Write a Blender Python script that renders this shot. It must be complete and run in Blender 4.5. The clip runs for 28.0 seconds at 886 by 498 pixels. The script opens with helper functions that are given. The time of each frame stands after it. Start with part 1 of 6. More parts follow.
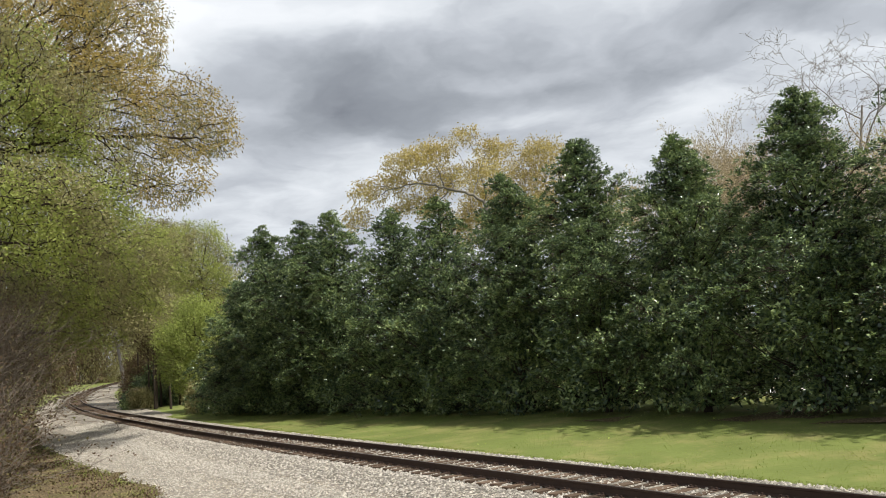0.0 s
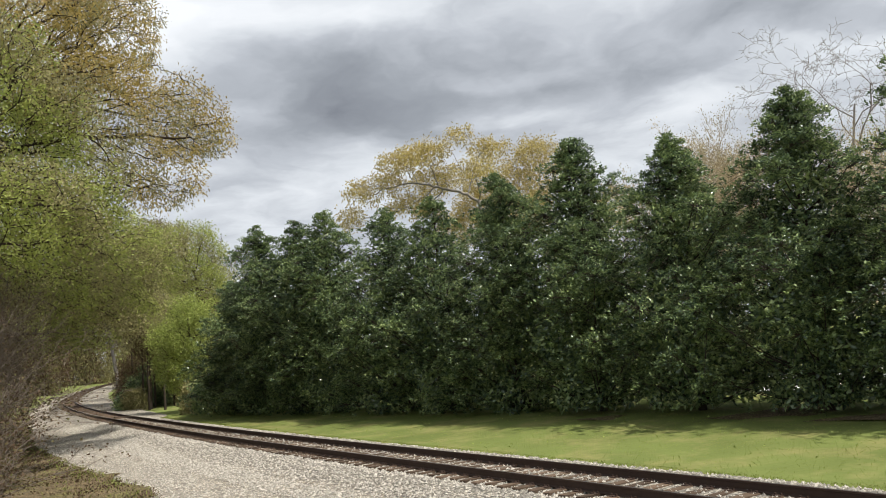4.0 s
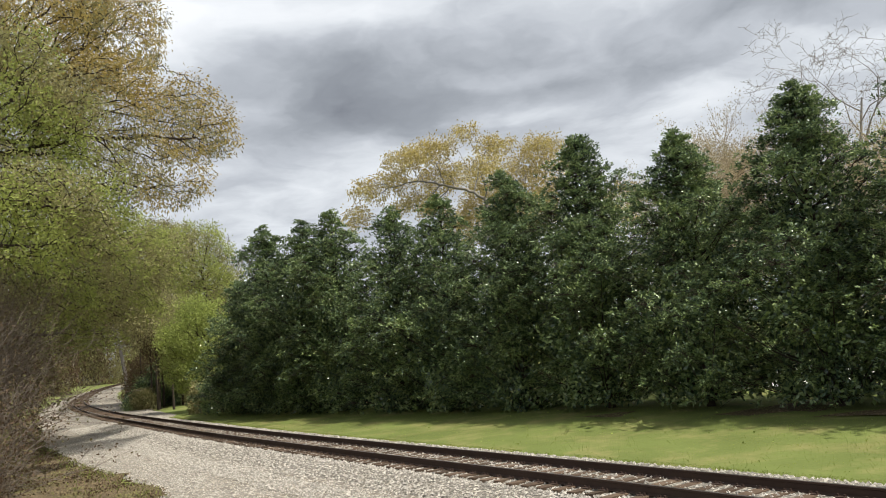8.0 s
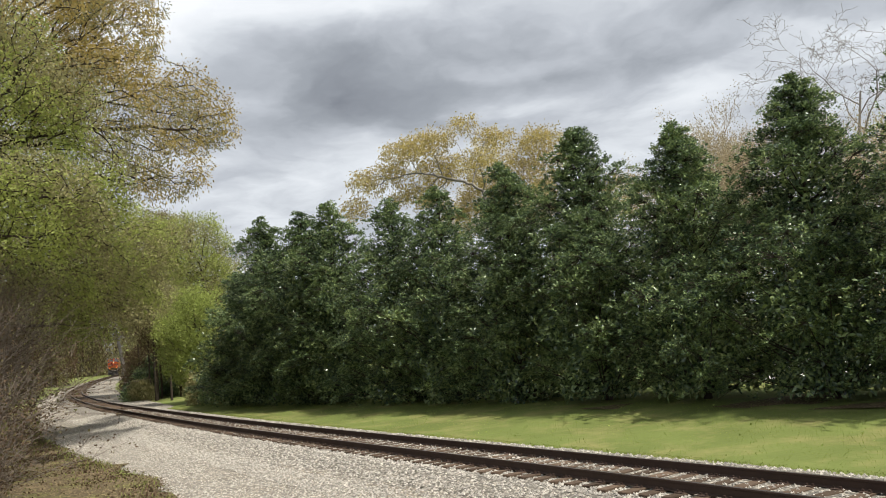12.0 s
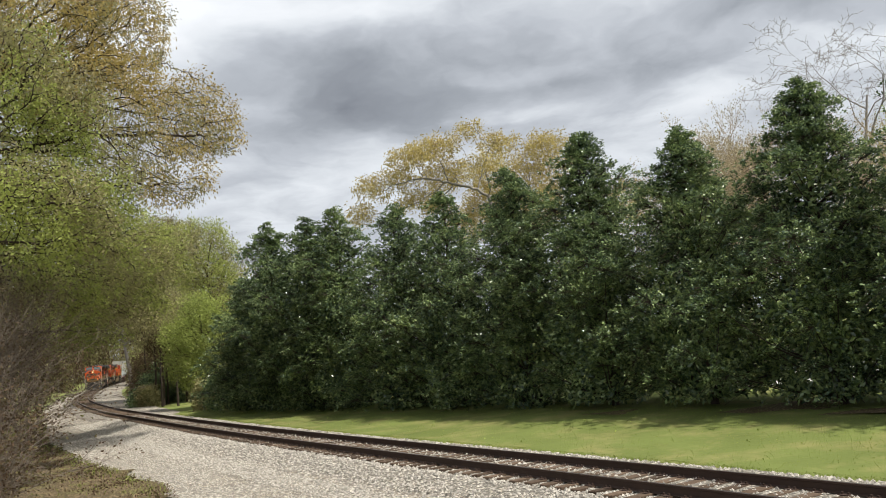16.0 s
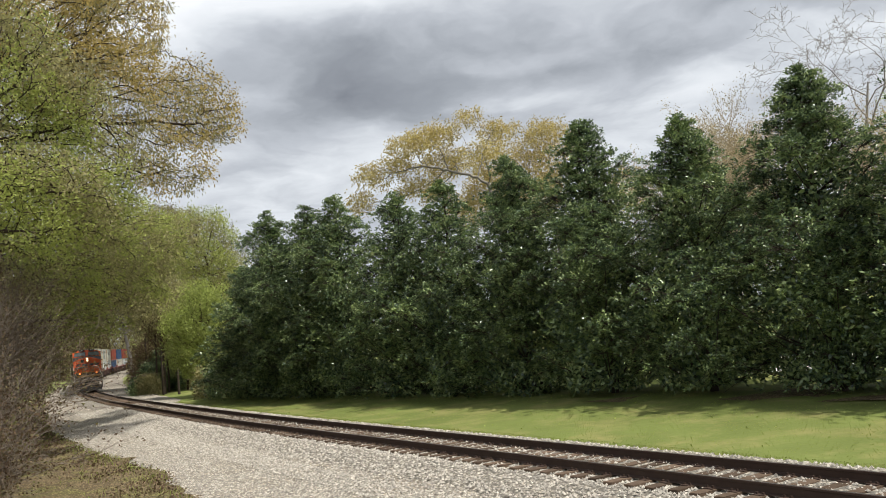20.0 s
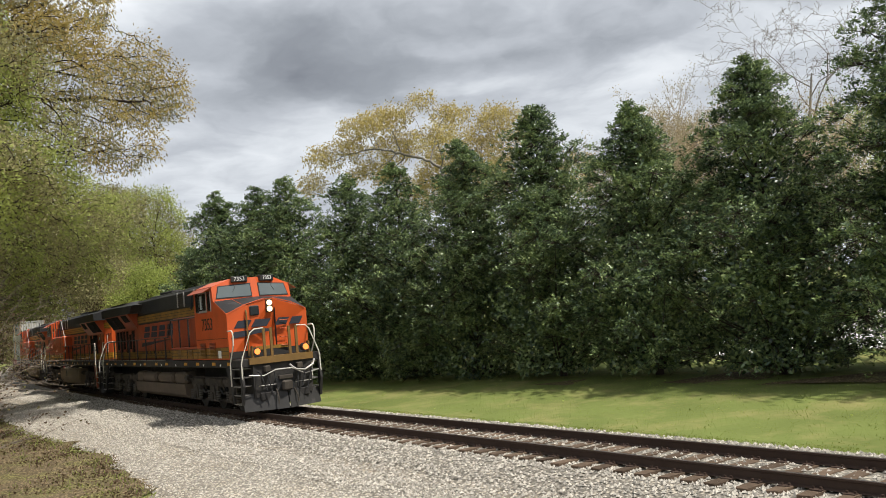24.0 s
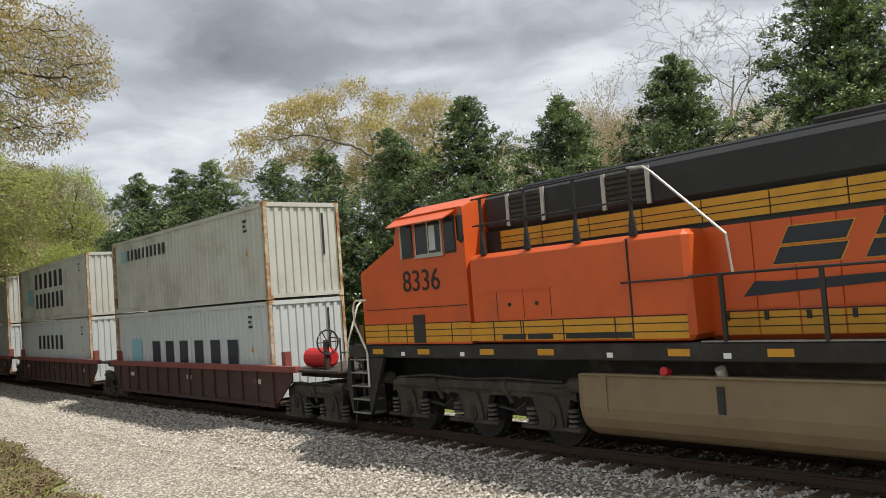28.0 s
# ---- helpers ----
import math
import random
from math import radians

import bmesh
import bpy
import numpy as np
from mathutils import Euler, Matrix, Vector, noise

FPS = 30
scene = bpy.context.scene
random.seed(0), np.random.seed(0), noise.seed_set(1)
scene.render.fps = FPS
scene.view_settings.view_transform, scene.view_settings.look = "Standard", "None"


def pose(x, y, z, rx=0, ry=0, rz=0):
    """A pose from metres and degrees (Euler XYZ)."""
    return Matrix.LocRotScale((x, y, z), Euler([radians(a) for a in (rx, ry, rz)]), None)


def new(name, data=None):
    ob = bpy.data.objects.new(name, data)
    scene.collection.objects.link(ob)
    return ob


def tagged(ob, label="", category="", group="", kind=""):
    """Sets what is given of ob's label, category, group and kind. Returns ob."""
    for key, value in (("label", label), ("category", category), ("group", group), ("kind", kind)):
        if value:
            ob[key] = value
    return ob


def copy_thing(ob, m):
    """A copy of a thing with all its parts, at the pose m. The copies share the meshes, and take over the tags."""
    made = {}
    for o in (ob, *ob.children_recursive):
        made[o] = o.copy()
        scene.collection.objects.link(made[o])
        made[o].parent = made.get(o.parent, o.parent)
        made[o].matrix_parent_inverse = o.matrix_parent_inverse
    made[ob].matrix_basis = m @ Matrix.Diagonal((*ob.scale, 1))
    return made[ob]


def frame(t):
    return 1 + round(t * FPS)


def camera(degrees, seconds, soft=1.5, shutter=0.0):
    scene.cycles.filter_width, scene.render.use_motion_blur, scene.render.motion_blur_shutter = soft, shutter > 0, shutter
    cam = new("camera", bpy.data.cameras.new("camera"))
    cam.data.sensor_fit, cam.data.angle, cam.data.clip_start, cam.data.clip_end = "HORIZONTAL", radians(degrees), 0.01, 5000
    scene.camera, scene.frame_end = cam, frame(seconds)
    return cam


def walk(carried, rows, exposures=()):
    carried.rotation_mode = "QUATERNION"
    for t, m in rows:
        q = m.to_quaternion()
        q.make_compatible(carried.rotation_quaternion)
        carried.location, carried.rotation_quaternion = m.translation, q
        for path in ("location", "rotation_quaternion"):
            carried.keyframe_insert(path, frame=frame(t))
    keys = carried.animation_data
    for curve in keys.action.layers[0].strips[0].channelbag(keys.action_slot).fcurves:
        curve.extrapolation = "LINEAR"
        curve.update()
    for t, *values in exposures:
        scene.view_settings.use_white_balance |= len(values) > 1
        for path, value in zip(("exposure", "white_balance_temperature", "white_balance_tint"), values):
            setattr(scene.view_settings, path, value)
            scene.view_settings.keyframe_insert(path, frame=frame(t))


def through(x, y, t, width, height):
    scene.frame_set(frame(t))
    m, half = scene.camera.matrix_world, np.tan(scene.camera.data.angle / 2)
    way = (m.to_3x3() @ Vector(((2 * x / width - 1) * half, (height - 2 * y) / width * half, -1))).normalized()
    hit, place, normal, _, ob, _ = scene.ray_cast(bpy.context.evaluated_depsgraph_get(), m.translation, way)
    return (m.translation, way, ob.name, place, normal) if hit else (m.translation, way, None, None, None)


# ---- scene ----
cam = camera(56.5, 28.0, soft=0.9)
EYE = 3.04
ROWS = [
    (0.0, 6.749, 5.788, 0.009),
    (0.5, 6.82, 5.793, -0.038),
    (1.0, 6.867, 5.747, -0.044),
    (1.5, 6.787, 5.746, -0.046),
    (2.0, 6.761, 5.822, 0.048),
    (2.5, 6.816, 5.944, 0.09),
    (3.0, 6.82, 6.038, -0.034),
    (3.5, 6.766, 6.044, -0.174),
    (5.5, 6.452, 6.028, -0.836),
    (6.0, 6.437, 6.088, -0.882),
    (6.5, 6.451, 6.272, -0.753),
    (7.0, 6.63, 6.398, -0.476),
    (7.5, 6.668, 6.442, -0.076),
    (8.0, 6.59, 6.448, 0.154),
    (8.5, 6.399, 6.348, 0.199),
    (9.0, 6.292, 6.36, 0.232),
    (9.5, 6.37, 6.41, 0.275),
    (10.0, 6.451, 6.317, 0.191),
    (10.5, 6.447, 6.212, 0.125),
    (11.0, 6.247, 6.142, 0.001),
    (11.5, 6.016, 6.161, -0.076),
    (12.0, 6.02, 6.293, 0.002),
    (12.5, 5.98, 6.325, 0.211),
    (14.5, 6.288, 6.313, 0.07),
    (15.0, 6.523, 6.28, 0.169),
    (15.5, 6.478, 6.393, 0.299),
    (16.0, 6.434, 6.367, 0.411),
    (16.5, 6.329, 6.379, 0.534),
    (17.0, 6.022, 6.329, 0.72),
    (17.5, 5.922, 6.287, 0.761),
    (18.0, 5.934, 6.336, 0.758),
    (18.5, 5.797, 6.434, 0.631),
    (19.0, 5.639, 6.558, 0.47),
    (19.5, 5.573, 6.547, 0.44),
    (20.0, 5.607, 6.451, 0.419),
    (20.5, 5.786, 6.437, 0.423),
    (21.0, 5.739, 6.491, 0.217),
    (21.5, 5.402, 6.523, -0.057),
    (23.5, 4.538, 6.423, -1.942),
    (24.0, 4.083, 6.161, -2.996),
    (24.5, 3.715, 6.053, -4.587),
    (25.0, 3.55, 6.017, -5.841),
    (25.5, 3.51, 5.893, -6.359),
    (26.0, 3.528, 5.69, -6.761),
    (26.5, 3.435, 5.61, -7.347),
    (27.0, 3.296, 5.532, -7.633),
    (27.5, 3.057, 5.392, -7.664),
    (28.0, 2.845, 5.249, -8.007),
]
# the camera stands still on a low bank beside the line and turns after the train
walk(cam, [(t, pose(0, 0, EYE, 90 + pitch, roll, yaw)) for t, pitch, roll, yaw in ROWS], exposures=((0.0, 0.0), (28.0, 0.0)))

# ---- light ----
SUN = Vector((0.425, -0.235, 0.875)).normalized()
sun_data = bpy.data.lights.new("sun", "SUN")
sun_data.energy, sun_data.angle, sun_data.color = 5.0, radians(1.5), (1.0, 0.95, 0.86)
sun = new("sun", sun_data)
sun.rotation_mode = "QUATERNION"
sun.rotation_quaternion = SUN.to_track_quat("Z", "Y")
sun.location = (60, 0, 80)


class Nodes:
    """A small builder for node trees."""

    def __init__(self, tree):
        self.tree = tree
        tree.nodes.clear()

    def add(self, kind, ins=None, operation="", use_clamp=False, data_type="", blend_type=""):
        n = self.tree.nodes.new(kind)
        if operation:
            n.operation = operation
        if use_clamp:
            n.use_clamp = True
        if data_type:
            n.data_type = data_type
        if blend_type:
            n.blend_type = blend_type
        for k, v in (ins or {}).items():
            if isinstance(v, bpy.types.NodeSocket):
                self.tree.links.new(v, n.inputs[k])
            else:
                n.inputs[k].default_value = v
        return n

    def math(self, op, a, b=0.0, c=0.0, clamp=False):
        return self.add("ShaderNodeMath", {0: a, 1: b, 2: c}, operation=op, use_clamp=clamp).outputs[0]

    def noise(self, vec, scale, detail=4.0, rough=0.55, dist=0.0):
        return self.add("ShaderNodeTexNoise", {"Vector": vec, "Scale": scale, "Detail": detail, "Roughness": rough, "Distortion": dist}).outputs[0]

    def ramp(self, fac, stops, mode="LINEAR"):
        n = self.add("ShaderNodeValToRGB", {0: fac})
        n.color_ramp.interpolation = mode
        while len(n.color_ramp.elements) < len(stops):
            n.color_ramp.elements.new(0.5)
        for e, (p, c) in zip(n.color_ramp.elements, stops):
            e.position, e.color = p, (*c, 1.0) if len(c) == 3 else c
        return n.outputs[0]

    def mix(self, fac, a, b, blend="MIX"):
        n = self.add("ShaderNodeMix", data_type="RGBA", blend_type=blend)
        for i, v in ((0, fac), (6, a), (7, b)):
            if isinstance(v, bpy.types.NodeSocket):
                self.tree.links.new(v, n.inputs[i])
            else:
                n.inputs[i].default_value = (*v, 1.0) if isinstance(v, tuple) and len(v) == 3 else v
        return n.outputs[2]


# ---- sky: broken cloud over a pale spring sky ----
world = bpy.data.worlds.new("world")
scene.world = world
world.use_nodes = True
w = Nodes(world.node_tree)
sky = w.add("ShaderNodeTexSky")
sky.sky_type, sky.sun_disc = "NISHITA", False
sky.sun_elevation, sky.sun_rotation = math.asin(SUN.z), math.atan2(SUN.x, SUN.y)
sky.dust_density, sky.air_density = 2.0, 1.0
tc = w.add("ShaderNodeTexCoord").outputs["Generated"]
sep = w.add("ShaderNodeSeparateXYZ", {0: tc})
up = w.math("MAXIMUM", sep.outputs[2], 0.0)
den = w.math("ADD", up, 0.16)
u, v = w.math("DIVIDE", sep.outputs[0], den), w.math("DIVIDE", sep.outputs[1], den)
plane = w.add("ShaderNodeCombineXYZ", {0: u, 1: v, 2: 0.0}).outputs[0]
warp = w.add("ShaderNodeTexNoise", {"Vector": plane, "Scale": 1.7, "Detail": 5.0, "Roughness": 0.55}).outputs["Color"]
warp = w.add("ShaderNodeVectorMath", {0: warp, 1: (0.5, 0.5, 0.5)}, operation="SUBTRACT").outputs[0]
warp = w.add("ShaderNodeVectorMath", {0: warp, 1: (0.55, 0.45, 0.0)}, operation="MULTIPLY").outputs[0]
soft_plane = w.add("ShaderNodeVectorMath", {0: plane, 1: warp}, operation="ADD").outputs[0]
big = w.noise(soft_plane, 1.1, 5.0, 0.5)
fine = w.noise(soft_plane, 3.4, 6.0, 0.55)
density = w.math("ADD", w.math("MULTIPLY", w.math("SUBTRACT", big, 0.5), 1.0), w.math("MULTIPLY", w.math("SUBTRACT", fine, 0.5), 0.55))
density = w.math("ADD", density, 0.47)
# the heavier and lighter cloud masses over the hedge: (place on the cloud plane, half sizes, weight)
for cu_, cv_, ru_, rv_, amp in ((-0.34, 1.94, 0.30, 0.24, 0.34), (-0.06, 2.14, 0.28, 0.16, 0.34), (0.50, 2.07, 0.26, 0.11, 0.34), (0.22, 1.90, 0.30, 0.10, 0.22), (0.95, 1.80, 0.40, 0.09, 0.25), (0.80, 2.28, 0.26, 0.14, -0.20), (-0.50, 2.60, 0.45, 0.22, -0.08), (-0.35, 1.67, 0.24, 0.13, -0.26), (-0.10, 1.74, 0.22, 0.12, -0.30), (-0.55, 1.80, 0.16, 0.12, -0.16), (0.56, 2.24, 0.20, 0.13, 0.24), (-0.25, 2.17, 0.16, 0.12, 0.12), (-0.50, 1.60, 0.26, 0.13, -0.26), (1.17, 2.05, 0.22, 0.22, -0.30), (0.22, 2.24, 0.12, 0.06, -0.22), (0.30, 2.02, 0.20, 0.05, -0.16)):
    dv = w.add("ShaderNodeVectorMath", {0: soft_plane, 1: (cu_, cv_, 0.0)}, operation="SUBTRACT").outputs[0]
    dv = w.add("ShaderNodeVectorMath", {0: dv, 1: (1 / ru_, 1 / rv_, 0.0)}, operation="MULTIPLY").outputs[0]
    ln = w.add("ShaderNodeVectorMath", {0: dv}, operation="LENGTH").outputs["Value"]
    fall = w.math("POWER", 2.718, w.math("MULTIPLY", w.math("MULTIPLY", ln, ln), -0.8))
    density = w.math("ADD", density, w.math("MULTIPLY", fall, amp * 0.8))
grey = w.ramp(density, [(0.10, (0.98, 1.01, 1.05)), (0.34, (0.76, 0.80, 0.85)), (0.52, (0.54, 0.575, 0.63)), (0.72, (0.365, 0.395, 0.44)), (1.0, (0.23, 0.25, 0.29))])
cover = w.ramp(density, [(-0.2, (0, 0, 0)), (0.02, (1, 1, 1))])
skylit = w.mix(1.0, sky.outputs[0], (0.10, 0.10, 0.10), "MULTIPLY")
dome = w.mix(cover, skylit, grey)
w.add("ShaderNodeOutputWorld", {0: w.add("ShaderNodeBackground", {0: dome, 1: 1.0}).outputs[0]})


# ---- materials ----
def material(name, base, rough=0.7, metal=0.0, vary=0.25, scale=6.0, fine_scale=60.0, bump=0.15, bump_scale=None, spec=0.4, stain=None, stain_at=(0.55, 0.7), stain_scale=1.5, island=0.0, random_obj=0.0, coords="Object", cells=0.0):
    """A procedural surface: base colour with grain at two scales, stains of their own colour, and fine relief."""
    m = bpy.data.materials.new(name)
    m.use_nodes = True
    n = Nodes(m.node_tree)
    at = n.add("ShaderNodeTexCoord").outputs[coords] if coords == "Object" else n.add("ShaderNodeNewGeometry").outputs["Position"]
    c1, c2 = n.noise(at, scale, 5.0), n.noise(at, fine_scale, 3.0)
    col = n.mix(n.math("MULTIPLY", c1, 1.0, clamp=True), tuple(v * (1 - vary) for v in base), tuple(min(1, v * (1 + vary)) for v in base))
    col = n.mix(n.math("MULTIPLY", c2, 0.6 * vary + 0.1), col, tuple(v * 0.55 for v in base))
    if stain:
        s = n.noise(at, stain_scale, 7.0, 0.65)
        col = n.mix(n.ramp(s, [(stain_at[0], (0, 0, 0)), (stain_at[1], (1, 1, 1))]), col, stain)
    if island:
        r = n.add("ShaderNodeNewGeometry").outputs["Random Per Island"]
        col = n.mix(1.0, col, n.ramp(r, [(0.0, (1 - island,) * 3), (1.0, (1 + island,) * 3)]), "MULTIPLY")
    if random_obj:
        r = n.add("ShaderNodeObjectInfo").outputs["Random"]
        col = n.mix(1.0, col, n.ramp(r, [(0.0, (1 - random_obj,) * 3), (1.0, (1 + random_obj,) * 3)]), "MULTIPLY")
    relief = None
    if cells:
        vor = n.add("ShaderNodeTexVoronoi", {"Vector": at, "Scale": cells})
        tone = n.add("ShaderNodeRGBToBW", {0: vor.outputs["Color"]}).outputs[0]
        col = n.mix(1.0, col, n.ramp(tone, [(0.15, (0.45, 0.45, 0.46)), (0.5, (0.95, 0.94, 0.92)), (0.85, (1.35, 1.32, 1.27))]), "MULTIPLY")
        col = n.mix(n.ramp(vor.outputs["Distance"], [(0.30, (0, 0, 0)), (0.62, (0.85, 0.85, 0.85))]), col, tuple(v * 0.30 for v in base))
        relief = n.math("MULTIPLY", vor.outputs["Distance"], -1.0)
    ins = {"Base Color": col, "Roughness": n.math("ADD", n.math("MULTIPLY", c2, 0.2), rough - 0.1), "Metallic": metal, "Specular IOR Level": spec}
    if bump:
        hgt = relief if relief is not None else n.noise(at, bump_scale or fine_scale, 4.0)
        ins["Normal"] = n.add("ShaderNodeBump", {"Height": hgt, "Strength": bump, "Distance": 0.02}).outputs[0]
    n.add("ShaderNodeOutputMaterial", {0: n.add("ShaderNodeBsdfPrincipled", ins).outputs[0]})
    return m


def leaf_material(name, stops, rough=0.5, spec=0.4, through=0.25):
    """Leaves: each its own tone, part of the light passes through."""
    m = bpy.data.materials.new(name)
    m.use_nodes = True
    n = Nodes(m.node_tree)
    r = n.add("ShaderNodeNewGeometry").outputs["Random Per Island"]
    at = n.add("ShaderNodeNewGeometry").outputs["Position"]
    big = n.noise(at, 0.75, 3.0)
    f = n.math("ADD", n.math("MULTIPLY", r, 0.55), n.math("MULTIPLY", n.math("SUBTRACT", big, 0.30), 1.0), clamp=True)
    col = n.ramp(f, stops)
    b = n.add("ShaderNodeBsdfPrincipled", {"Base Color": col, "Roughness": rough, "Specular IOR Level": spec}).outputs[0]
    if through:
        t = n.add("ShaderNodeBsdfTranslucent", {"Color": col}).outputs[0]
        b = n.add("ShaderNodeMixShader", {0: through, 1: b, 2: t}).outputs[0]
    n.add("ShaderNodeOutputMaterial", {0: b})
    return m


M = {}
M["grass"] = material("lawn", (0.165, 0.20, 0.058), 0.9, vary=0.5, scale=0.35, fine_scale=9.0, bump=0.4, spec=0.1, stain=(0.27, 0.245, 0.10), stain_at=(0.48, 0.72), stain_scale=0.6, coords="World")
M["gravel"] = material("gravel", (0.50, 0.455, 0.385), 0.95, vary=0.3, scale=0.5, fine_scale=14.0, bump=1.0, bump_scale=22.0, spec=0.15, stain=(0.34, 0.285, 0.21), stain_at=(0.45, 0.75), stain_scale=0.35, coords="World", cells=15.0)
M["ballast"] = material("ballast_stone", (0.40, 0.365, 0.31), 0.95, vary=0.35, scale=2.0, fine_scale=18.0, bump=1.0, bump_scale=24.0, spec=0.15, coords="World", cells=14.0)
M["stone"] = material("loose_stone", (0.47, 0.435, 0.38), 0.9, vary=0.3, scale=9.0, bump=0.3, spec=0.2, island=0.45, coords="World")
M["litter"] = material("leaf_litter", (0.26, 0.20, 0.12), 0.95, vary=0.6, scale=3.0, fine_scale=16.0, bump=1.0, spec=0.1, stain=(0.23, 0.22, 0.085), stain_at=(0.48, 0.60), stain_scale=0.7, cells=16.0, coords="World")
M["rail"] = material("rusty_rail", (0.060, 0.036, 0.026), 0.75, 0.2, vary=0.3, scale=8.0, bump=0.2)
M["rail_top"] = material("worn_rail_head", (0.28, 0.25, 0.23), 0.35, 0.9, vary=0.2, scale=3.0, bump=0.02)
M["tie"] = material("weathered_tie", (0.125, 0.088, 0.062), 0.9, vary=0.5, scale=5.0, fine_scale=50.0, bump=0.6, spec=0.15, random_obj=0.4)
M["bark"] = material("bark", (0.062, 0.048, 0.038), 0.95, vary=0.45, scale=4.0, fine_scale=30.0, bump=0.8, spec=0.1, coords="World")
M["bark_pale"] = material("pale_bark", (0.26, 0.24, 0.215), 0.9, vary=0.4, scale=3.0, fine_scale=20.0, bump=0.5, spec=0.1, coords="World")
M["twig"] = material("bare_twig", (0.20, 0.165, 0.135), 0.9, vary=0.4, scale=3.0, bump=0.0, spec=0.1, coords="World")
# stops spread wide: sun and shade contrast is partly put into the leaf colour
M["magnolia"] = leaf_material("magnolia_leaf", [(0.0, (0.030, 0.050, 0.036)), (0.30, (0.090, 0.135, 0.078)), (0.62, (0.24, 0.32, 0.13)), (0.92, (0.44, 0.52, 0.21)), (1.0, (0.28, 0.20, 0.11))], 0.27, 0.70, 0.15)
M["oak"] = leaf_material("oak_catkin", [(0.0, (0.29, 0.215, 0.065)), (0.5, (0.47, 0.36, 0.115)), (1.0, (0.64, 0.52, 0.21))], 0.7, 0.2, 0.45)
M["oak_pale"] = leaf_material("pale_oak_catkin", [(0.0, (0.36, 0.28, 0.10)), (0.5, (0.52, 0.43, 0.17)), (1.0, (0.64, 0.55, 0.26))], 0.7, 0.2, 0.4)
M["spring"] = leaf_material("spring_leaf", [(0.0, (0.21, 0.25, 0.065)), (0.5, (0.39, 0.44, 0.115)), (1.0, (0.58, 0.62, 0.22))], 0.6, 0.3, 0.45)
M["lime"] = leaf_material("lime_leaf", [(0.0, (0.20, 0.24, 0.065)), (0.5, (0.34, 0.40, 0.10)), (1.0, (0.52, 0.57, 0.18))], 0.6, 0.3, 0.42)
M["olive"] = leaf_material("olive_leaf", [(0.0, (0.19, 0.18, 0.085)), (0.5, (0.33, 0.305, 0.14)), (1.0, (0.50, 0.46, 0.235))], 0.65, 0.25, 0.4)
M["brush"] = leaf_material("dry_leaf", [(0.0, (0.075, 0.048, 0.030)), (0.5, (0.13, 0.085, 0.05)), (0.8, (0.13, 0.135, 0.045)), (1.0, (0.21, 0.16, 0.10))], 0.8, 0.2, 0.2)
M["tan"] = leaf_material("tan_bud", [(0.0, (0.30, 0.25, 0.15)), (0.5, (0.44, 0.37, 0.22)), (1.0, (0.55, 0.47, 0.30))], 0.8, 0.2, 0.2)
M["blade"] = leaf_material("grass_blade", [(0.0, (0.17, 0.215, 0.05)), (0.5, (0.26, 0.31, 0.075)), (0.85, (0.34, 0.36, 0.11)), (1.0, (0.46, 0.42, 0.20))], 0.7, 0.2, 0.5)
M["twig_tan"] = material("tan_twig", (0.42, 0.34, 0.23), 0.85, vary=0.3, scale=6.0, bump=0.2)
M["lot"] = material("pale_pavement", (0.62, 0.60, 0.56), 0.9, vary=0.12, scale=0.5, bump=0.1, coords="World")


# ---- mesh helpers ----
def mesh_of(name, verts, faces, mats=(), smooth=False):
    me = bpy.data.meshes.new(name)
    me.from_pydata([tuple(map(float, v)) for v in verts], [], faces)
    for m in mats:
        me.materials.append(m)
    if smooth:
        me.polygons.foreach_set("use_smooth", [True] * len(me.polygons))
    return me


def quads_mesh(name, quads, mat):
    """A mesh of loose four-sided leaves from an array of shape (n, 4, 3)."""
    n = len(quads)
    me = bpy.data.meshes.new(name)
    me.vertices.add(4 * n)
    me.vertices.foreach_set("co", np.ascontiguousarray(quads, dtype=np.float32).ravel())
    me.loops.add(4 * n)
    me.loops.foreach_set("vertex_index", np.arange(4 * n, dtype=np.int32))
    me.polygons.add(n)
    me.polygons.foreach_set("loop_start", np.arange(0, 4 * n, 4, dtype=np.int32))
    me.polygons.foreach_set("loop_total", np.full(n, 4, dtype=np.int32))
    me.update(calc_edges=True)
    me.materials.append(mat)
    return me


def put(name, me, parent=None, at=None, label="", category="", group="", kind=""):
    ob = new(name, me)
    if parent is not None:
        ob.parent = parent
    if at is not None:
        ob.matrix_basis = at
    return tagged(ob, label, category, group, kind)


def part(name, bm, mat, parent, label="", smooth=False):
    """Links a bmesh as one mesh object under a thing or a part."""
    me = bpy.data.meshes.new(name)
    bm.to_mesh(me)
    bm.free()
    for m in (mat if isinstance(mat, (list, tuple)) else [mat]):
        me.materials.append(m)
    if smooth:
        me.polygons.foreach_set("use_smooth", [True] * len(me.polygons))
    return put(name, me, parent, label=label)


def thing(name, label, category, group="", at=None):
    return put(name, None, None, at, label, category, group)


def box(bm, x0, x1, y0, y1, z0, z1, bevel=0.0):
    """A box, its edges rounded where bevel is given."""
    r = bmesh.ops.create_cube(bm, size=1.0)
    bmesh.ops.scale(bm, vec=(abs(x1 - x0), abs(y1 - y0), abs(z1 - z0)), verts=r["verts"])
    bmesh.ops.translate(bm, vec=((x0 + x1) / 2, (y0 + y1) / 2, (z0 + z1) / 2), verts=r["verts"])
    if bevel:
        es = {e for v in r["verts"] for e in v.link_edges}
        bmesh.ops.bevel(bm, geom=list(es), offset=bevel, segments=1, affect="EDGES", clamp_overlap=True)
    return bm


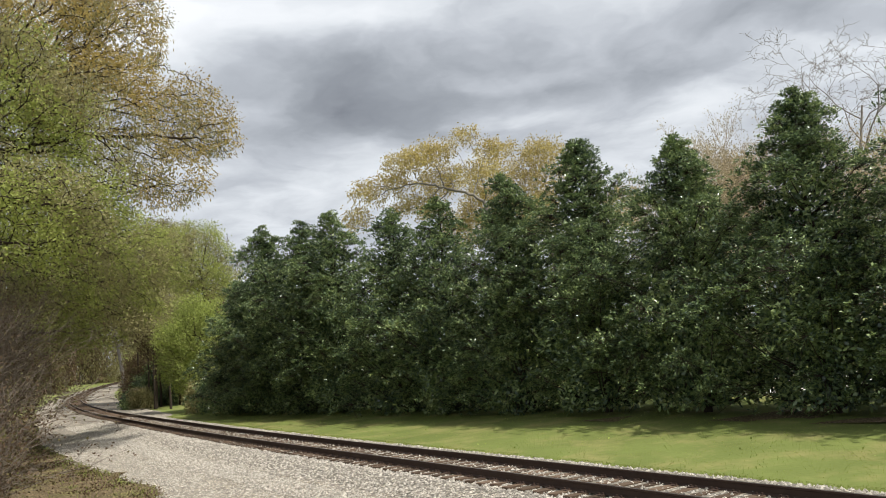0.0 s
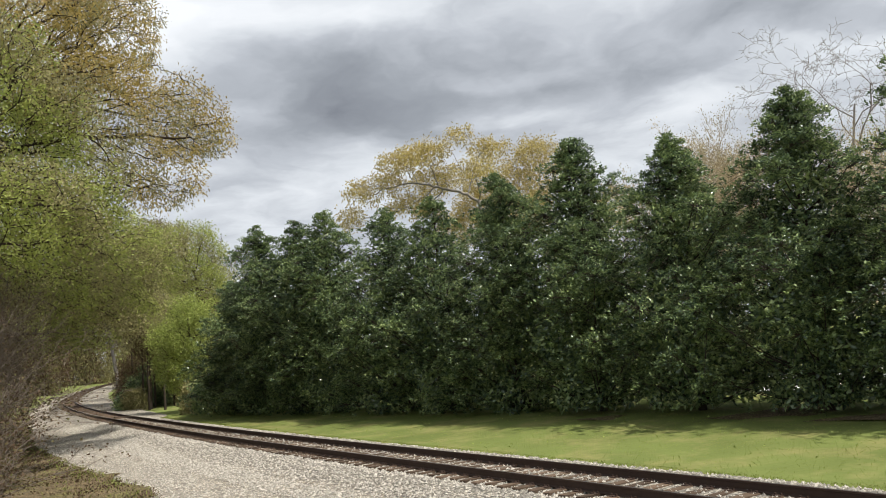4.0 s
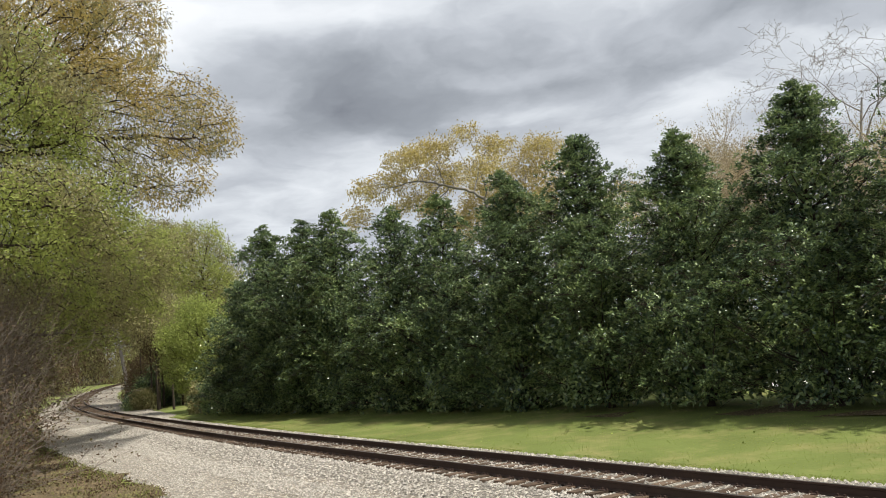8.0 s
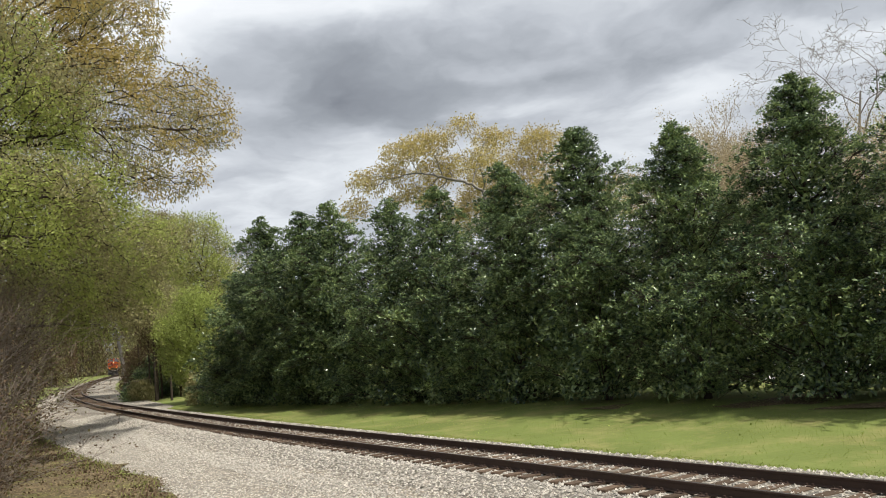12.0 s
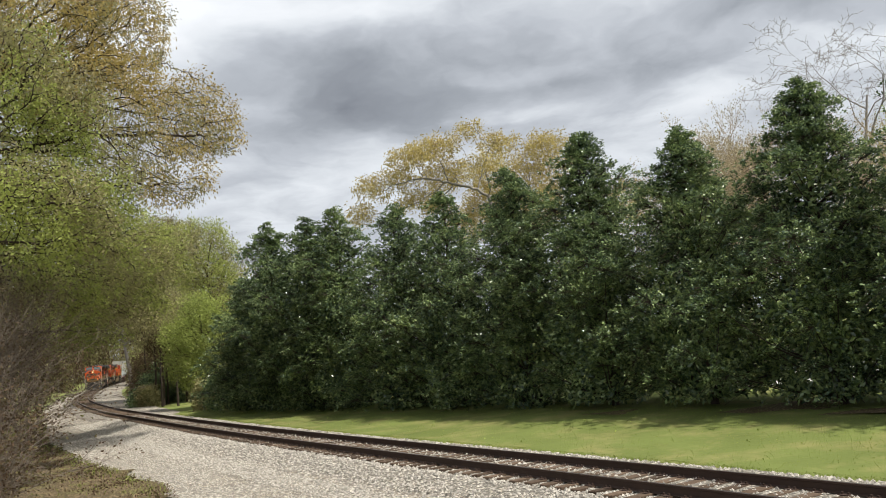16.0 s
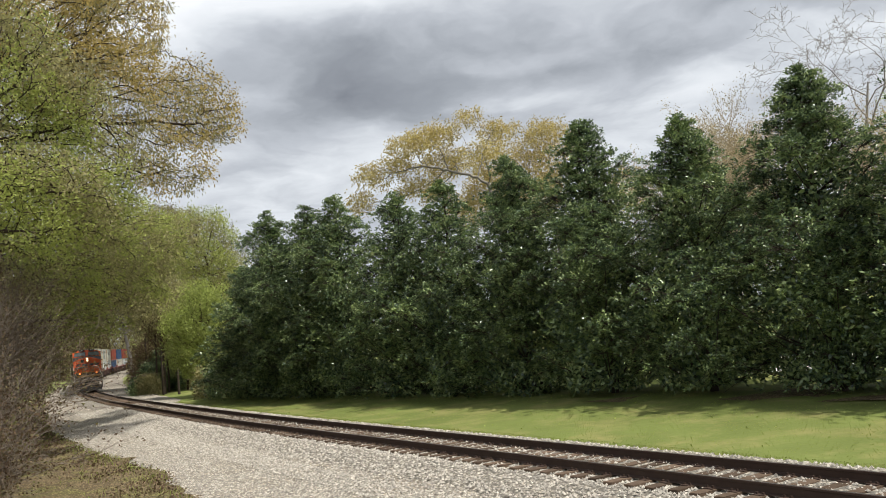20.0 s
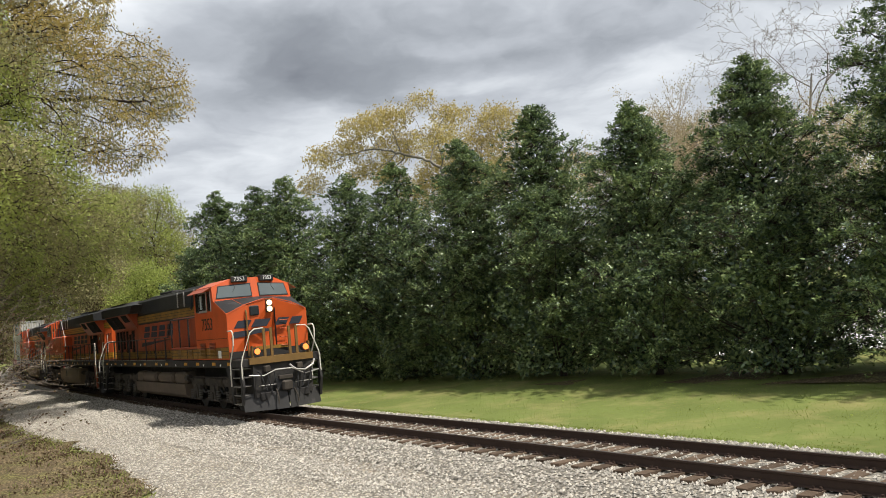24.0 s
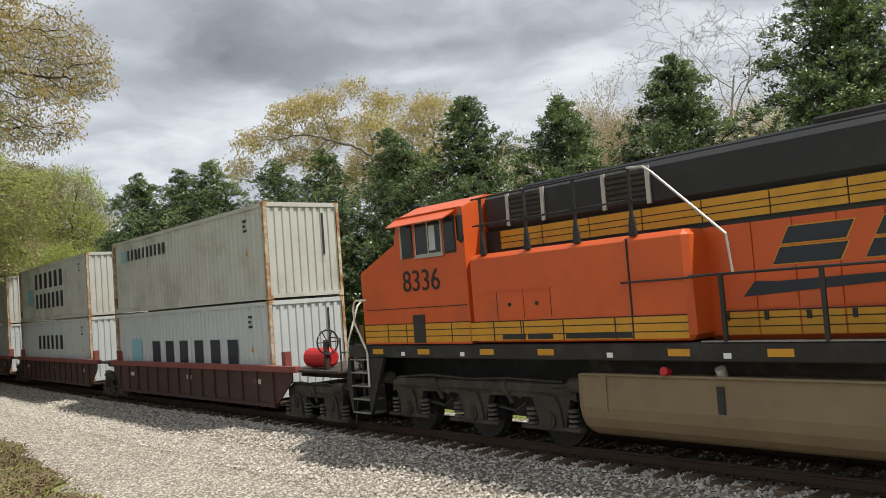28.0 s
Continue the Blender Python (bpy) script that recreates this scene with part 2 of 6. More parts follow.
def prism(bm, outline, y0, y1):
    """A solid from an outline of (x, z) points, between two values of y."""
    a = [bm.verts.new((x, y0, z)) for x, z in outline]
    b = [bm.verts.new((x, y1, z)) for x, z in outline]
    bm.faces.new(a)
    bm.faces.new(b[::-1])
    for i in range(len(a)):
        j = (i + 1) % len(a)
        bm.faces.new((a[j], a[i], b[i], b[j]))
    bmesh.ops.recalc_face_normals(bm, faces=bm.faces)
    return bm


def loft(bm, rings, caps=True):
    """Joins rings of equal numbers of points."""
    vs = [[bm.verts.new(p) for p in r] for r in rings]
    n = len(vs[0])
    for a, b in zip(vs, vs[1:]):
        for i in range(n):
            j = (i + 1) % n
            bm.faces.new((a[i], a[j], b[j], b[i]))
    if caps:
        bm.faces.new(vs[0][::-1])
        bm.faces.new(vs[-1])
    bmesh.ops.recalc_face_normals(bm, faces=bm.faces)
    return bm


def cyl(bm, p, q, r, sides=12, r2=None):
    """A cylinder or cone frustum from p to q."""
    p, q = Vector(p), Vector(q)
    d = (q - p).normalized()
    a = d.orthogonal().normalized()
    b = d.cross(a)
    ring = lambda c, rr: [c + (a * math.cos(k) + b * math.sin(k)) * rr for k in np.linspace(0, 2 * math.pi, sides, endpoint=False)]
    return loft(bm, [ring(p, r), ring(q, r if r2 is None else r2)])


def pipe(bm, pts, r, sides=6):
    """A bent round bar through the points."""
    pts = [Vector(p) for p in pts]
    rings = []
    for i, p in enumerate(pts):
        d = (pts[min(i + 1, len(pts) - 1)] - pts[max(i - 1, 0)]).normalized()
        a = d.cross(Vector((0.13, 0.31, 0.94)) if abs(d.z) < 0.9 else Vector((0.2, 1, 0.1))).normalized()
        b = d.cross(a)
        rings.append([p + (a * math.cos(k) + b * math.sin(k)) * r for k in np.linspace(0, 2 * math.pi, sides, endpoint=False)])
    return loft(bm, rings)


def B():
    return bmesh.new()


# ---- the line of the track: s runs away from the camera, against the train's way ----
KNOTS = [-400, -25, 5, 30, 50, 65, 80, 95, 110, 130, 150, 175, 200, 420, 900]
BENDS = [0.0, 0.00101, 0.00037, -0.00192, -0.00022, -0.00148, -0.00178, -0.00122, -0.00222, -0.00178, -0.0009, -0.0010, -0.0010, -0.0010, 0.0]
STEP = 0.5
SS = np.arange(-400, 900, STEP)
HEAD = np.cumsum(np.interp(SS, KNOTS, BENDS)) * STEP
HEAD += radians(122.4) - np.interp(0, SS, HEAD)
TX, TY = np.cumsum(np.cos(HEAD)) * STEP, np.cumsum(np.sin(HEAD)) * STEP
TX += 6.67 - np.interp(0, SS, TX)
TY += 12.10 - np.interp(0, SS, TY)
TZ = 0.0044 * np.clip(SS, -150, 400) + 0.000017 * np.clip(SS, 0, 400) ** 2
BANK = radians(1.0)


def on_track(s, lat=0.0, up=0.0, level=False):
    """The place at s metres along the line, lat metres to the camera's side, up metres over the rail heads."""
    x, y, z, h = (np.interp(s, SS, a) for a in (TX, TY, TZ, HEAD))
    b = 0.0 if level else BANK
    off = lat * math.cos(b) - up * math.sin(b)
    return Vector((x - math.sin(h) * off, y + math.cos(h) * off, z + lat * math.sin(b) + up * math.cos(b)))


def off_track(x, y):
    """For arrays of plan places: the distance along the line and to its side, and the line's height there."""
    x, y = np.asarray(x, float), np.asarray(y, float)
    keep = slice(0, None, 8)
    i = np.empty(x.shape, int)
    for k in range(0, len(x), 4000):
        dx, dy = x[k:k + 4000, None] - TX[None, keep], y[k:k + 4000, None] - TY[None, keep]
        i[k:k + 4000] = np.argmin(dx * dx + dy * dy, axis=1) * 8
    h = HEAD[i]
    ex, ey = x - TX[i], y - TY[i]
    return SS[i] + ex * np.cos(h) + ey * np.sin(h), -ex * np.sin(h) + ey * np.cos(h), TZ[i]


def ground_z(x, y):
    """Height of the open ground."""
    x, y = np.atleast_1d(np.asarray(x, float)), np.atleast_1d(np.asarray(y, float))
    s, lat, z = off_track(x, y)
    d = np.abs(lat)
    g = np.clip(z, -0.4, 4) * np.clip(1.6 - d / 120, 0, 1) - 0.52
    g += 0.12 * np.clip((d - 5) / 6, 0, 1) + 0.02 * np.sin(x * 0.9 + 1.1 * np.sin(y * 0.5)) * np.clip((d - 4) / 3, 0, 1)
    g += 1.55 * np.exp(-((x - 1) ** 2 + (y + 3) ** 2) / 22.0)
    g += np.clip((lat - 9) / 20, 0, 1) * np.clip((s - 20) / 40, 0, 1) * 1.2
    return g


# ---- ground ----
def spaced(a, b, fine, reach):
    mid = np.arange(a, b + fine / 2, fine)
    out = np.geomspace(fine * 2, reach, 34)
    return np.concatenate([(a - out)[::-1], mid, b + out])


def sheet(name, xs, ys, height, mat):
    X, Y = np.meshgrid(xs, ys)
    Z = height(X.ravel(), Y.ravel())
    nx, ny = len(xs), len(ys)
    faces = [(j * nx + i, j * nx + i + 1, (j + 1) * nx + i + 1, (j + 1) * nx + i) for j in range(ny - 1) for i in range(nx - 1)]
    return mesh_of(name, np.c_[X.ravel(), Y.ravel(), Z], faces, [mat], smooth=True)


put("ground", sheet("ground", spaced(-70, 45, 1.25, 2500), spaced(-10, 130, 1.25, 2500), ground_z, M["grass"]), label="mown spring lawn with dry patches and rough grass beyond", category="ground", kind="structure")


def strip(name, s_values, profile, mat, wobble=0.0, seed=1):
    """A sheet along the line; profile(s) gives (lat, height over the rail heads) pairs, all of one length."""
    rng = np.random.default_rng(seed)
    verts, n = [], 0
    for s in s_values:
        pts = profile(s)
        n = len(pts)
        for i, (lat, z) in enumerate(pts):
            e = rng.normal(0, wobble) if wobble else 0.0
            p = on_track(s, lat + (e if i in (0, n - 1) else 0), z, level=True)
            verts.append((p.x, p.y, p.z + rng.normal(0, wobble * 0.06) if wobble else p.z))
    faces = [(j * n + i, (j + 1) * n + i, (j + 1) * n + i + 1, j * n + i + 1) for j in range(len(s_values) - 1) for i in range(n - 1)]
    return mesh_of(name, verts, faces, [mat], smooth=True)


def yard_edge(s):
    return float(np.interp(s, [-60, -10, 5, 10, 20, 32, 45, 60, 90, 130, 400], [11.4, 10.5, 8.9, 7.4, 6.25, 6.75, 6.9, 6.1, 4.8, 4.2, 3.8]))


S_BED = np.concatenate([np.arange(-60, 70, 0.6), np.arange(70, 300, 2.0)])
bed = put("track_bed", strip("track_bed", S_BED, lambda s: [(-2.95, -0.62), (-2.35, -0.34), (-1.55, -0.235), (-0.8, -0.215), (0, -0.21), (0.8, -0.215), (1.6, -0.235), (2.3, -0.33), (3.0, -0.60)], M["ballast"], 0.12), label="bed of grey crushed stone under the railway", category="track bed", kind="structure")
put("gravel_yard", strip("gravel_yard", np.concatenate([np.arange(-60, 90, 0.8), np.arange(90, 300, 3.0)]), lambda s: [(2.1 + (yard_edge(s) - 2.1) * k, -0.40 - 0.05 * math.sin(k * 3) + (0.06 * math.sin(s * 0.35 + k * 9))*k - 0.1 * (k > 0.95)) for k in np.linspace(0, 1, 9)], M["gravel"], 0.16, 2), label="pale gravel service road along the track", category="gravel road", kind="structure")
put("leaf_litter", strip("leaf_litter", np.arange(-20, 95, 0.8), lambda s: [(yard_edge(s) - 0.25 + 0.35 * math.sin(s * 1.7) * math.sin(s * 0.6) + (9.5 + 1.5 * math.sin(s * 0.21)) * k, -0.43 + 0.09 * math.sin(k * math.pi) + 0.03 * math.sin(s * 1.3 + k * 7)) for k in np.linspace(0, 1, 15)], M["litter"], 0.3, 3), label="brown leaf litter and moss beside the gravel road", category="leaf litter", kind="structure")
put("hedge_mulch", mesh_of("hedge_mulch", [(x, y, z + 0.03 * math.sin(i * 1.7)) for i, (x, y, z) in enumerate((-16.5 + 0.634 * d + 0.773 * o + 0.25 * math.sin(d * 0.7) * (o < 1), 57.9 - 0.773 * d + 0.634 * o, -0.365) for d in np.arange(-2, 62, 1.0) for o in (0.6, 2.5, 5.0))], [(j * 3 + i, j * 3 + i + 1, (j + 1) * 3 + i + 1, (j + 1) * 3 + i) for j in range(63) for i in range(2)], [M["litter"]], True), label="dark leaf mulch under the magnolia hedge", category="mulch", kind="structure")
lot_pts = [(7.6, 40.8), (53.6, -0.2), (95, 40), (40, 85)]
put("parking_lot", mesh_of("parking_lot", [(x, y, -0.30) for x, y in lot_pts] + [(x, y, -0.6) for x, y in lot_pts], [(0, 1, 2, 3), (4, 7, 6, 5)] + [(i, i + 4, (i + 1) % 4 + 4, (i + 1) % 4) for i in range(4)], [M["lot"]]), label="pale sunlit pavement behind the hedge", category="pavement", kind="structure")

# loose stones on the bed and the road
def stones(name, count, seed, s_range, lat_fn, size):
    rng = np.random.default_rng(seed)
    s = s_range[0] + (s_range[1] - s_range[0]) * rng.random(count) ** 1.3
    base = np.array([(1, 0, 0), (-0.5, 0.87, 0), (-0.5, -0.87, 0), (0, 0, 0.8), (0, 0, -0.5)])
    tri = [(0, 1, 3), (1, 2, 3), (2, 0, 3)]
    verts, faces = [], []
    for i in range(count):
        lat, z = lat_fn(s[i], rng)
        p = on_track(s[i], lat, z, level=True)
        sc = size * (0.6 + 0.9 * rng.random())
        pts = base * sc * (0.7 + 0.6 * rng.random((5, 3)))
        a = rng.random() * 6.28
        ca, sa = math.cos(a), math.sin(a)
        k = len(verts)
        verts += [(p.x + q[0] * ca - q[1] * sa, p.y + q[0] * sa + q[1] * ca, p.z + q[2]) for q in pts]
        faces += [tuple(k + v for v in t) for t in tri]
    return mesh_of(name, verts, faces, [M["stone"]])


def shoulder(s, rng):
    lat = 0.95 + 3.2 * rng.random() ** 1.2
    return lat, float(np.interp(lat, [0.8, 1.6, 2.3, 3.0, 9], [-0.215, -0.235, -0.33, -0.40, -0.42])) + 0.012


def crib(s, rng):
    lat = -2.5 + 4.0 * rng.random()
    return lat, float(np.interp(abs(lat), [0, 1.6, 2.3, 3.0], [-0.205, -0.225, -0.33, -0.5])) + 0.01


put("loose_gravel", stones("loose_gravel", 30000, 5, (-8, 60), shoulder, 0.034), label="loose grey crushed stones along the track", category="gravel", kind="stuff")
def road(s, rng):
    lat = 3.0 + (yard_edge(s) - 3.2) * rng.random() ** 1.3
    k = (lat - 2.1) / (yard_edge(s) - 2.1)
    return lat, -0.40 - 0.05 * math.sin(k * 3) + 0.06 * math.sin(s * 0.35 + k * 9) * k + 0.008


put("road_stones", stones("road_stones", 34000, 7, (-8, 52), road, 0.026), label="small pale stones lying loose on the gravel road", category="gravel", kind="stuff")
put("crib_stones", stones("crib_stones", 12000, 6, (-8, 60), crib, 0.034), label="grey stones between the ties", category="gravel", kind="stuff")


# ---- track: rails, ties, plates ----
def rail_mesh(lat):
    prof = [(-0.07, -0.185), (0.07, -0.185), (0.065, -0.172), (0.012, -0.155), (0.012, -0.05), (0.036, -0.035), (0.036, -0.004), (0.028, 0.0), (-0.028, 0.0), (-0.036, -0.004), (-0.036, -0.035), (-0.012, -0.05), (-0.012, -0.155), (-0.065, -0.172)]
    ss = np.concatenate([np.arange(-70, 120, 1.0), np.arange(120, 420, 3.0)])
    verts = [on_track(s, lat + a, z) for s in ss for a, z in prof]
    n = len(prof)
    faces = [(j * n + i, j * n + (i + 1) % n, (j + 1) * n + (i + 1) % n, (j + 1) * n + i) for j in range(len(ss) - 1) for i in range(n)]
    me = mesh_of("rail", verts, faces, [M["rail"], M["rail_top"]])
    me.polygons.foreach_set("material_index", [1 if (k % n) in (7,) else 0 for k in range(len(faces))])
    return me


track = thing("railway_track", "rusty steel rails on weathered wooden ties in crushed stone", "railway track")
tagged(track, kind="structure")
for lat in (0.7525, -0.7525):
    put("rail", rail_mesh(lat), track, label="rusty brown steel rail with a worn head")


def tie_mesh(seed):
    rng = np.random.default_rng(seed)
    bm = box(B(), -0.115, 0.115, -1.28, 1.28, -0.345, -0.182, 0.012)
    for v in bm.verts:
        v.co += Vector(rng.normal(0, 0.006, 3))
    me = bpy.data.meshes.new("tie")
    bm.to_mesh(me)
    bm.free()
    me.materials.append(M["tie"])
    return me


def track_pose(s, turn=0.0, shift=0.0):
    m = pose(0, 0, 0, 0, 0, math.degrees(float(np.interp(s, SS, HEAD))) + turn) @ pose(0, shift, 0, 1.0)
    m.translation = on_track(s, shift)
    return m


rng_t = np.random.default_rng(21)
TIE_KINDS = [tie_mesh(k) for k in range(6)]
far_v, far_f = [], []
tie_s = np.arange(-34, 300, 0.505)
for k, s in enumerate(tie_s):
    m = track_pose(s + rng_t.normal(0, 0.02), rng_t.normal(0, 1.2), rng_t.normal(0, 0.04))
    if k < 300:
        put("tie", TIE_KINDS[k % 6], track, m)
    else:
        n0 = len(far_v)
        far_v += [m @ Vector((x, y, z)) for z in (-0.345, -0.182) for x, y in ((-0.115, -1.28), (0.115, -1.28), (0.115, 1.28), (-0.115, 1.28))]
        far_f += [tuple(n0 + q for q in f) for f in ((4, 5, 6, 7), (0, 1, 5, 4), (1, 2, 6, 5), (2, 3, 7, 6), (3, 0, 4, 7))]
put("far_ties", mesh_of("far_ties", far_v, far_f, [M["tie"]]), track, kind="stuff")
# tie plates and spike heads under the rails
bm = B()
for s in tie_s[:200]:
    for lat in (0.7525, -0.7525):
        m = track_pose(s)
        n0 = len(bm.verts)
        r = bmesh.ops.create_cube(bm, size=1.0, matrix=m @ pose(0, lat, -0.178) @ Matrix.Diagonal((0.19, 0.36, 0.016, 1)))
        for dx, dy in ((0.06, 0.10), (-0.06, -0.10), (-0.06, 0.10), (0.06, -0.10)):
            bmesh.ops.create_cube(bm, size=0.035, matrix=m @ pose(dx, lat + dy, -0.155))
part("tie_plate", bm, M["rail"], track, "rusty tie plates with spikes")
tagged(track.children[-1], kind="stuff")


# ---- trees ----
def frames_of(d):
    """For unit vectors (n, 3): two unit vectors across each."""
    ref = np.where(np.abs(d[:, 2:3]) < 0.9, np.array([[0, 0, 1.0]]), np.array([[1.0, 0, 0]]))
    a = np.cross(d, ref)
    a /= np.linalg.norm(a, axis=1, keepdims=True) + 1e-9
    return a, np.cross(d, a)


def leaves(points, out, length, width, rng, droop=0.0, spread=0.8):
    """Leaf blades at the points, growing along out with some scatter."""
    n = len(points)
    d = out + rng.normal(0, spread, (n, 3))
    d[:, 2] -= droop
    d /= np.linalg.norm(d, axis=1, keepdims=True) + 1e-9
    a, b = frames_of(d)
    t = rng.random((n, 1)) * 6.283
    side = a * np.cos(t) + b * np.sin(t)
    nor = np.cross(d, side)
    ln = length * (0.7 + 0.6 * rng.random((n, 1)))
    wd = width * (0.7 + 0.6 * rng.random((n, 1)))
    return np.stack([points, points + d * ln * 0.5 + side * wd * 0.5 + nor * wd * 0.12, points + d * ln, points + d * ln * 0.5 - side * wd * 0.5 + nor * wd * 0.12], axis=1)


def flat_leaves(points, d, length, width, rng):
    """Stiff leaves whose faces look mostly upwards."""
    n = len(points)
    d = d + rng.normal(0, 0.28, (n, 3))
    d /= np.linalg.norm(d, axis=1, keepdims=True) + 1e-9
    side = np.cross(d, np.array([0, 0, 1.0]) + rng.normal(0, 0.38, (n, 3)))
    side /= np.linalg.norm(side, axis=1, keepdims=True) + 1e-9
    nor = np.cross(side, d)
    ln = length * (0.7 + 0.6 * rng.random((n, 1)))
    wd = width * (0.75 + 0.5 * rng.random((n, 1)))
    return np.stack([points, points + d * ln * 0.55 + side * wd * 0.5 + nor * wd * 0.15, points + d * ln - nor * ln * 0.08, points + d * ln * 0.55 - side * wd * 0.5 + nor * wd * 0.15], axis=1)


def tubes(name, limbs, mat, sides=5):
    """Tapered limbs: each a list of (point, radius)."""
    kinds = {}
    for limb in limbs:
        kinds.setdefault((len(limb), sides if limb[0][1] > 0.03 else 3), []).append(limb)
    verts, faces, start = [], [], 0
    for (m, k), group in kinds.items():
        P = np.array([[p for p, _ in limb] for limb in group], float)
        R = np.array([[r for _, r in limb] for limb in group], float)
        d = np.empty_like(P)
        d[:, 1:-1] = P[:, 2:] - P[:, :-2]
        d[:, 0], d[:, -1] = P[:, 1] - P[:, 0], P[:, -1] - P[:, -2]
        d /= np.linalg.norm(d, axis=2, keepdims=True) + 1e-9
        a = np.cross(d, np.where(np.abs(d[..., 2:3]) < 0.9, [0, 0, 1.0], [1.0, 0, 0]))
        a /= np.linalg.norm(a, axis=2, keepdims=True) + 1e-9
        b = np.cross(d, a)
        w_ = 6.28318 * np.arange(k) / k
        V = P[:, :, None] + (a[:, :, None] * np.cos(w_)[:, None] + b[:, :, None] * np.sin(w_)[:, None]) * R[:, :, None, None]
        verts.append(V.reshape(-1, 3))
        ids = start + np.arange(len(group) * m * k).reshape(len(group), m, k)
        turn = np.roll(ids, -1, axis=2)
        faces.append(np.stack([ids[:, :-1], turn[:, :-1], turn[:, 1:], ids[:, 1:]], axis=-1).reshape(-1, 4))
        start += len(group) * m * k
    V, F = np.concatenate(verts), np.concatenate(faces)
    me = bpy.data.meshes.new(name)
    me.vertices.add(len(V))
    me.vertices.foreach_set("co", V.astype(np.float32).ravel())
    me.loops.add(4 * len(F))
    me.loops.foreach_set("vertex_index", F.astype(np.int32).ravel())
    me.polygons.add(len(F))
    me.polygons.foreach_set("loop_start", np.arange(0, 4 * len(F), 4, dtype=np.int32))
    me.polygons.foreach_set("loop_total", np.full(len(F), 4, dtype=np.int32))
    me.polygons.foreach_set("use_smooth", np.ones(len(F), dtype=bool))
    me.update(calc_edges=True)
    me.materials.append(mat)
    return me


def grow(rng, height, trunk_r, first=0.3, spread=0.9, levels=4, kids=5, ratio=0.62, rise=0.35, wander=0.16, trunk_lean=(0, 0), tip_r=0.006, crown=None):
    """A branching tree. Returns limbs and the ends of the twigs with their directions."""
    limbs, tips = [], []

    def branch(p, d, length, r, level):
        steps = 6 if level == 0 else (5 if level == 1 else 4)
        line = [(p.copy(), r)]
        for i in range(steps):
            d = d + rng.normal(0, wander * (0.25 if level == 0 else 1.0), 3) + np.array([0, 0, rise * 0.12 * (level > 0)])
            d /= np.linalg.norm(d)
            p = p + d * length / steps
            rr = max(tip_r, r * (1 - (i + 1) / steps * (0.82 if level == 0 else 0.62 if level < levels else 0.85)))
            line.append((p.copy(), rr))
        limbs.append(line)
        if level >= levels:
            tips.append((p, d))
            tips.append((line[-2][0], d))
            return
        n = kids + (2 if level == 0 else 0)
        for k in range(n):
            f = first + (1 - first) * (k + rng.random() * 0.8) / n if level == 0 else 0.3 + 0.7 * (k + rng.random()) / n
            x = min(f, 0.999) * steps
            i = int(x)
            q = line[i][0] + (line[i + 1][0] - line[i][0]) * (x - i)
            rq = (line[i][1] + line[i + 1][1]) / 2 * 0.62
            a, b = frames_of(d[None])
            w_ = k * 2.4 + rng.random() * 1.2
            out = a[0] * math.cos(w_) + b[0] * math.sin(w_)
            nd = d * (1 - spread * 0.55) + out * spread + np.array([0, 0, rise * 0.5])
            nd /= np.linalg.norm(nd)
            ln = length * ratio * (1.15 - 0.45 * f if level == 0 else 0.75 + 0.5 * rng.random())
            branch(q, nd, ln, max(rq, tip_r), level + 1)
        if level > 0:
            tips.append((p, d))

    d0 = np.array([trunk_lean[0], trunk_lean[1], 1.0])
    branch(np.zeros(3), d0 / np.linalg.norm(d0), height, trunk_r, 0)
    return limbs, tips


def tuft_leaves(tips, rng, per, radius, length, width, droop=0.0):
    P = np.array([t[0] for t in tips])
    D = np.array([t[1] for t in tips])
    i = np.repeat(np.arange(len(P)), per)
    off = rng.normal(0, radius, (len(i), 3))
    return leaves(P[i] + off, D[i] * 0.6 + off / (radius + 1e-6) * 0.3, length, width, rng, droop)


def broadleaf(name, seed, at, label, leaf, category="tree", height=18.0, trunk_r=0.3, per=10, radius=0.35, length=0.12, width=0.05, droop=0.2, bark="bark", turn=0.0, group="", **shape):
    rng = np.random.default_rng(seed)
    limbs, tips = grow(rng, height, trunk_r, **shape)
    z = float(ground_z(at[0], at[1])[0]) - 0.15
    t = thing(name, label, category, group, pose(at[0], at[1], z, 0, 0, turn))
    put("trunk", tubes("trunk", limbs[:1], M[bark], 8), t)
    put("branchwork", tubes("branchwork", limbs[1:], M[bark]), t, kind="stuff")
    if per:
        put("crown", quads_mesh("crown", tuft_leaves(tips, rng, per, radius, length, width, droop), M[leaf]), t, kind="stuff")
    return t


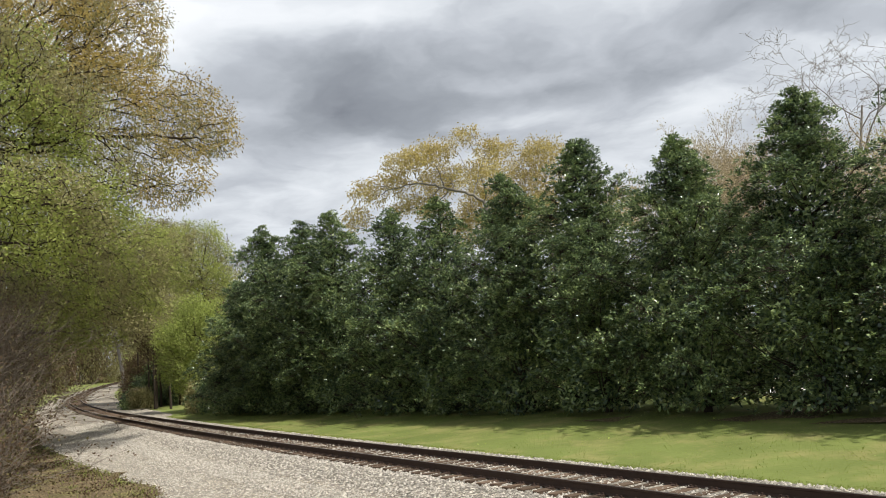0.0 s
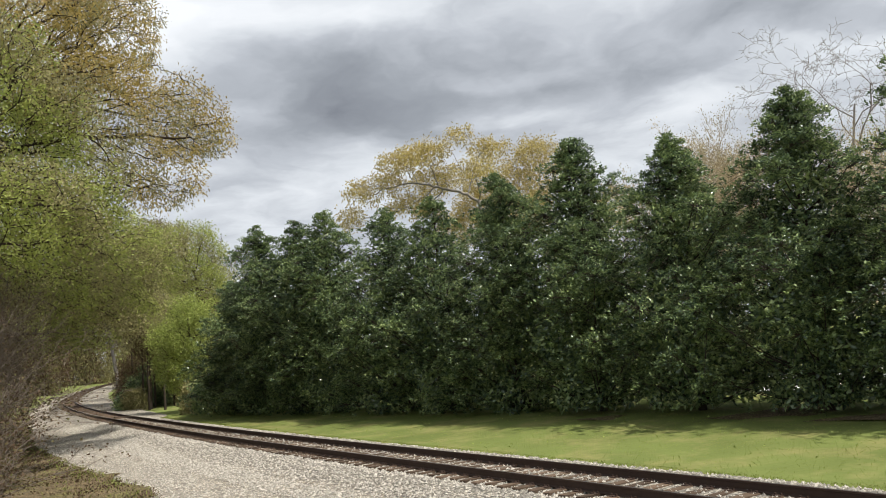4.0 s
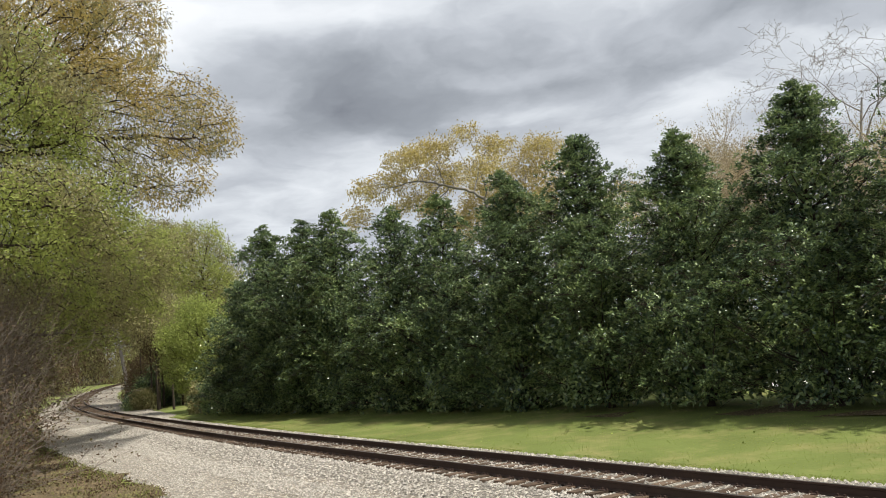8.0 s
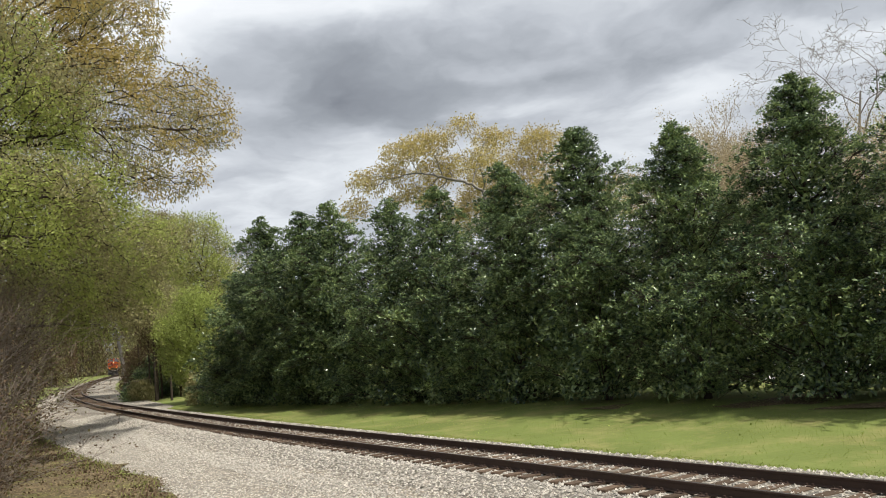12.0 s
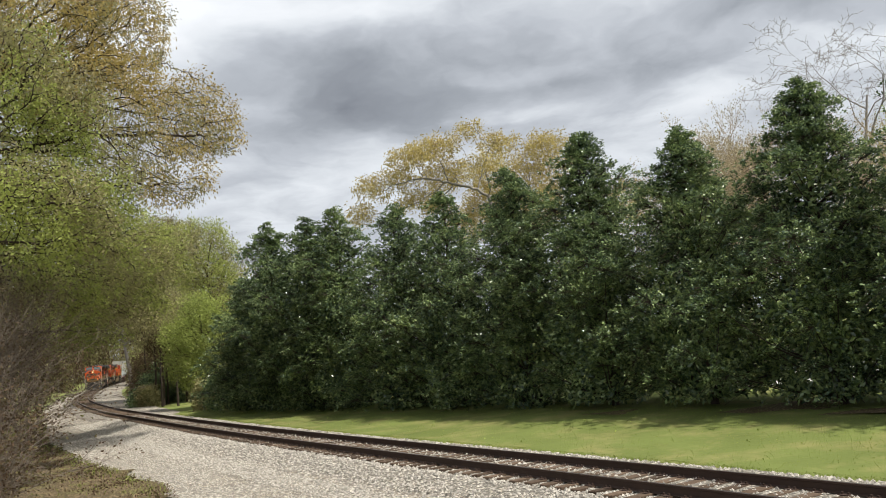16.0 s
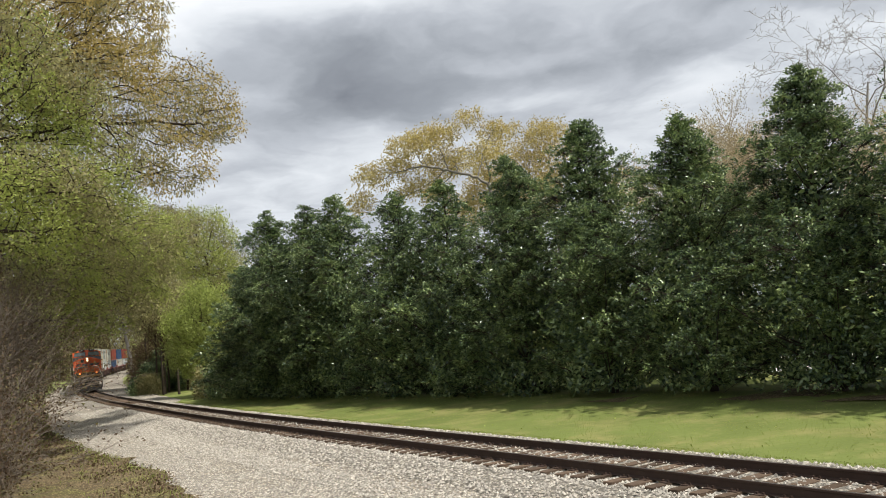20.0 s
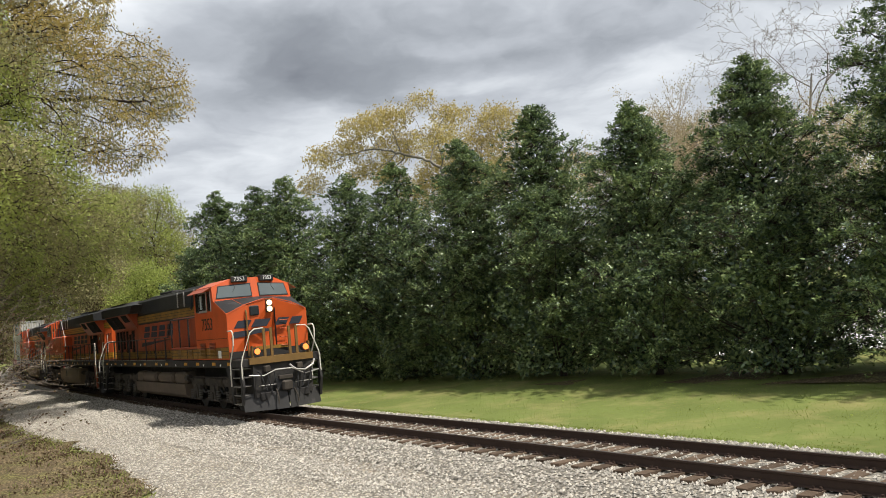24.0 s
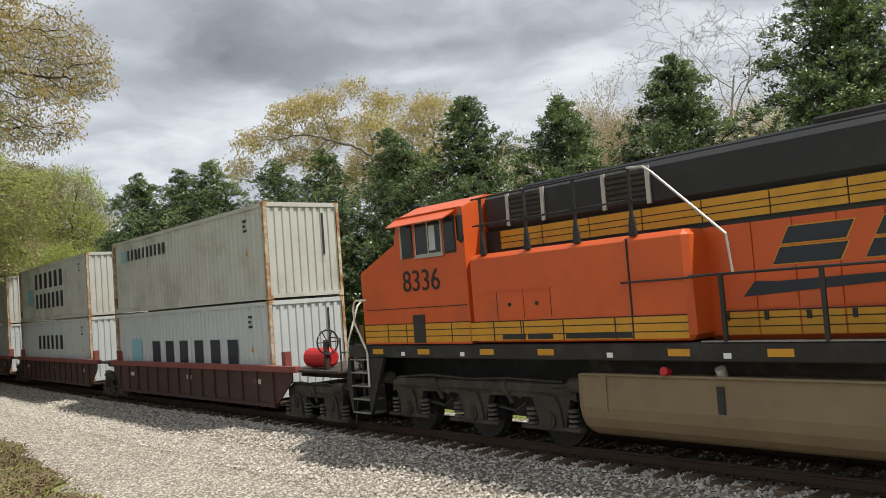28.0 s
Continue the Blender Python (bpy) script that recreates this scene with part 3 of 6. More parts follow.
def colonise(rng, goals, stem, step, kill):
    """Branches that grow from the stem towards scattered goals until each is reached. Returns nodes and the parent of each."""
    nodes, above = [p for p in stem], [max(0, i - 1) for i in range(len(stem))]
    grown = [0] * len(stem)
    near = np.full(len(goals), 1e9)
    who = np.zeros(len(goals), int)
    fresh = list(range(2, len(stem)))
    live = np.ones(len(goals), bool)
    for _ in range(90):
        for k in range(0, len(fresh), 400):
            ids = np.array(fresh[k:k + 400])
            P = np.array([nodes[i] for i in ids])
            d = np.sqrt(((goals[:, None] - P[None]) ** 2).sum(2))
            j = d.argmin(1)
            better = d[np.arange(len(goals)), j] < near
            near = np.where(better, d[np.arange(len(goals)), j], near)
            who = np.where(better, ids[j], who)
        live &= near > kill
        if not live.any():
            break
        pull = {}
        way = (goals - np.array(nodes)[who]) / (near[:, None] + 1e-9)
        for g in np.nonzero(live)[0]:
            pull.setdefault(who[g], []).append(g)
        fresh = []
        for i, gs in pull.items():
            if grown[i] > 3:
                live[gs] = False
                continue
            v = way[gs].mean(0) + rng.normal(0, 0.16, 3)
            grown[i] += 1
            nodes.append(nodes[i] + v / (np.linalg.norm(v) + 1e-9) * step)
            above.append(int(i))
            grown.append(0)
            fresh.append(len(nodes) - 1)
        if not fresh:
            break
    return np.array(nodes), above


def crown_tree(name, seed, at, label, lobes, leaf, leaf2=None, category="tree", group="", trunk_r=0.3, gap=0.55, step=0.4, per=7, radius=0.16, length=0.15, width=0.06, droop=0.4, bark="bark", share=0.3, lean=0.3, ragged=0.22):
    """A tree whose limbs branch through masses of foliage: each mass is (x, y, z, half width, half height)."""
    rng = np.random.default_rng(seed)
    z0 = float(ground_z(at[0], at[1])[0]) - 0.15
    t = thing(name, label, category, group, pose(at[0], at[1], z0))
    org = np.array([at[0], at[1], z0])
    goals = []
    for x, y, z, rx, rz in lobes:
        n = int(4.19 * rx * rx * rz / gap ** 3) + 4
        d = rng.normal(0, 1, (n, 3))
        d *= (rng.random((n, 1)) ** 0.40) / np.linalg.norm(d, axis=1, keepdims=True)
        goals.append(np.array([x, y, z]) - org + d * [rx * 1.08, rx * 1.08, rz * 1.12])
    goals = np.concatenate(goals)
    keep = [noise.noise(Vector(g) * 0.55 + Vector((seed, 0, 0))) > -ragged for g in goals]
    goals = goals[np.array(keep)]
    top, low = goals[:, 2].max(), np.percentile(goals[:, 2], 8)
    mean = goals.mean(0) * lean
    stem = [np.array([mean[0] * f * f + 0.15 * math.sin(5 * f + seed) * f, mean[1] * f * f, (0.35 * low + 0.45 * top) * f]) for f in np.linspace(0, 1, 11)]
    nodes, above = colonise(rng, goals, stem, step, step * 0.8)
    r = np.full(len(nodes), 0.0)
    for i in range(len(nodes) - 1, 0, -1):
        r[i] = max(r[i], 0.009 ** 2.2)
        r[above[i]] += r[i]
    r = r ** (1 / 2.2)
    r = np.minimum(r, trunk_r)
    k = len(stem)
    put("trunk", tubes("trunk", [[(q, max(r[i], trunk_r * (1 - 0.55 * i / k))) for i, q in enumerate(stem)]], M[bark], 8), t)
    put("branchwork", tubes("branchwork", [[(nodes[above[i]], min(r[above[i]], r[i] * 1.35)), (nodes[i], r[i])] for i in range(k, len(nodes))], M[bark], 5), t, kind="stuff")
    tips = [(nodes[i], (nodes[i] - nodes[above[i]]) / step) for i in range(k, len(nodes)) if r[i] < 0.021]
    if leaf2:
        pick = np.sin(np.array([q for q, _ in tips]) @ np.array([0.9, 0.7, 1.3]) + seed) + rng.normal(0, 0.7, len(tips)) > 1.0 - 2.0 * share
        put("crown", quads_mesh("crown", tuft_leaves([q for q, c in zip(tips, pick) if c], rng, per, radius, length, width, droop), M[leaf2]), t, kind="stuff")
        tips = [q for q, c in zip(tips, pick) if not c]
    put("crown", quads_mesh("crown", tuft_leaves(tips, rng, per, radius, length, width, droop), M[leaf]), t, kind="stuff")
    return t


def magnolia(seed, x, y, top, reach, label, skirt=0.3, rosettes=9, whorl=13, leaf=0.165, boughs=1.0):
    """A southern magnolia: boughs that end in pads of large stiff leaves round one stem, lumpy and pointed at the top."""
    rng = np.random.default_rng(seed)
    z0 = float(ground_z(x, y)[0])
    H = top - z0
    t = thing("magnolia_tree", label, "tree", "magnolia hedge", pose(x, y, z0 - 0.1))
    stem = [(np.array([0.12 * math.sin(i + seed), 0.12 * math.cos(1.3 * i + seed), H * i / 8]), 0.17 * (1 - i / 8.6)) for i in range(9)]
    put("trunk", tubes("trunk", [stem], M["bark"], 8), t)
    phase = rng.random(6) * 6.28

    def rad(zz, ang):
        d = np.clip(H - zz, 0.0, None)
        body = np.minimum(reach, 0.20 + 0.56 * d - 0.012 * d * d)
        body = body * np.where(zz < 1.0, 0.80 + 0.2 * zz, 1.0)
        wob = 1 + 0.12 * np.sin(2 * ang + phase[0] + zz * 1.1) + 0.10 * np.sin(3 * ang + phase[1] - zz * 1.9) + 0.13 * np.sin(zz * 2.6 + phase[2] + ang)
        return body * wob

    limbs, sprays, dirs = [], [], []
    n = int(27 * boughs * H / 3 * (reach / 3.4))
    for i in range(n + 6):
        f = (i + rng.random()) / n
        zz = skirt + (H - skirt - 0.35) * f ** 0.88
        ang = i * 2.399 + rng.normal(0, 0.5)
        full = float(rad(zz, ang))
        if i < n and rng.random() > 0.35 + full / 2.0:
            continue
        r = full * (0.50 + 0.58 * rng.random() ** 0.8)
        if i >= n:
            zz, r = H - 0.20 * (i - n) - 0.12, 0.05 + 0.11 * (i - n)
        lift = 0.22 * r
        end = np.array([math.cos(ang) * r, math.sin(ang) * r, min(zz + lift * 0.5, H)])
        root = np.array([0, 0, max(0.3, zz - lift - 0.35 * r)])
        mid = (root + end) / 2 + np.array([0, 0, -0.06 * r])
        limbs.append([(root, 0.025 + 0.012 * r), (mid, 0.02), (end, 0.010)])
        d = end - mid
        d /= np.linalg.norm(d) + 1e-9
        size = (0.27 + 0.34 * rng.random() ** 1.5) * min(1.0, 0.42 + 0.30 * r)
        for k in range(int(rosettes * (0.45 + (size / 0.36) ** 1.5))):
            back = (0.0 if rng.random() < 0.75 else 0.9 * rng.random()) * min(1.4, r)
            o = rng.normal(0, size, 3) * [1.15, 1.15, 0.30]
            at_ = end - d * back + o - np.array([0, 0, 0.30 * (o[0] ** 2 + o[1] ** 2) / (size + 0.2)])
            sprays.append(at_)
            dirs.append(d * 0.55 + o / size * 0.30 + np.array([0, 0, 0.75]))
            if k % 3 == 0:
                limbs.append([(end - d * (0.4 * min(1.0, r)), 0.010), ((end + at_) / 2 - d * 0.1, 0.008), (at_, 0.006)])
    put("branchwork", tubes("branchwork", limbs, M["bark"], 4), t, kind="stuff")
    P, D = np.array(sprays), np.array(dirs)
    P[:, 2] = np.maximum(P[:, 2], skirt * 0.75)
    i = np.repeat(np.arange(len(P)), whorl)
    w_ = rng.random(len(i)) * 6.283
    q = flat_leaves(P[i] + rng.normal(0, 0.045, (len(i), 3)), np.c_[np.cos(w_), np.sin(w_), 0.35 + 0 * w_] + D[i] * [0.7, 0.7, 0.15], leaf, leaf * 0.46, rng)
    k = int(70 * reach * reach * H)
    zz, ang = 0.12 + 0.8 * max(0.0, skirt - 0.3) + (H * 0.90) * rng.random(3 * k), rng.random(3 * k) * 6.283
    keep = rng.random(3 * k) < (rad(zz, ang) / (1.2 * reach)) ** 2
    zz, ang = zz[keep], ang[keep]
    k = len(zz)
    rr = rad(zz, ang) * 0.55 * np.sqrt(rng.random(k))
    inner = np.c_[np.cos(ang) * rr, np.sin(ang) * rr, zz]
    q = np.concatenate([q, leaves(inner, inner * [0.3, 0.3, 0], 0.23, 0.11, rng, 0.1, 0.9)])
    put("crown", quads_mesh("crown", q, M["magnolia"]), t, kind="stuff")
    return t


HEDGE = [(-14.6, 60.4, 9.4, 3.2), (-11.81, 57.06, 12.75, 3.7), (-8.45, 52.96, 12.2, 3.4), (-6.16, 50.17, 12.1, 3.4), (-2.17, 45.3, 11.0, 3.4), (0.37, 42.2, 10.85, 3.5), (3.52, 38.36, 11.0, 3.4), (6.54, 34.68, 11.4, 3.6), (9.59, 30.95, 10.3, 3.6), (12.67, 27.2, 10.65, 3.8), (16.2, 22.9, 12.6, 4.2), (19.8, 18.4, 12.0, 3.9)]
for i, (x, y, top, reach) in enumerate(HEDGE):
    magnolia(40 + i, x, y, top, reach, "tall magnolia with glossy dark green leaves in the hedge row" if i < 9 else "broad magnolia with glossy dark green leaves, open at the top", 0.62 if 6 < i < 11 else 0.3, *((22, 11, 0.155, 1.0) if i < 6 else (30, 13, 0.125, 1.15)))


def polar(az, dist):
    return dist * math.sin(radians(az)), dist * math.cos(radians(az))


# behind the hedge
LEFT_OAK = [(-17.7, 35.9, 19.5, 4.11, 2.74), (-15.4, 39.1, 20.6, 3.17, 2.88), (-13.1, 35.7, 15.3, 2.08, 2.08), (-11.8, 41.3, 15.7, 2.21, 2.06), (-10.6, 41.7, 14.6, 1.18, 1.12), (-12.6, 39.0, 12.6, 2.25, 1.55), (-16.5, 36.4, 16.1, 3.56, 2.47), (-11.9, 41.3, 17.5, 1.18, 0.88), (-12.9, 37.9, 18.4, 1.23, 1.64)]
LEFT_GREEN = [(-14.2, 28.7, 14.5, 1.54, 1.75), (-14.0, 28.8, 11.8, 2.19, 2.19), (-13.1, 31.4, 11.0, 1.98, 1.63), (-13.1, 27.0, 8.7, 2.47, 1.64), (-13.2, 32.4, 9.2, 1.8, 1.44), (-12.8, 29.3, 12.6, 1.54, 1.32)]
LEFT_OLIVE = [(-18.1, 48.7, 10.7, 2.49, 2.14), (-19.0, 41.9, 8.5, 3.47, 1.89), (-18.0, 50.9, 8.5, 2.04, 2.04), (-19.5, 48.2, 6.8, 2.49, 1.78), (-17.4, 54.3, 10.9, 1.76, 1.56), (-20.0, 43.0, 10.6, 3.2, 2.0), (-19.2, 46.5, 9.4, 3.0, 1.8), (-21.5, 42.0, 12.4, 2.6, 1.8), (-23.2, 49.5, 6.2, 2.2, 1.5), (-26.4, 56.0, 7.4, 2.3, 1.5), (-23.4, 52.0, 8.8, 2.8, 1.8), (-27.4, 60.0, 9.4, 3.0, 1.9)]
GOLD_OAK = [(4.0, 75.9, 22.5, 1.35, 0.83), (0.8, 76.0, 21.3, 2.34, 0.94), (6.5, 77.7, 21.3, 2.14, 0.96), (-1.5, 74.0, 19.9, 2.28, 1.01), (-2.9, 75.9, 18.6, 2.08, 0.94), (-5.4, 75.8, 17.7, 1.77, 1.3), (-6.9, 75.7, 15.7, 1.3, 1.15), (1.4, 79.0, 19.0, 2.44, 1.19), (4.9, 72.8, 18.5, 2.0, 0.9), (-1.0, 78.0, 16.6, 2.67, 1.07)]
GOLD_OAK_B = [(11.6, 81.2, 21.6, 2.36, 1.12), (13.2, 80.9, 20.3, 1.69, 1.69), (9.7, 81.4, 19.8, 2.25, 1.57), (11.5, 81.2, 17.9, 2.53, 2.25), (6.1, 81.8, 18.0, 2.53, 2.53), (9.5, 81.4, 15.2, 3.37, 2.25), (3.8, 81.9, 14.8, 2.81, 1.97), (18.8, 79.8, 14.6, 1.97, 2.25)]
LIME_A = [(-20.1, 69.1, 7.8, 2.47, 1.48), (-20.9, 68.9, 5.8, 2.71, 1.88), (-19.2, 69.4, 6.1, 1.48, 2.47), (-22.0, 68.6, 5.9, 1.38, 1.28), (-19.8, 69.2, 3.3, 1.88, 2.47), (-21.3, 68.8, 3.5, 2.22, 1.97)]
BEND_A = [(-27.2, 92.1, 17.8, 3.62, 1.84), (-29.3, 91.4, 16.9, 2.96, 2.63), (-25.0, 92.7, 16.0, 2.3, 1.84), (-26.6, 92.2, 13.9, 3.95, 2.63), (-24.0, 93.0, 13.4, 1.97, 2.63)]
BEND_B = [(-33.5, 98.5, 19.6, 3.21, 2.14), (-34.9, 98.0, 15.6, 4.28, 3.56), (-32.1, 98.9, 12.6, 3.56, 2.85), (-34.0, 98.3, 9.4, 3.56, 2.85), (-36.9, 97.2, 11.7, 3.56, 2.85)]
BEND_C = [(-27.6, 81.4, 6.6, 2.65, 1.47), (-25.4, 82.3, 8.2, 2.36, 1.77), (-26.4, 82.0, 4.5, 2.30, 1.77), (-24.6, 82.4, 3.4, 1.9, 1.77), (-29.8, 80.7, 9.2, 2.2, 1.4)]
crown_tree("oak_tree", 11, polar(4.9, 76), "tall oak hung with golden brown catkins behind the hedge", GOLD_OAK, "oak_pale", trunk_r=0.34, gap=0.46, step=0.42, per=15, radius=0.22, length=0.26, width=0.10, droop=0.5, bark="bark_pale", lean=0.2, ragged=0.30)
crown_tree("oak_tree", 12, polar(8.4, 82), "oak with golden catkins behind the magnolia tops", GOLD_OAK_B, "oak_pale", trunk_r=0.3, gap=0.56, step=0.48, per=16, radius=0.25, length=0.27, width=0.11, droop=0.5, bark="bark_pale", lean=0.2, ragged=0.30)
broadleaf("bare_tree", 13, polar(26.3, 58), "tall leafless tree with grey limbs behind the hedge", "tan", height=16.2, trunk_r=0.30, per=0, bark="bark_pale", first=0.52, spread=0.95, levels=5, kids=4, ratio=0.50, rise=0.35, wander=0.18, tip_r=0.011)
for seed, az, dist, h in ((14, 21.2, 52, 10.4), (15, 22.4, 56, 10.6), (16, 30.0, 50, 9.0), (17, 15.4, 60, 9.0), (26, 19.6, 54, 9.4), (27, 28.2, 52, 9.0), (28, 20.4, 50, 10.0)):
    broadleaf("budding_tree", seed, polar(az, dist), "slender tan tree coming into bud behind the hedge", "tan", height=h, trunk_r=0.12, per=8, radius=0.22, length=0.12, width=0.05, droop=0.0, bark="twig_tan", first=0.15, spread=0.5, levels=3, kids=7, ratio=0.52, rise=0.8, tip_r=0.010)
for seed, az, dist, h in ((18, 30.5, 75, 12.0), (19, 20.0, 85, 10.0), (20, 10.5, 95, 11.0)):
    broadleaf("spring_tree", seed, polar(az, dist), "yellow-green spring tree beyond the hedge", "lime", height=h, trunk_r=0.25, per=16, radius=0.5, length=0.22, width=0.11, first=0.2, spread=0.85, levels=3, kids=6, ratio=0.55, rise=0.4)

# at the bend
crown_tree("lime_green_tree", 21, polar(-16.3, 72), "young tree in bright lime-green leaf at the bend", LIME_A, "lime", trunk_r=0.14, gap=0.40, step=0.36, per=16, radius=0.20, length=0.18, width=0.09, droop=0.1)
for k, (az, dist, masses, lf, lf2) in enumerate(((-15.6, 96, BEND_A, "spring", "olive"), (-18.2, 104, BEND_B, "olive", "brush"), (-19.2, 86, BEND_C, "olive", "brush"))):
    crown_tree("woodland_tree", 30 + k, polar(az, dist), "spring woodland tree in thin new leaf beside the bend", masses, lf, lf2, group="woods at the bend", trunk_r=0.22, gap=0.58, step=0.5, per=17, radius=0.30, length=0.25, width=0.11, droop=0.3)
for k, (az, dist, h) in enumerate(((-13.9, 100, 14.5), (-13.2, 104, 14.0), (-12.4, 110, 13.5), (-14.8, 112, 15.0), (-8.8, 105, 13.5), (-9.8, 108, 13.0))):
    broadleaf("bare_sapling", 50 + k, polar(az, dist), "thin leafless tree above the hedge", "tan", group="bare saplings", height=h, trunk_r=0.10, per=0, bark="twig", first=0.3, spread=0.4, levels=3, kids=5, ratio=0.42, rise=0.8, tip_r=0.013)

put("far_gravel", strip("far_gravel", np.arange(58, 300, 2.5), lambda s: [(-1.9 - (2.0 + 1.6 * min(1, max(0, (s - 60) / 30))) * k, -0.33 - 0.06 * k - 0.1 * (k > 0.9) - 0.06 * max(0, 63 - s)) for k in np.linspace(0, 1, 5)][::-1], M["gravel"], 0.15, 4), label="pale gravel shoulder at the bend", category="gravel shoulder", kind="structure")

# trees on the camera's side of the line
crown_tree("oak_tree", 61, polar(-33.0, 38), "large oak hung with golden brown catkins over the gravel road", LEFT_OAK, "oak", "olive", trunk_r=0.5, gap=0.38, step=0.36, per=13, radius=0.15, length=0.18, width=0.06, droop=0.9, share=0.30, lean=0.2, ragged=0.10)
crown_tree("spring_tree", 63, polar(-37.0, 33), "tree in fresh light green leaf beside the road", LEFT_GREEN, "spring", "olive", trunk_r=0.24, gap=0.32, step=0.30, per=14, radius=0.15, length=0.13, width=0.065, droop=0.1, share=0.4, lean=0.15, ragged=0.3)
crown_tree("olive_tree", 65, polar(-33.5, 50), "thin-leaved tree overhanging the gravel at the bend", LEFT_OLIVE, "olive", "spring", trunk_r=0.24, gap=0.44, step=0.40, per=17, radius=0.20, length=0.17, width=0.075, droop=0.3, share=0.45, lean=0.2, ragged=0.34)
# brown brush along the road: arching bare stems
def brush(seed, az, dist, h, reach, count=26):
    rng = np.random.default_rng(seed)
    at = polar(az, dist)
    t = thing("brush_shrub", "tangled brown brush with bare twigs and few dry leaves", "shrub", "brush along the road", pose(at[0], at[1], float(ground_z(*at)[0]) - 0.1))
    stems, twigs, tips = [], [], []
    for k in range(count):
        a = rng.random() * 6.283
        hh, r = h * (0.45 + 0.6 * rng.random()), reach * (0.35 + 0.65 * rng.random())
        u = np.array([math.cos(a), math.sin(a), 0])
        line = [(u * (0.25 * rng.random() + r * f ** 1.5) + np.array([0, 0, hh * (1.25 * f - 0.35 * f ** 3)]) + rng.normal(0, 0.06, 3), 0.022 * (1 - 0.75 * f) + 0.003) for f in np.linspace(0, 1, 7)]
        stems.append(line)
        for j in range(16):
            i = 2 + int(rng.random() * 4.5)
            p = line[i][0]
            d = line[i][0] - line[i - 1][0]
            d = d / np.linalg.norm(d) + rng.normal(0, 0.55, 3)
            ln = (0.35 + 0.75 * rng.random()) * h * 0.22
            m_ = p + d * ln * 0.5 + rng.normal(0, 0.04, 3)
            e = m_ + (d + rng.normal(0, 0.3, 3)) * ln * 0.5
            twigs.append([(p, 0.008), (m_, 0.006), (e, 0.004)])
            for _ in range(3):
                g = m_ + (e - m_) * rng.random()
                w_ = g + (d + rng.normal(0, 0.6, 3)) * ln * 0.3
                twigs.append([(g, 0.005), (w_, 0.0035)])
                tips.append((w_, d))
    for line in stems:
        put("stem", tubes("stem", [line], M["twig"], 4), t)
    put("twigwork", tubes("twigwork", twigs, M["twig"], 3), t, kind="stuff")
    put("foliage", quads_mesh("foliage", tuft_leaves(tips, rng, 3, 0.12, 0.075, 0.05, 0.2), M["brush"]), t, kind="stuff")


for k, (az, dist, h, reach) in enumerate(((-30.6, 22, 2.6, 1.6), (-30.4, 25, 3.6, 1.8), (-30.3, 29, 6.2, 2.0), (-29.8, 33, 7.0, 2.2), (-29.4, 38, 8.0, 2.4), (-29.0, 44, 8.6, 2.4), (-28.7, 51, 9.0, 2.6), (-28.4, 60, 6.4, 2.6), (-28.2, 70, 7.0, 2.8), (-28.0, 84, 8.0, 3.0), (-32.6, 34, 6.0, 2.6), (-31.6, 47, 7.0, 2.8))):
    brush(70 + k, az, dist, h, reach)
brush(84, -31.2, 22, 2.6, 3.6, 12)
brush(85, -30.6, 26, 3.8, 3.8, 12)
brush(86, -30.2, 31, 5.0, 4.0, 12)

# woods on both sides of the far bend: a few kinds, planted again and again
stock = [broadleaf("woodland_tree", 90, polar(-31.5, 92), "bare brown woodland tree with sparse new leaf", "olive", group="woods at the bend", height=13.5, trunk_r=0.2, per=7, radius=0.8, length=0.46, width=0.2, first=0.08, spread=0.75, levels=3, kids=4, ratio=0.46, rise=0.4),
         broadleaf("woodland_tree", 91, polar(-33.5, 100), "bare brown woodland tree with sparse new leaf", "brush", group="woods at the bend", height=14.5, trunk_r=0.2, per=7, radius=0.8, length=0.46, width=0.2, first=0.08, spread=0.75, levels=3, kids=4, ratio=0.46, rise=0.4),
         broadleaf("woodland_tree", 92, polar(-19.2, 128), "woodland tree in thin green leaf", "spring", group="woods at the bend", height=14.0, trunk_r=0.2, per=8, radius=0.8, length=0.46, width=0.2, first=0.1, spread=0.75, levels=3, kids=4, ratio=0.46, rise=0.4)]
rng_w = np.random.default_rng(7)


def clear_view(x, y):
    """False on the open strip where the line comes out of the woods."""
    az = math.degrees(math.atan2(x, y))
    return not ((-27.0 < az < -20.6 and math.hypot(x, y) < 205) or (-25.0 < az < -19.6 and 110 < math.hypot(x, y) < 300))


spots = [(s, lat) for s in range(70, 330, 16) for lat in (8, 15, 24)] + [(s, -lat) for s in range(100, 330, 17) for lat in (8, 15, 24)]
for k, (s, lat) in enumerate(spots):
    q = on_track(s + rng_w.normal(0, 3), lat + rng_w.normal(0, 1.2) + (2.5 if lat > 0 and s < 110 else 0), 0, level=True)
    if not clear_view(q.x, q.y):
        continue
    src = stock[k % 3]
    sc = 0.55 + 0.35 * rng_w.random() if abs(lat) < 12 else 0.8 + 0.45 * rng_w.random()
    c = copy_thing(src, pose(q.x, q.y, float(ground_z(q.x, q.y)[0]) - 0.15, 0, 0, rng_w.random() * 360))
    c.scale = (sc, sc, sc)
for k in range(30):
    q = polar(-27.2 - 13 * (k / 30) - rng_w.random(), (56, 68, 82, 98)[k % 4] + rng_w.normal(0, 3))
    if abs(float(off_track([q[0]], [q[1]])[1][0])) > 6 and clear_view(*q):
        c = copy_thing(stock[k % 2], pose(q[0], q[1], float(ground_z(*q)[0]) - 0.15, 0, 0, k * 67))
        c.scale = (0.8, 0.8, 0.75)
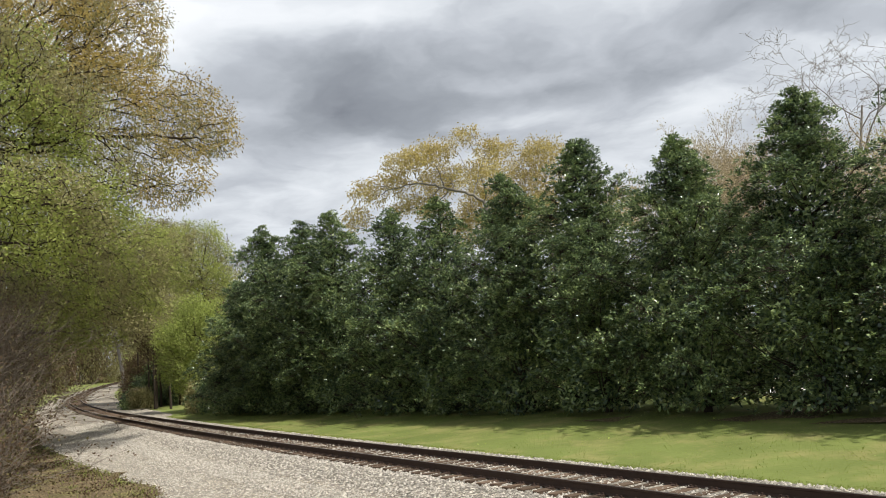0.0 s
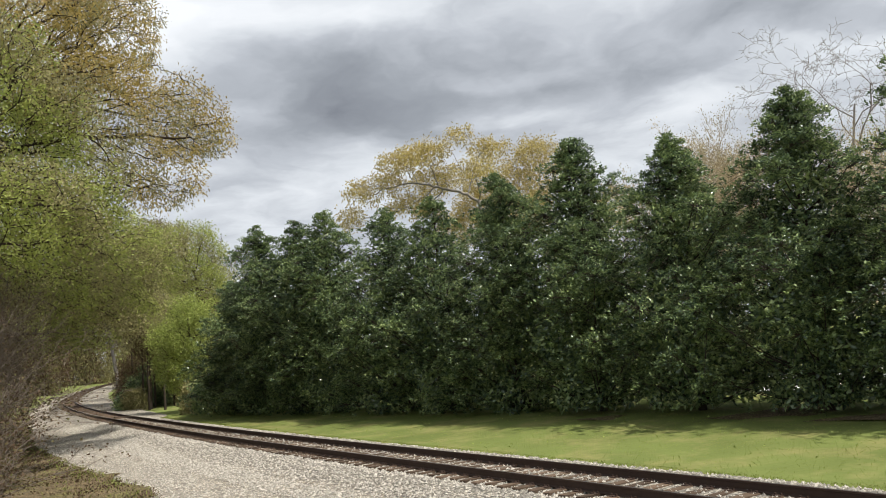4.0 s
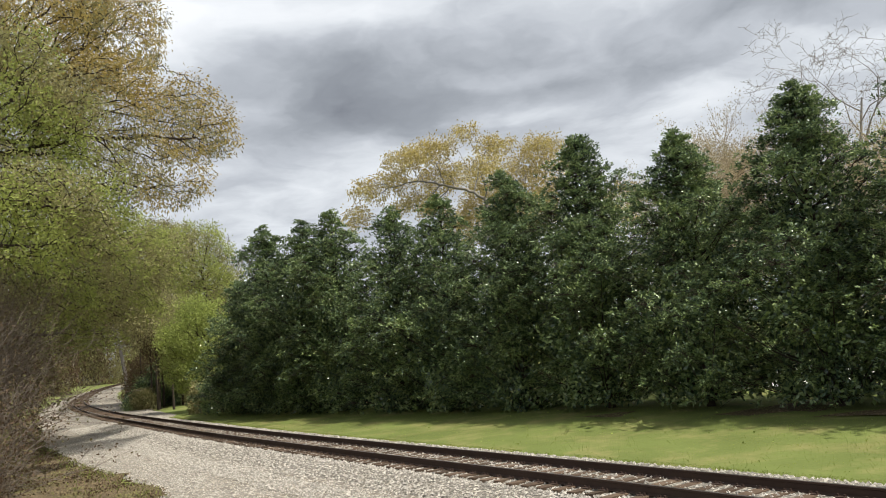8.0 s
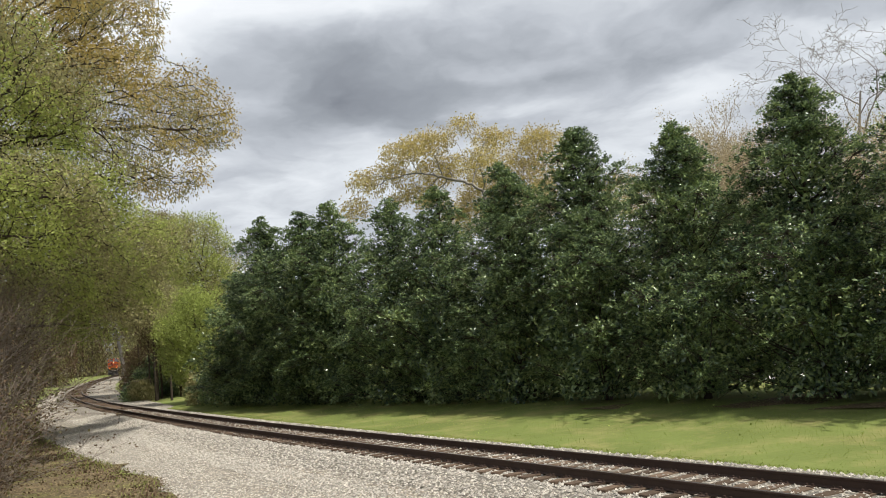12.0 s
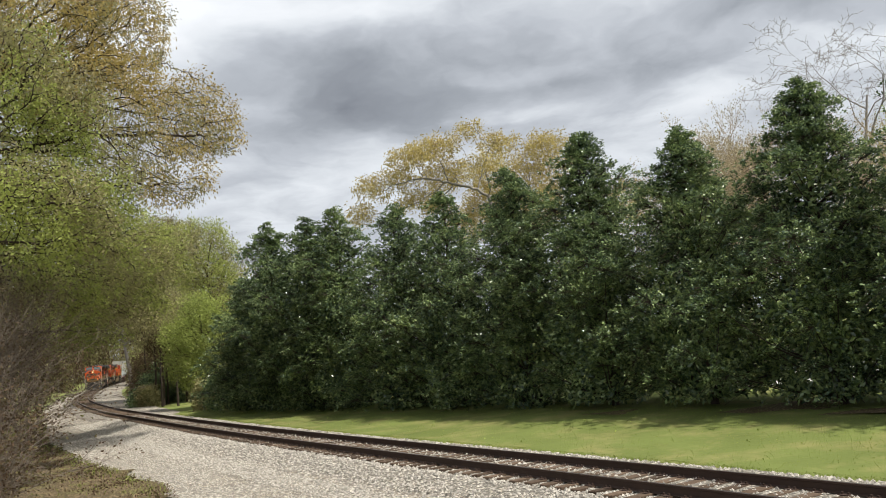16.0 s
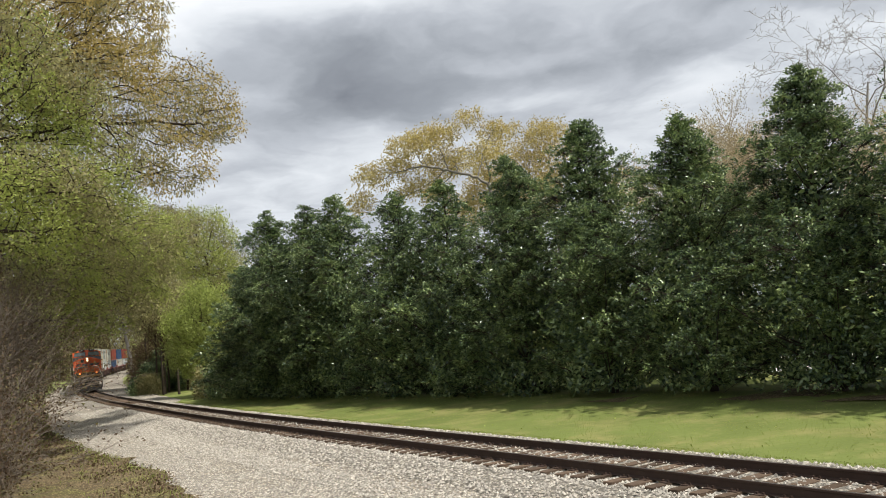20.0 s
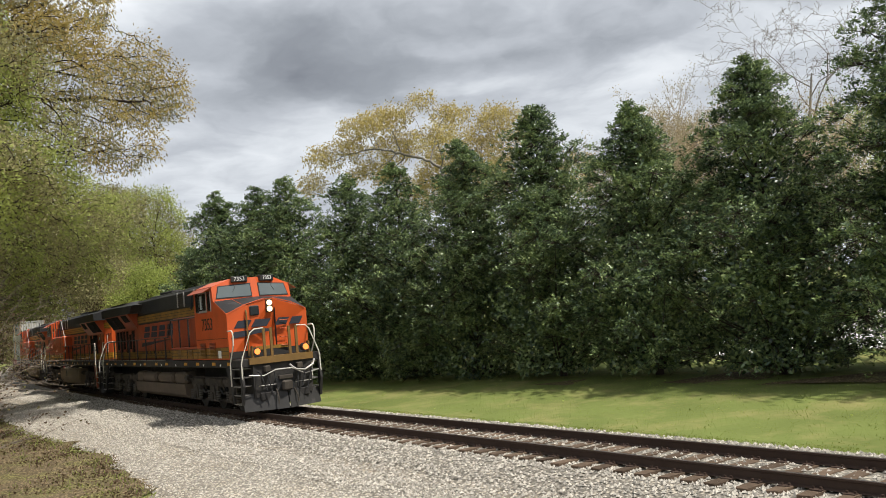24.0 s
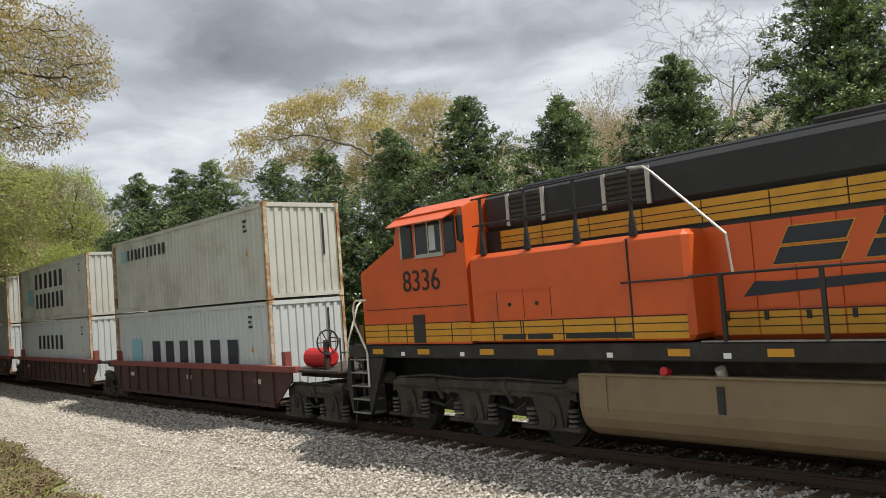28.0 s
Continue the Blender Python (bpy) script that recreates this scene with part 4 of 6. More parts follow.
# trees round the back of the place
for k in range(22):
    az = 42 + k * (276 / 22) + rng_w.normal(0, 2)
    q = polar(az, 48 + 26 * rng_w.random())
    if abs(float(off_track([q[0]], [q[1]])[1][0])) > 8:
        copy_thing(stock[k % 3], pose(q[0], q[1], float(ground_z(*q)[0]) - 0.15, 0, 0, k * 77))
for k in range(26):
    q = polar(-12 + k * 2.2, 125 + 35 * rng_w.random())
    c = copy_thing(stock[(k * 2) % 3], pose(q[0], q[1], -0.6, 0, 0, k * 77))
    c.scale = (0.75, 0.75, 0.75)
# dark evergreen undergrowth by the gravel; behind the trunks it stands in for shade
def undergrowth(seed, at, h, r, mat, label):
    rng = np.random.default_rng(seed)
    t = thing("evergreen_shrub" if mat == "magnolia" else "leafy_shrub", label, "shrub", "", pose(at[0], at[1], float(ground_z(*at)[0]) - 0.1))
    stems = [[(np.array([0.1 * math.cos(a), 0.1 * math.sin(a), 0]), 0.03), (np.array([r * 0.6 * math.cos(a), r * 0.6 * math.sin(a), h * 0.7]), 0.012)] for a in rng.random(7) * 6.28]
    put("branchwork", tubes("branchwork", stems, M["bark"], 4), t, kind="stuff")
    n = 420
    a, u = rng.random(n) * 6.283, rng.random(n)
    prof = r * np.sqrt(np.clip(1 - (u * 1.05 - 0.35) ** 2, 0.05, 1)) * (0.6 + 0.45 * rng.random(n))
    P = np.c_[np.cos(a) * prof, np.sin(a) * prof, 0.15 + h * u]
    i = np.repeat(np.arange(n), 10)
    off = rng.normal(0, 0.16 * r ** 0.5, (len(i), 3))
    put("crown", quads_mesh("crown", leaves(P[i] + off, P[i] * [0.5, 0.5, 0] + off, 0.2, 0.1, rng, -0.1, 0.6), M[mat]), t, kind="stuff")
    return t


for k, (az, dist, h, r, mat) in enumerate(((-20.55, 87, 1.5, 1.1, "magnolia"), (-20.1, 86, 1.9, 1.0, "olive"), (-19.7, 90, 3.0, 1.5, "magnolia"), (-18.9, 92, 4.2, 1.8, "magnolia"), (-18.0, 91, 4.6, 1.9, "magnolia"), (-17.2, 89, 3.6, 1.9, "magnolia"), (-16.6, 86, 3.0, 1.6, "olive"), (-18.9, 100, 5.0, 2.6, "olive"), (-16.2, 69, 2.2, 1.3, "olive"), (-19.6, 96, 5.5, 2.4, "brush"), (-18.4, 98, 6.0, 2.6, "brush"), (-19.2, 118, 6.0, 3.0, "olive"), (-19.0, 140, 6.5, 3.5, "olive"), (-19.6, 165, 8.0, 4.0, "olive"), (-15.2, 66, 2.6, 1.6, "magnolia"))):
    undergrowth(110 + k, polar(az, dist), h, r, mat, "evergreen shrub whose dark leaf also stands in for woodland shade" if mat == "magnolia" else "thin leafy shrub at the edge of the woods")
thicket = undergrowth(140, polar(-30.0, 96), 4.6, 2.8, "olive", "dense thicket under the woodland trees")
thicket_b = undergrowth(141, polar(-32.4, 84), 4.6, 2.8, "brush", "dense brown thicket under the woodland trees")
for k in range(84):
    if k < 56:
        q = on_track(112 + (k // 4) * 15 + rng_w.normal(0, 3), (7.5, -7.5, 12, -12)[k % 4] + rng_w.normal(0, 0.8), 0, level=True)
        q = (q.x, q.y)
    else:
        q = polar(-29.6 - 10 * ((k - 56) / 28), 50 + 40 * rng_w.random())
    if abs(float(off_track([q[0]], [q[1]])[1][0])) > 5.5 and clear_view(*q):
        c = copy_thing(thicket if k % 3 == 0 else thicket_b, pose(q[0], q[1], float(ground_z(*q)[0]) - 0.1, 0, 0, k * 53))
        c.scale = (1.2, 1.2, (0.9 if abs(float(off_track([q[0]], [q[1]])[1][0])) < 10 else 1.8) + 0.7 * rng_w.random())
for k in range(9):
    q = polar(-19.9 + 0.4 * k, 91 + 8 * rng_w.random())
    if float(off_track([q[0]], [q[1]])[1][0]) < -5.0:
        c = copy_thing(thicket_b, pose(q[0], q[1], float(ground_z(*q)[0]) - 0.1, 0, 0, k * 91))
        c.scale = (0.8, 0.8, 1.0 + 0.4 * rng_w.random())
# deep woods that close the view past the bend
for k in range(40):
    q = polar(-32.0 + 0.45 * k, 214 + 44 * rng_w.random())
    if clear_view(*q) and abs(float(off_track([q[0]], [q[1]])[1][0])) > 12:
        c = copy_thing(thicket_b if k % 3 else thicket, pose(q[0], q[1], float(ground_z(*q)[0]) - 0.4, 0, 0, k * 61))
        c.scale = (2.2, 2.2, 3.0 + 1.6 * rng_w.random())
for k in range(26):
    q = polar(-30.5 + 0.48 * k, 207 + 12 * rng_w.random() + (88 if 11 < k < 22 else 0))
    if abs(float(off_track([q[0]], [q[1]])[1][0])) > 6.5:
        c = copy_thing(thicket_b if k % 2 else thicket, pose(q[0], q[1], float(ground_z(*q)[0]) - 0.4, 0, 0, k * 47))
        c.scale = (1.8, 1.8, 3.8 + 1.4 * rng_w.random()) if not 11 < k < 22 else (2.6, 2.6, 5.6 + 1.5 * rng_w.random())
# slender dark trunks at the edge of the woods
for k, (az, dist, h) in enumerate(((-19.6, 86, 9.0), (-19.25, 84, 8.5), (-18.3, 81, 8.0), (-20.95, 98, 12.0), (-18.9, 88, 9.5), (-17.7, 86, 9.0), (-20.2, 92, 10.0))):
    broadleaf("slender_tree", 130 + k, polar(az, dist), "slender tree trunk at the edge of the woods" if k != 3 else "pale-barked tree at the edge of the woods", "olive", height=h, trunk_r=0.13 if k != 3 else 0.3, per=8, radius=0.4, length=0.18, width=0.08, bark="bark" if k != 3 else "bark_pale", first=0.5, spread=0.7, levels=3, kids=5, ratio=0.4, rise=0.4)

# grass blades on the lawn, thickest near the track
def lawn_blades(name, count, seed):
    rng = np.random.default_rng(seed)
    s = -14 + 82 * rng.random(count) ** 1.2
    lat = -2.75 - np.where(rng.random(count) < 0.35, 0.7, 11.0) * rng.random(count)
    h = np.interp(s, SS, HEAD)
    x, y = np.interp(s, SS, TX) - np.sin(h) * lat, np.interp(s, SS, TY) + np.cos(h) * lat
    P = np.c_[x, y, ground_z(x, y) - 0.01]
    up_ = np.tile([0, 0, 1.0], (count, 1))
    return quads_mesh(name, leaves(P, up_, 0.042, 0.016, rng, 0.0, 0.95), M["blade"])


put("lawn_grass", lawn_blades("lawn_grass", 110000, 8), label="short green lawn grass with dry blades", category="grass", kind="stuff")


def scatter(name, count, seed, s0, s1, lat_fn, mat, length, width, droop, spread, label, category):
    rng = np.random.default_rng(seed)
    s = s0 + (s1 - s0) * rng.random(count)
    lat = np.array([lat_fn(v, rng) for v in s])
    h = np.interp(s, SS, HEAD)
    x, y = np.interp(s, SS, TX) - np.sin(h) * lat, np.interp(s, SS, TY) + np.cos(h) * lat
    P = np.c_[x, y, np.full(count, -0.40) + np.interp(s, SS, TZ) + 0.02 * rng.random(count)]
    up_ = np.tile([0, 0, 1.0 if droop == 0 else 0.05], (count, 1))
    put(name, quads_mesh(name, leaves(P, up_, length, width, rng, 0.0, spread), M[mat]), label=label, category=category, kind="stuff")


scatter("fallen_leaves", 20000, 31, 0, 70, lambda s, r: yard_edge(s) + 0.1 + abs(r.normal(0.4, 2.2)) - 0.5 * r.random(), "brush", 0.075, 0.05, 1, 0.8, "fallen brown leaves at the edge of the gravel", "leaves")
scatter("weeds", 2500, 32, 0, 90, lambda s, r: yard_edge(s) - 0.2 + abs(r.normal(0, 1.6)) * (1 if math.sin(s * 0.9) + math.sin(s * 0.37) > 0 else 0.35), "blade", 0.14, 0.02, 0, 0.5, "patchy weeds and moss at the edge of the gravel", "weeds")
rng_d = np.random.default_rng(5)
dx_ = [on_track(-8 + 60 * rng_d.random(), -3.2 - 8 * rng_d.random(), -0.34, level=True) for _ in range(170)]
put("dandelions", quads_mesh("dandelions", leaves(np.array([tuple(p) for p in dx_]), np.tile([0, 0, 0.3], (170, 1)), 0.07, 0.06, rng_d, 0, 0.8), M["lime"]), label="small pale flowers scattered in the lawn", category="flowers", kind="stuff")


# ---- the train ----
M["orange"] = material("orange_paint", (0.62, 0.098, 0.018), 0.42, vary=0.2, scale=1.3, fine_scale=40.0, bump=0.03, spec=0.5, stain=(0.34, 0.085, 0.03), stain_at=(0.56, 0.85), stain_scale=1.1)
M["orange_worn"] = material("worn_orange_paint", (0.38, 0.066, 0.019), 0.5, vary=0.26, scale=1.5, fine_scale=40.0, bump=0.04, spec=0.45, stain=(0.13, 0.048, 0.026), stain_at=(0.46, 0.78), stain_scale=0.9)
M["yellow"] = material("yellow_paint", (0.60, 0.29, 0.025), 0.5, vary=0.2, scale=2.0, bump=0.03, stain=(0.28, 0.13, 0.03), stain_at=(0.55, 0.85), stain_scale=1.4)
M["yellow_worn"] = material("grimy_yellow_paint", (0.30, 0.155, 0.022), 0.6, vary=0.3, scale=2.0, bump=0.03, stain=(0.10, 0.055, 0.022), stain_at=(0.45, 0.72), stain_scale=1.3)
M["black"] = material("black_paint", (0.022, 0.022, 0.024), 0.55, vary=0.3, scale=1.5, bump=0.04, stain=(0.05, 0.045, 0.04), stain_at=(0.5, 0.8), stain_scale=0.8)
M["line"] = material("black_line", (0.02, 0.018, 0.016), 0.6, vary=0.2, bump=0.0)
M["deck"] = material("grey_underframe", (0.026, 0.024, 0.023), 0.75, vary=0.3, scale=2.0, bump=0.1, stain=(0.075, 0.064, 0.054), stain_at=(0.5, 0.85), stain_scale=1.4)
M["truck"] = material("dusty_truck_steel", (0.050, 0.041, 0.033), 0.85, vary=0.4, scale=3.0, bump=0.2, stain=(0.105, 0.086, 0.067), stain_at=(0.5, 0.75), stain_scale=2.2)
M["spring"] = material("dusty_coil_spring", (0.10, 0.09, 0.078), 0.8, vary=0.3, scale=3.0, bump=0.1)
M["tank"] = material("dusty_tan_tank", (0.225, 0.165, 0.098), 0.75, vary=0.28, scale=1.4, bump=0.06, stain=(0.12, 0.088, 0.056), stain_at=(0.5, 0.8), stain_scale=0.7)
M["tank_dark"] = material("brown_dusty_tank", (0.115, 0.085, 0.06), 0.8, vary=0.25, scale=1.6, bump=0.08, stain=(0.07, 0.056, 0.045), stain_at=(0.5, 0.8), stain_scale=1.0)
M["white"] = material("white_handrail", (0.72, 0.68, 0.58), 0.55, vary=0.2, scale=8.0, bump=0.0, stain=(0.35, 0.28, 0.2), stain_at=(0.6, 0.8), stain_scale=6.0)
M["brown_post"] = material("brown_yellow_post", (0.20, 0.115, 0.035), 0.6, vary=0.25, scale=4.0, bump=0.03)
M["plow"] = material("scuffed_plow", (0.05, 0.048, 0.047), 0.6, 0.3, vary=0.35, scale=2.5, bump=0.1, stain=(0.12, 0.112, 0.105), stain_at=(0.55, 0.8), stain_scale=2.5)
M["steel"] = material("bare_steel", (0.32, 0.30, 0.28), 0.5, 0.6, vary=0.3, bump=0.05)
M["screen"] = material("dark_screen", (0.016, 0.014, 0.013), 0.8, vary=0.3, bump=0.3, bump_scale=90.0, spec=0.2)
M["glass"] = material("window_glass", (0.018, 0.022, 0.024), 0.10, vary=0.2, bump=0.0, spec=0.4)
# pale base colour stands in for the sky reflected in the slanted screens
M["windscreen"] = material("sky_tinted_windscreen", (0.13, 0.155, 0.16), 0.08, vary=0.25, scale=1.0, bump=0.0, spec=0.9)
M["silver"] = material("silver_frame", (0.50, 0.48, 0.45), 0.45, 0.4, vary=0.2, bump=0.0)
M["digit"] = material("black_digit", (0.025, 0.02, 0.018), 0.6, vary=0.2, bump=0.0)
M["white_digit"] = material("white_digit", (0.80, 0.80, 0.78), 0.5, vary=0.05, bump=0.0)
M["red"] = material("red_paint", (0.50, 0.022, 0.025), 0.5, vary=0.2, bump=0.03)
M["box_grey"] = material("dirty_white_container", (0.52, 0.52, 0.475), 0.6, vary=0.14, scale=0.8, fine_scale=25.0, bump=0.05, stain=(0.30, 0.28, 0.225), stain_at=(0.46, 0.78), stain_scale=0.7)
M["box_pale"] = material("pale_grey_container", (0.52, 0.55, 0.55), 0.6, vary=0.12, scale=0.8, fine_scale=25.0, bump=0.05, stain=(0.37, 0.38, 0.36), stain_at=(0.55, 0.85), stain_scale=0.8)
M["box_red"] = material("red_brown_container", (0.30, 0.070, 0.050), 0.6, vary=0.2, scale=0.9, bump=0.05, stain=(0.2, 0.08, 0.05), stain_at=(0.5, 0.8))
M["box_blue"] = material("blue_container", (0.045, 0.085, 0.17), 0.6, vary=0.2, scale=0.9, bump=0.05)
M["rust"] = material("rusty_post", (0.55, 0.46, 0.33), 0.75, vary=0.3, scale=4.0, bump=0.1, stain=(0.30, 0.13, 0.05), stain_at=(0.45, 0.6), stain_scale=3.0)
M["well"] = material("maroon_well_paint", (0.062, 0.026, 0.022), 0.7, vary=0.3, scale=1.6, bump=0.08, stain=(0.05, 0.033, 0.027), stain_at=(0.42, 0.7), stain_scale=1.2)
M["well_top"] = material("faded_red_chord", (0.23, 0.06, 0.052), 0.6, vary=0.25, scale=2.0, bump=0.05, stain=(0.20, 0.10, 0.08), stain_at=(0.5, 0.8))
M["lettering"] = material("dark_lettering", (0.028, 0.032, 0.045), 0.6, vary=0.2, bump=0.0)
M["sky_blue"] = material("sky_blue_mark", (0.25, 0.50, 0.58), 0.6, vary=0.15, bump=0.0)


def glowing(name, color, strength):
    m = bpy.data.materials.new(name)
    m.use_nodes = True
    n = Nodes(m.node_tree)
    n.add("ShaderNodeOutputMaterial", {0: n.add("ShaderNodeBsdfPrincipled", {"Base Color": (*color, 1), "Roughness": 0.2, "Emission Color": (*color, 1), "Emission Strength": strength}).outputs[0]})
    return m


M["headlight"] = glowing("lit_headlight", (1.0, 0.72, 0.40), 2.6)
M["ditch"] = glowing("lit_ditch_light", (1.0, 0.27, 0.06), 1.2)


def digits(name, text, size, mat, parent, m, thick=0.004):
    cu = bpy.data.curves.new(name, "FONT")
    cu.body, cu.size, cu.extrude, cu.align_x, cu.align_y = text, size, thick, "CENTER", "CENTER"
    tmp = bpy.data.objects.new(name, cu)
    me = bpy.data.meshes.new_from_object(tmp)
    bpy.data.objects.remove(tmp)
    bpy.data.curves.remove(cu)
    me.materials.clear()
    me.materials.append(mat)
    return put(name, me, parent, m)


def slab(name, mat, parent, x0, x1, y0, y1, z0, z1, bevel=0.0, label=""):
    return part(name, box(B(), x0, x1, y0, y1, z0, z1, bevel), mat, parent, label)


def on_side(side, x, z, out):
    """A pose that lays writing on a flank: side -1 is the right flank, +1 the left."""
    return pose(x, side * out, z, 90, 0, 0 if side < 0 else 180)


def plate(bm, corners, thick):
    """A flat plate from four corners, given thickness along its normal."""
    c = [Vector(p) for p in corners]
    n = (c[1] - c[0]).cross(c[3] - c[0]).normalized() * thick
    loft(bm, [[p for p in c], [p + n for p in c]])
    return bm


def slanted(bm, side, y, x, z0, z1, w, lean):
    """A leaning block of lettering on a flank."""
    f = -side
    pts = [(x, z0), (x + f * w, z0), (x + f * (w + lean), z1), (x + f * lean, z1)]
    a = [bm.verts.new((px, side * y, pz)) for px, pz in pts]
    b = [bm.verts.new((px, side * (y + 0.006), pz)) for px, pz in pts]
    bm.faces.new(a)
    bm.faces.new(b[::-1])
    for i in range(4):
        bm.faces.new((a[i], a[(i + 1) % 4], b[(i + 1) % 4], b[i]))
    bmesh.ops.recalc_face_normals(bm, faces=bm.faces)
    return bm


def bogie(parent, axles, wheel_r, mid, half, frame_z, six=True):
    """A truck under its vehicle: side frames, wheels, boxes, springs, brake gear."""
    t = put("truck", None, parent, pose(mid, 0, 0))
    rel = [a - mid for a in axles]
    for s in (-1, 1):
        bm = B()
        zt, zb = frame_z, frame_z - 0.34
        out = [(-half, zt - 0.10), (-half + 0.25, zt), (half - 0.25, zt), (half, zt - 0.10), (half, zb + 0.02)]
        low = []
        for r in sorted(rel, reverse=True):
            low += [(r + 0.46, zb + 0.06), (r + 0.34, zb - 0.30), (r + 0.30, zb - 0.52), (r - 0.30, zb - 0.52), (r - 0.34, zb - 0.30), (r - 0.46, zb + 0.06)]
        out += low + [(-half, zb + 0.02)]
        prism(bm, out, s * 1.0, s * 1.16)
        # proud rim along the top and pockets round the axles
        prism(bm, [(-half + 0.06, zt - 0.11), (-half + 0.28, zt - 0.02), (half - 0.28, zt - 0.02), (half - 0.06, zt - 0.11), (half - 0.10, zt - 0.17), (-half + 0.10, zt - 0.17)], s * 1.15, s * 1.21)
        part("side_frame", bm, M["truck"], t)
        for r in rel:
            bm = B()
            prism(bm, [(r - 0.30, zb - 0.50), (r + 0.30, zb - 0.50), (r + 0.24, zb - 0.10), (r + 0.14, zb + 0.10), (r - 0.14, zb + 0.10), (r - 0.24, zb - 0.10)], s * 1.15, s * 1.22)
            box(bm, r - 0.70, r - 0.28, s * 1.06, s * 1.24, zb - 0.50, zb - 0.43, 0.01)
            box(bm, r + 0.28, r + 0.70, s * 1.06, s * 1.24, zb - 0.50, zb - 0.43, 0.01)
            part("pedestal", bm, M["truck"], t)
        for r in [(a_ + b_) / 2 for a_, b_ in zip(rel, rel[1:])]:
            bm = B()
            cyl(bm, (r, s * 1.10, zt - 0.42), (r + 0.10, s * 1.24, zt - 0.02), 0.045, 8)
            cyl(bm, (r + 0.06, s * 1.18, zt - 0.18), (r + 0.10, s * 1.24, zt + 0.02), 0.07, 8)
            cyl(bm, (r - 0.25, s * 1.155, zt - 0.26), (r - 0.25, s * 1.165, zt - 0.26), 0.06, 10)
            part("damper", bm, M["truck"], t)
            part("brake_rigging", pipe(B(), [(r - 0.38, s * 1.12, zb - 0.06), (r - 0.1, s * 1.13, zb - 0.22), (r + 0.34, s * 1.12, zb - 0.16)], 0.03, 6), M["deck"], t)
        for r in rel:
            bm = B()
            cyl(bm, (r, s * 1.16, wheel_r), (r, s * 1.27, wheel_r), 0.15, 14)
            cyl(bm, (r, s * 1.27, wheel_r), (r, s * 1.29, wheel_r), 0.10, 10)
            part("axle_box", bm, M["truck"], t)
            for dx in (-0.50, 0.50):
                bm = B()
                for k in range(4):
                    cyl(bm, (r + dx, s * 1.14, zb - 0.42 + k * 0.085), (r + dx, s * 1.14, zb - 0.375 + k * 0.085), 0.10, 10)
                part("spring", bm, M["spring"], t)
        for k, r in enumerate((rel[0] + 0.75, rel[-1] - 0.75) if six else (rel[0] + 0.5,)):
            bm = B()
            cyl(bm, (r - 0.22, s * 1.22, zt - 0.02), (r + 0.18, s * 1.22, zt - 0.02), 0.13, 12)
            cyl(bm, (r + 0.18, s * 1.22, zt - 0.02), (r + 0.62, s * 1.22, zt - 0.06), 0.035, 8)
            part("brake_cylinder", bm, M["truck"], t)
        bm = pipe(B(), [(-half * 0.9, s * 1.19, zt + 0.02), (-half * 0.4, s * 1.2, zt + 0.06), (0, s * 1.2, zt + 0.02), (half * 0.5, s * 1.2, zt + 0.07), (half * 0.9, s * 1.19, zt)], 0.022)
        part("brake_pipe", bm, M["truck"], t)
        for r in rel:
            bm = B()
            cyl(bm, (r, s * 0.70, wheel_r), (r, s * 0.84, wheel_r), wheel_r, 26)
            cyl(bm, (r, s * 0.66, wheel_r), (r, s * 0.70, wheel_r), wheel_r + 0.025, 26)
            part("wheel", bm, M["deck"], t, "steel wheel with a worn tread")
    for r in rel:
        bm = B()
        cyl(bm, (r, -0.7, wheel_r), (r, 0.7, wheel_r), 0.09, 10)
        part("axle", bm, M["truck"], t)
    slab("bolster", M["truck"], t, -half * 0.8, half * 0.8, -0.62, 0.62, wheel_r - 0.1, frame_z - 0.05)
    return t


